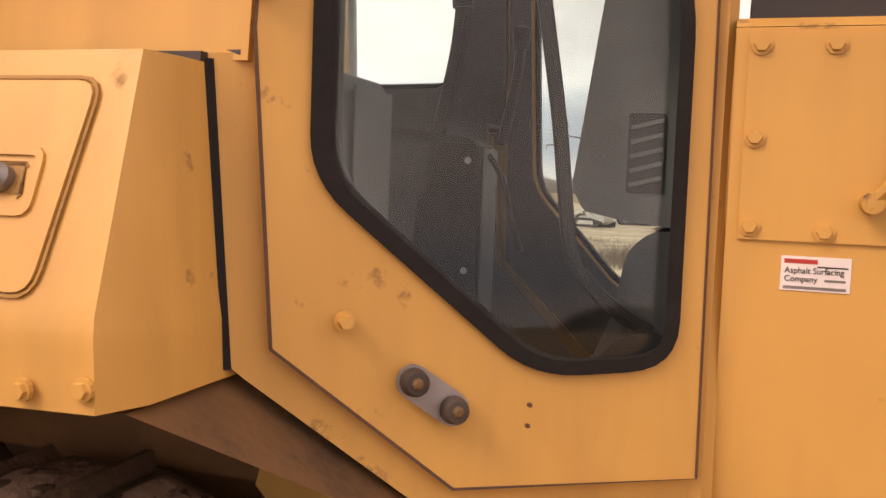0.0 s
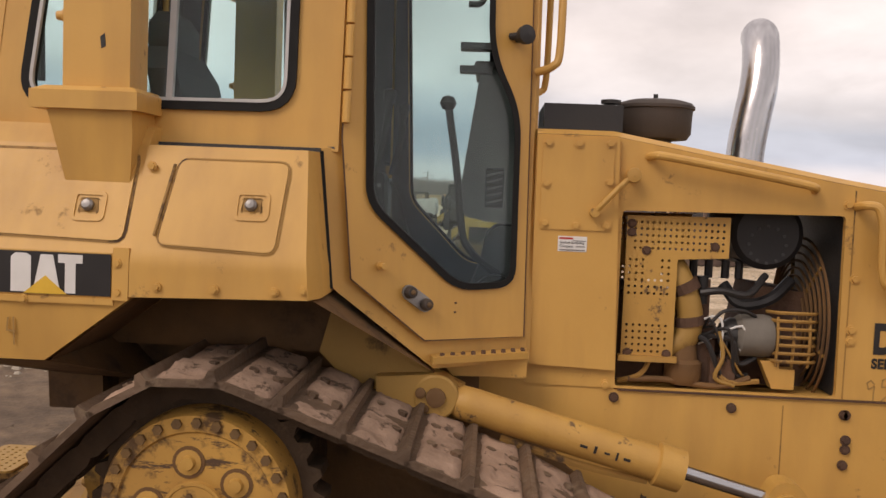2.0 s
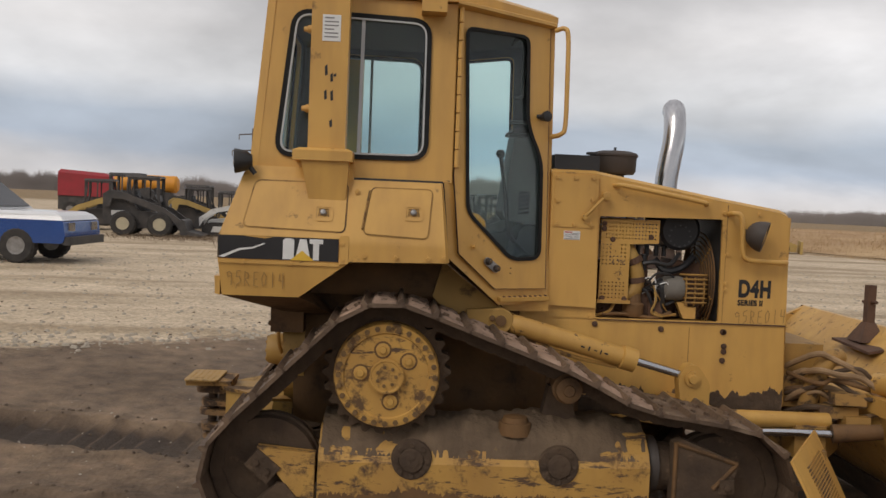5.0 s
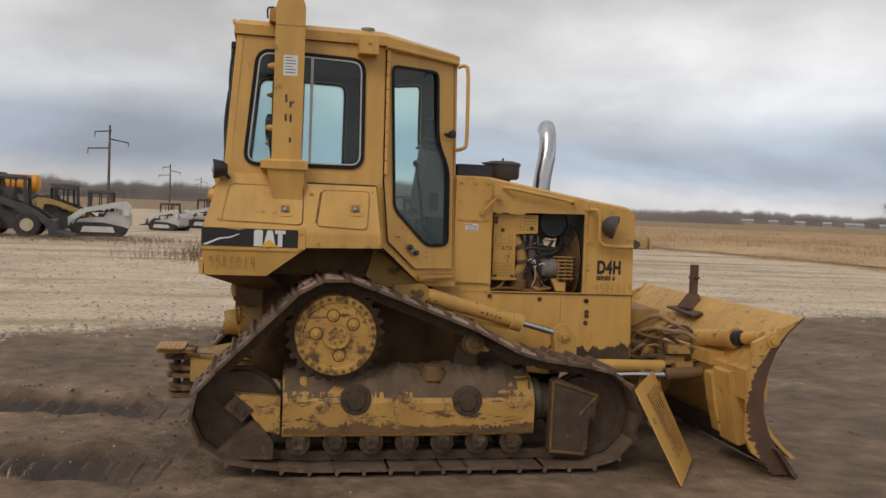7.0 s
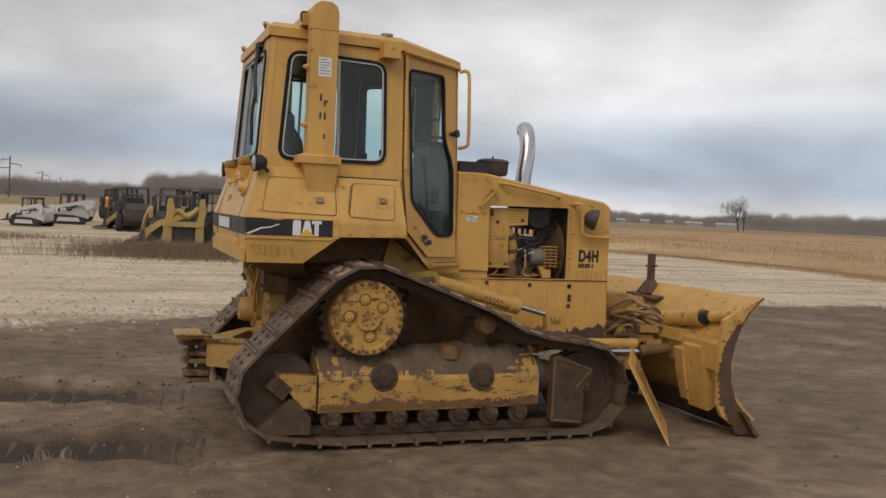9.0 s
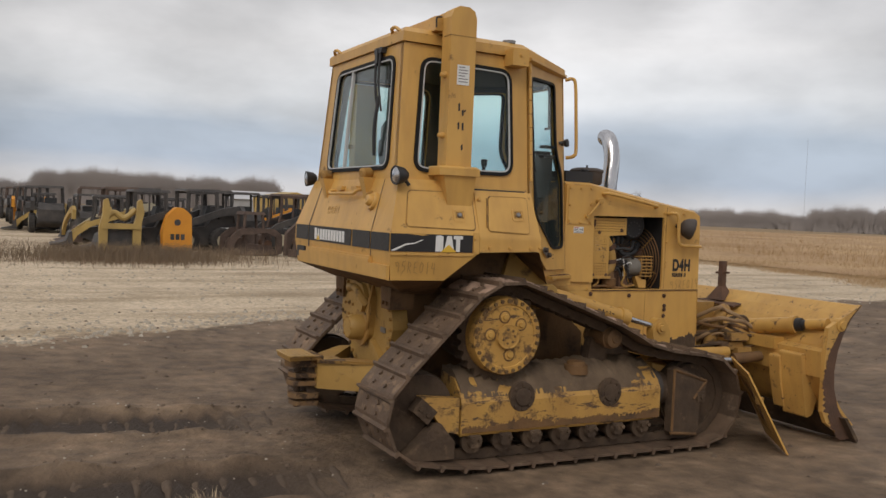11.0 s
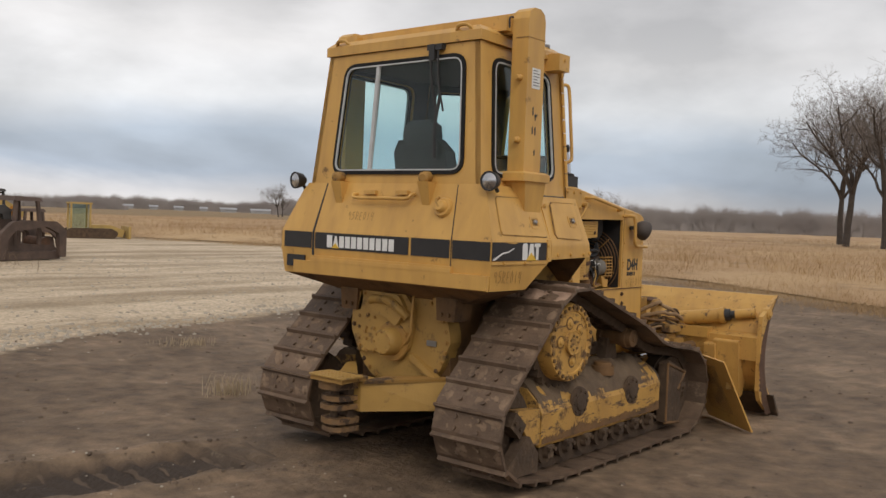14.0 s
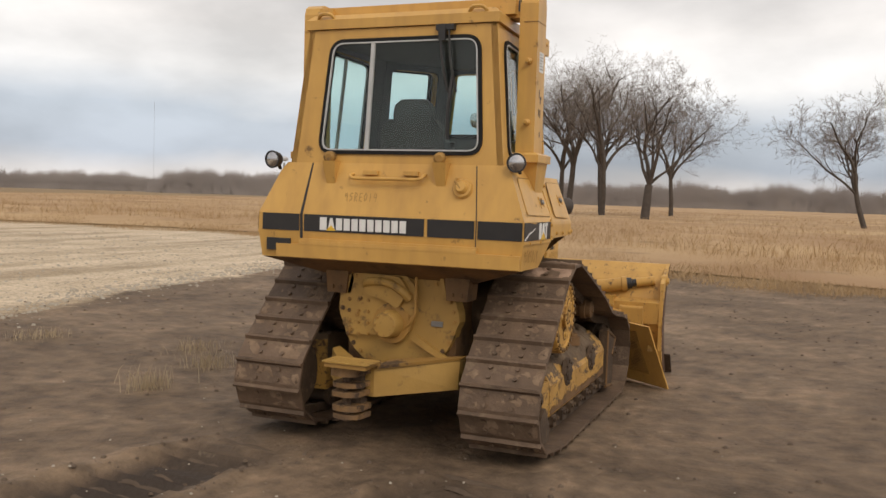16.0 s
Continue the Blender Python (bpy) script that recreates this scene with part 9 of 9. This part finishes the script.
bm = BM()
cyl(bm, (-0.72, 1.14, 1.02), (-0.72, 1.156, 1.02), 0.10, seg=16)
part("tower_hole", bm, DARKSTEEL, pl)
for i in range(3):
    bm = BM()
    box(bm, -0.95 + i * 0.16, -0.83 + i * 0.16, 1.148, 1.156, 0.48, 0.66)
    part("print_bar", bm, DARKSTEEL, pl)
y1 = put(loader(DARKSTEEL, PALE_Y, DARKSTEEL, "stripped black loader with pale yellow arms among weeds", wheels=False), 0.4, 29.6, 95, 0.85)
# pale yellow lifting frame standing beside the orange tower
lf = tagged(new("lifting_frame"), "pale yellow stripped lifting frame among dead weeds", "machine frame")
for x in (-0.62, 0.55):
    bm = BM()
    prism(bm, rounded([(x - 0.16, 0.05), (x + 0.12, 0.05), (x + 0.13, 0.9), (x + 0.22, 1.25), (x + 0.12, 1.62), (x - 0.03, 1.55), (x - 0.06, 1.1), (x - 0.17, 0.8)], 0.05, 3), "y", -0.06, 0.06)
    part("upright", bm, PALE_Y, lf, "pale yellow upright plate", bevel=0.01)
for z0, z1 in ((0.1, 0.24), (0.74, 0.9)):
    bm = BM()
    box(bm, -0.7, 0.6, -0.10, -0.02, z0, z1)
    part("rail", bm, PALE_Y, lf, bevel=0.01)
bm = BM()
tube(bm, [(-0.6, 0.1, 0.95), (-0.25, 0.15, 1.2), (0.1, 0.1, 1.05), (0.5, 0.12, 1.3)], 0.09, 8)
part("cross_arm", bm, PALE_Y, lf, smooth=True)
bm = BM()
box(bm, -0.55, 0.45, 0.05, 0.5, 0.12, 0.78)
part("gear_case", bm, DARKSTEEL, lf, bevel=0.04)
lf.matrix_basis = pose(0.55, 21.3, 0, 0, 0, 5) @ Matrix.Diagonal((0.8, 1, 1, 1))
gry = put(loader(GREYMETAL, DARKSTEEL, CHAR, "weathered grey skid steer loader without a bucket cover"), 6.6, 25.0, 186)
org = put(loader(CHAR, ORANGE_Y, DARKSTEEL, "brown loader with orange arms among the parked machines", wheels=False), 7.6, 30.5, 178)
put(loader(RIM, RIM, CHAR, "cream loader with a dark cab frame"), 1.2, 27.6, 182)
blk = put(loader(DARKSTEEL, DARKSTEEL, DARKSTEEL, "black skid steer loader with white print", mark=True), 3.0, 23.2, 190)
for n_, (x, y, rz) in enumerate(((-0.4, 36.8, 180), (0.9, 33.0, 182), (2.2, 28.5, 185), (4.2, 26.0, 184), (-0.9, 44.0, 178), (-1.0, 51.0, 180), (-1.2, 58.0, 176), (-1.4, 66.0, 180), (5.6, 27.5, 183), (8.2, 27.0, 176), (-0.8, 40.3, 182), (-0.9, 47.5, 180))):
    copy_thing((blk, gry, blk, blk, org)[n_ % 5], pose(x, y, 0, 0, 0, rz - 92))
for x, y, rz in ((1.6, 30.5, 180), (-0.6, 38.6, 176), (3.4, 30.0, 184), (0.6, 25.5, 178)):
    copy_thing(y1, pose(x, y, 0, 0, 0, rz))
wt = put(loader(OFFWHITE, OFFWHITE, DARKSTEEL, "white compact track loader with a black cab, arms raised", wheels=False, tracks=True, raised=0.25), -6.7, 30.4, 185, 0.88)
copy_thing(wt, pose(-4.9, 38.5, 0, 0, 0, 150) @ Matrix.Scale(0.75, 4))
copy_thing(wt, pose(-3.6, 43.5, 0, 0, 0, 185) @ Matrix.Scale(0.9, 4))
copy_thing(wt, pose(-3.4, 49.0, 0, 0, 0, 175) @ Matrix.Scale(0.9, 4))
copy_thing(blk, pose(-9.4, 28.6, 0, 0, 0, 5) @ Matrix.Scale(1.1, 4))
copy_thing(y1, pose(-8.6, 33.5, 0, 0, 0, 20) @ Matrix.Scale(1.1, 4))
copy_thing(blk, pose(-9.2, 36.5, 0, 0, 0, 0))
copy_thing(y1, pose(-12.3, 32.0, 0, 0, 0, 190) @ Matrix.Scale(1.2, 4))
copy_thing(blk, pose(-12.6, 36.5, 0, 0, 0, 180) @ Matrix.Scale(1.2, 4))

# small yellow dozer with a pale glass cab by the field
sd = tagged(new("small_bulldozer"), "small pale yellow bulldozer with a glazed cab by the field", "bulldozer")
bm = BM()
box(bm, -0.9, 0.25, -0.75, 0.75, 0.15, 0.6)
part("body", bm, PALE_Y, sd, bevel=0.03)
for x, y in ((-0.85, -0.7), (-0.85, 0.7), (0.2, -0.7), (0.2, 0.7)):
    bm = BM()
    box(bm, x - 0.05, x + 0.05, y - 0.05, y + 0.05, 0.6, 2.0)
    part("cab_post", bm, PALE_Y, sd)
bm = BM()
box(bm, -0.95, 0.3, -0.8, 0.8, 2.0, 2.1)
part("roof", bm, PALE_Y, sd, bevel=0.02)
for y in (-0.7, 0.7):
    bm = BM()
    box(bm, -0.8, 0.15, y - 0.01, y + 0.01, 0.6, 2.0)
    part("pane", bm, GLASS, sd)
bm = BM()
prism(bm, [(0.3, 0.1), (2.1, 0.1), (2.2, 0.5), (1.4, 0.8), (0.3, 0.8)], "y", -0.5, 0.5)
part("hood", bm, PALE_Y, sd, bevel=0.05)
for y in (-0.75, 0.75):
    bm = BM()
    prism(bm, rounded([(-1.1, 0.0), (1.6, 0.0), (1.8, 0.35), (1.4, 0.6), (-0.9, 0.6), (-1.25, 0.3)], 0.15, 4), "y", y - 0.2, y + 0.2)
    part("track", bm, MUDDY, sd)
bm = BM()
box(bm, 2.3, 2.42, -1.3, 1.3, 0.02, 0.75)
part("blade", bm, PALE_Y, sd, bevel=0.02)
sd.matrix_basis = pose(16.9, 36.4, 0, 0, 0, -20) @ Matrix.Scale(0.8, 4)

# large yellow wheel loader
wl = tagged(new("wheel_loader"), "large yellow wheel loader with tall black tyres", "wheel loader")
bm = BM()
prism(bm, [(-2.6, 0.9), (-2.7, 2.0), (-1.0, 2.3), (0.0, 2.0), (1.8, 1.6), (2.0, 0.9)], "y", -0.9, 0.9)
part("body", bm, PALE_Y, wl, bevel=0.06)
bm = BM()
prism(bm, [(1.5, 1.7), (3.4, 0.8), (3.7, 1.0), (1.7, 2.1)], "y", -0.6, 0.6)
part("lift_arm", bm, PALE_Y, wl, bevel=0.04)
for x in (-1.6, 1.2):
    for y in (-1.05, 1.05):
        wheel(wl, x, y, 0.8, 0.55, 1, RIM)
wl.matrix_basis = pose(12.6, 41.0, 0, 0, 0, 10)

# ---- blue and white pickup ----
BLUE = shader("blue_car_paint", ((0.02, 0.07, 0.26), (0.018, 0.06, 0.22)), 2, 0.25, bump=0.0, coat=0.5)
CARWHITE = shader("white_car_paint", ((0.72, 0.73, 0.74), (0.66, 0.67, 0.68)), 2, 0.3, bump=0.0, coat=0.4)
truck = tagged(new("pickup_truck"), "blue and white pickup truck parked on the gravel", "pickup truck")
bm = BM()
prism(bm, rounded([(-2.9, 0.45), (2.75, 0.45), (2.8, 0.62), (2.75, 0.95), (-2.9, 0.95)], 0.06, 3), "y", -0.97, 0.97)
part("lower_body", bm, BLUE, truck, "blue lower body", bevel=0.04)
bm = BM()
loft(bm, [[(-2.9, -0.95, 0.95), (2.75, -0.95, 0.95), (2.75, 0.95, 0.95), (-2.9, 0.95, 0.95)], [(-2.9, -0.93, 1.12), (2.66, -0.90, 1.05), (2.66, 0.90, 1.05), (-2.9, 0.93, 1.12)], [(-2.88, -0.9, 1.16), (2.5, -0.82, 1.12), (2.5, 0.82, 1.12), (-2.88, 0.9, 1.16)]])
part("upper_body", bm, CARWHITE, truck, "white hood and bed sides", bevel=0.03)
bm = BM()
loft(bm, [[(-0.75, -0.88, 1.14), (1.25, -0.88, 1.14), (1.25, 0.88, 1.14), (-0.75, 0.88, 1.14)], [(-0.62, -0.74, 1.78), (0.45, -0.74, 1.78), (0.45, 0.74, 1.78), (-0.62, 0.74, 1.78)], [(-0.55, -0.66, 1.84), (0.38, -0.66, 1.84), (0.38, 0.66, 1.84), (-0.55, 0.66, 1.84)]])
part("cab", bm, CARWHITE, truck, "white cab", bevel=0.03)
for s in (-1, 1):
    bm = BM()
    loft(bm, [[(-0.55, s * 0.872, 1.2), (0.95, s * 0.872, 1.2), (0.45, s * 0.765, 1.70), (-0.5, s * 0.765, 1.70)], [(-0.55, s * 0.885, 1.2), (0.95, s * 0.885, 1.2), (0.45, s * 0.778, 1.70), (-0.5, s * 0.778, 1.70)]])
    part("side_window", bm, DARKPANE, truck, "dark side window")
    bm = BM()
    box(bm, 2.70, 2.80, s * 0.62 - 0.17, s * 0.62 + 0.17, 0.72, 0.90)
    part("headlight", bm, CHROME, truck, "clear headlight", bevel=0.02)
    for x in (-1.85, 1.75):
        wheel(truck, x, s * 0.86, 0.38, 0.26, 1, STEEL)
bm = BM()
loft(bm, [[(1.19, -0.78, 1.2), (1.19, 0.78, 1.2), (0.55, 0.66, 1.72), (0.55, -0.66, 1.72)], [(1.22, -0.78, 1.2), (1.22, 0.78, 1.2), (0.58, 0.66, 1.73), (0.58, -0.66, 1.73)]])
part("windscreen", bm, DARKPANE, truck, "dark windscreen")
bm = BM()
box(bm, 2.74, 2.90, -0.95, 0.95, 0.42, 0.60)
part("bumper", bm, DARKSTEEL, truck, "dark front bumper", bevel=0.03)
truck.matrix_basis = pose(-9.9, 15.5, 0, 0, 0, -3)

# ---- red truck cab and orange tank behind ----
rt = tagged(new("red_truck"), "red truck with a tall rounded cab behind the machines", "truck")
bm = BM()
loft(bm, [[(-2.2, -1.2, 1.4), (2.0, -1.2, 1.4), (2.0, 1.2, 1.4), (-2.2, 1.2, 1.4)], [(-2.2, -1.2, 2.9), (1.3, -1.2, 2.7), (1.3, 1.2, 2.7), (-2.2, 1.2, 2.9)], [(-2.1, -1.0, 3.1), (0.6, -1.0, 2.95), (0.6, 1.0, 2.95), (-2.1, 1.0, 3.1)]])
part("cab", bm, shader("red_paint", ((0.34, 0.03, 0.04), (0.26, 0.03, 0.035)), 2, 0.4, bump=0.0), rt, bevel=0.08)
bm = BM()
box(bm, -2.2, 2.2, -1.1, 1.1, 0.5, 1.4)
part("chassis", bm, DARKSTEEL, rt, bevel=0.04)
for x in (-1.4, 1.4):
    for y in (-1.0, 1.0):
        wheel(rt, x, y, 0.5, 0.3, 1, STEEL)
rt.matrix_basis = pose(-17.0, 46, 0, 0, 0, 0) @ Matrix.Scale(0.85, 4)
tank = tagged(new("orange_tank"), "orange cylindrical tank on a dark stand", "tank")
bm = BM()
lathe(bm, (-1.6, 0, 2.0), (1, 0, 0), [(0, 0.001), (0, 0.3), (0.1, 0.42), (3.0, 0.42), (3.1, 0.3), (3.1, 0.001)], 20)
part("drum", bm, ORANGE_Y, tank, smooth=True)
bm = BM()
box(bm, -1.2, 1.2, -0.4, 0.4, 0, 1.6)
part("stand", bm, DARKSTEEL, tank, bevel=0.02)
tank.matrix_basis = pose(-12.6, 40, 0, 0, 0, 0)
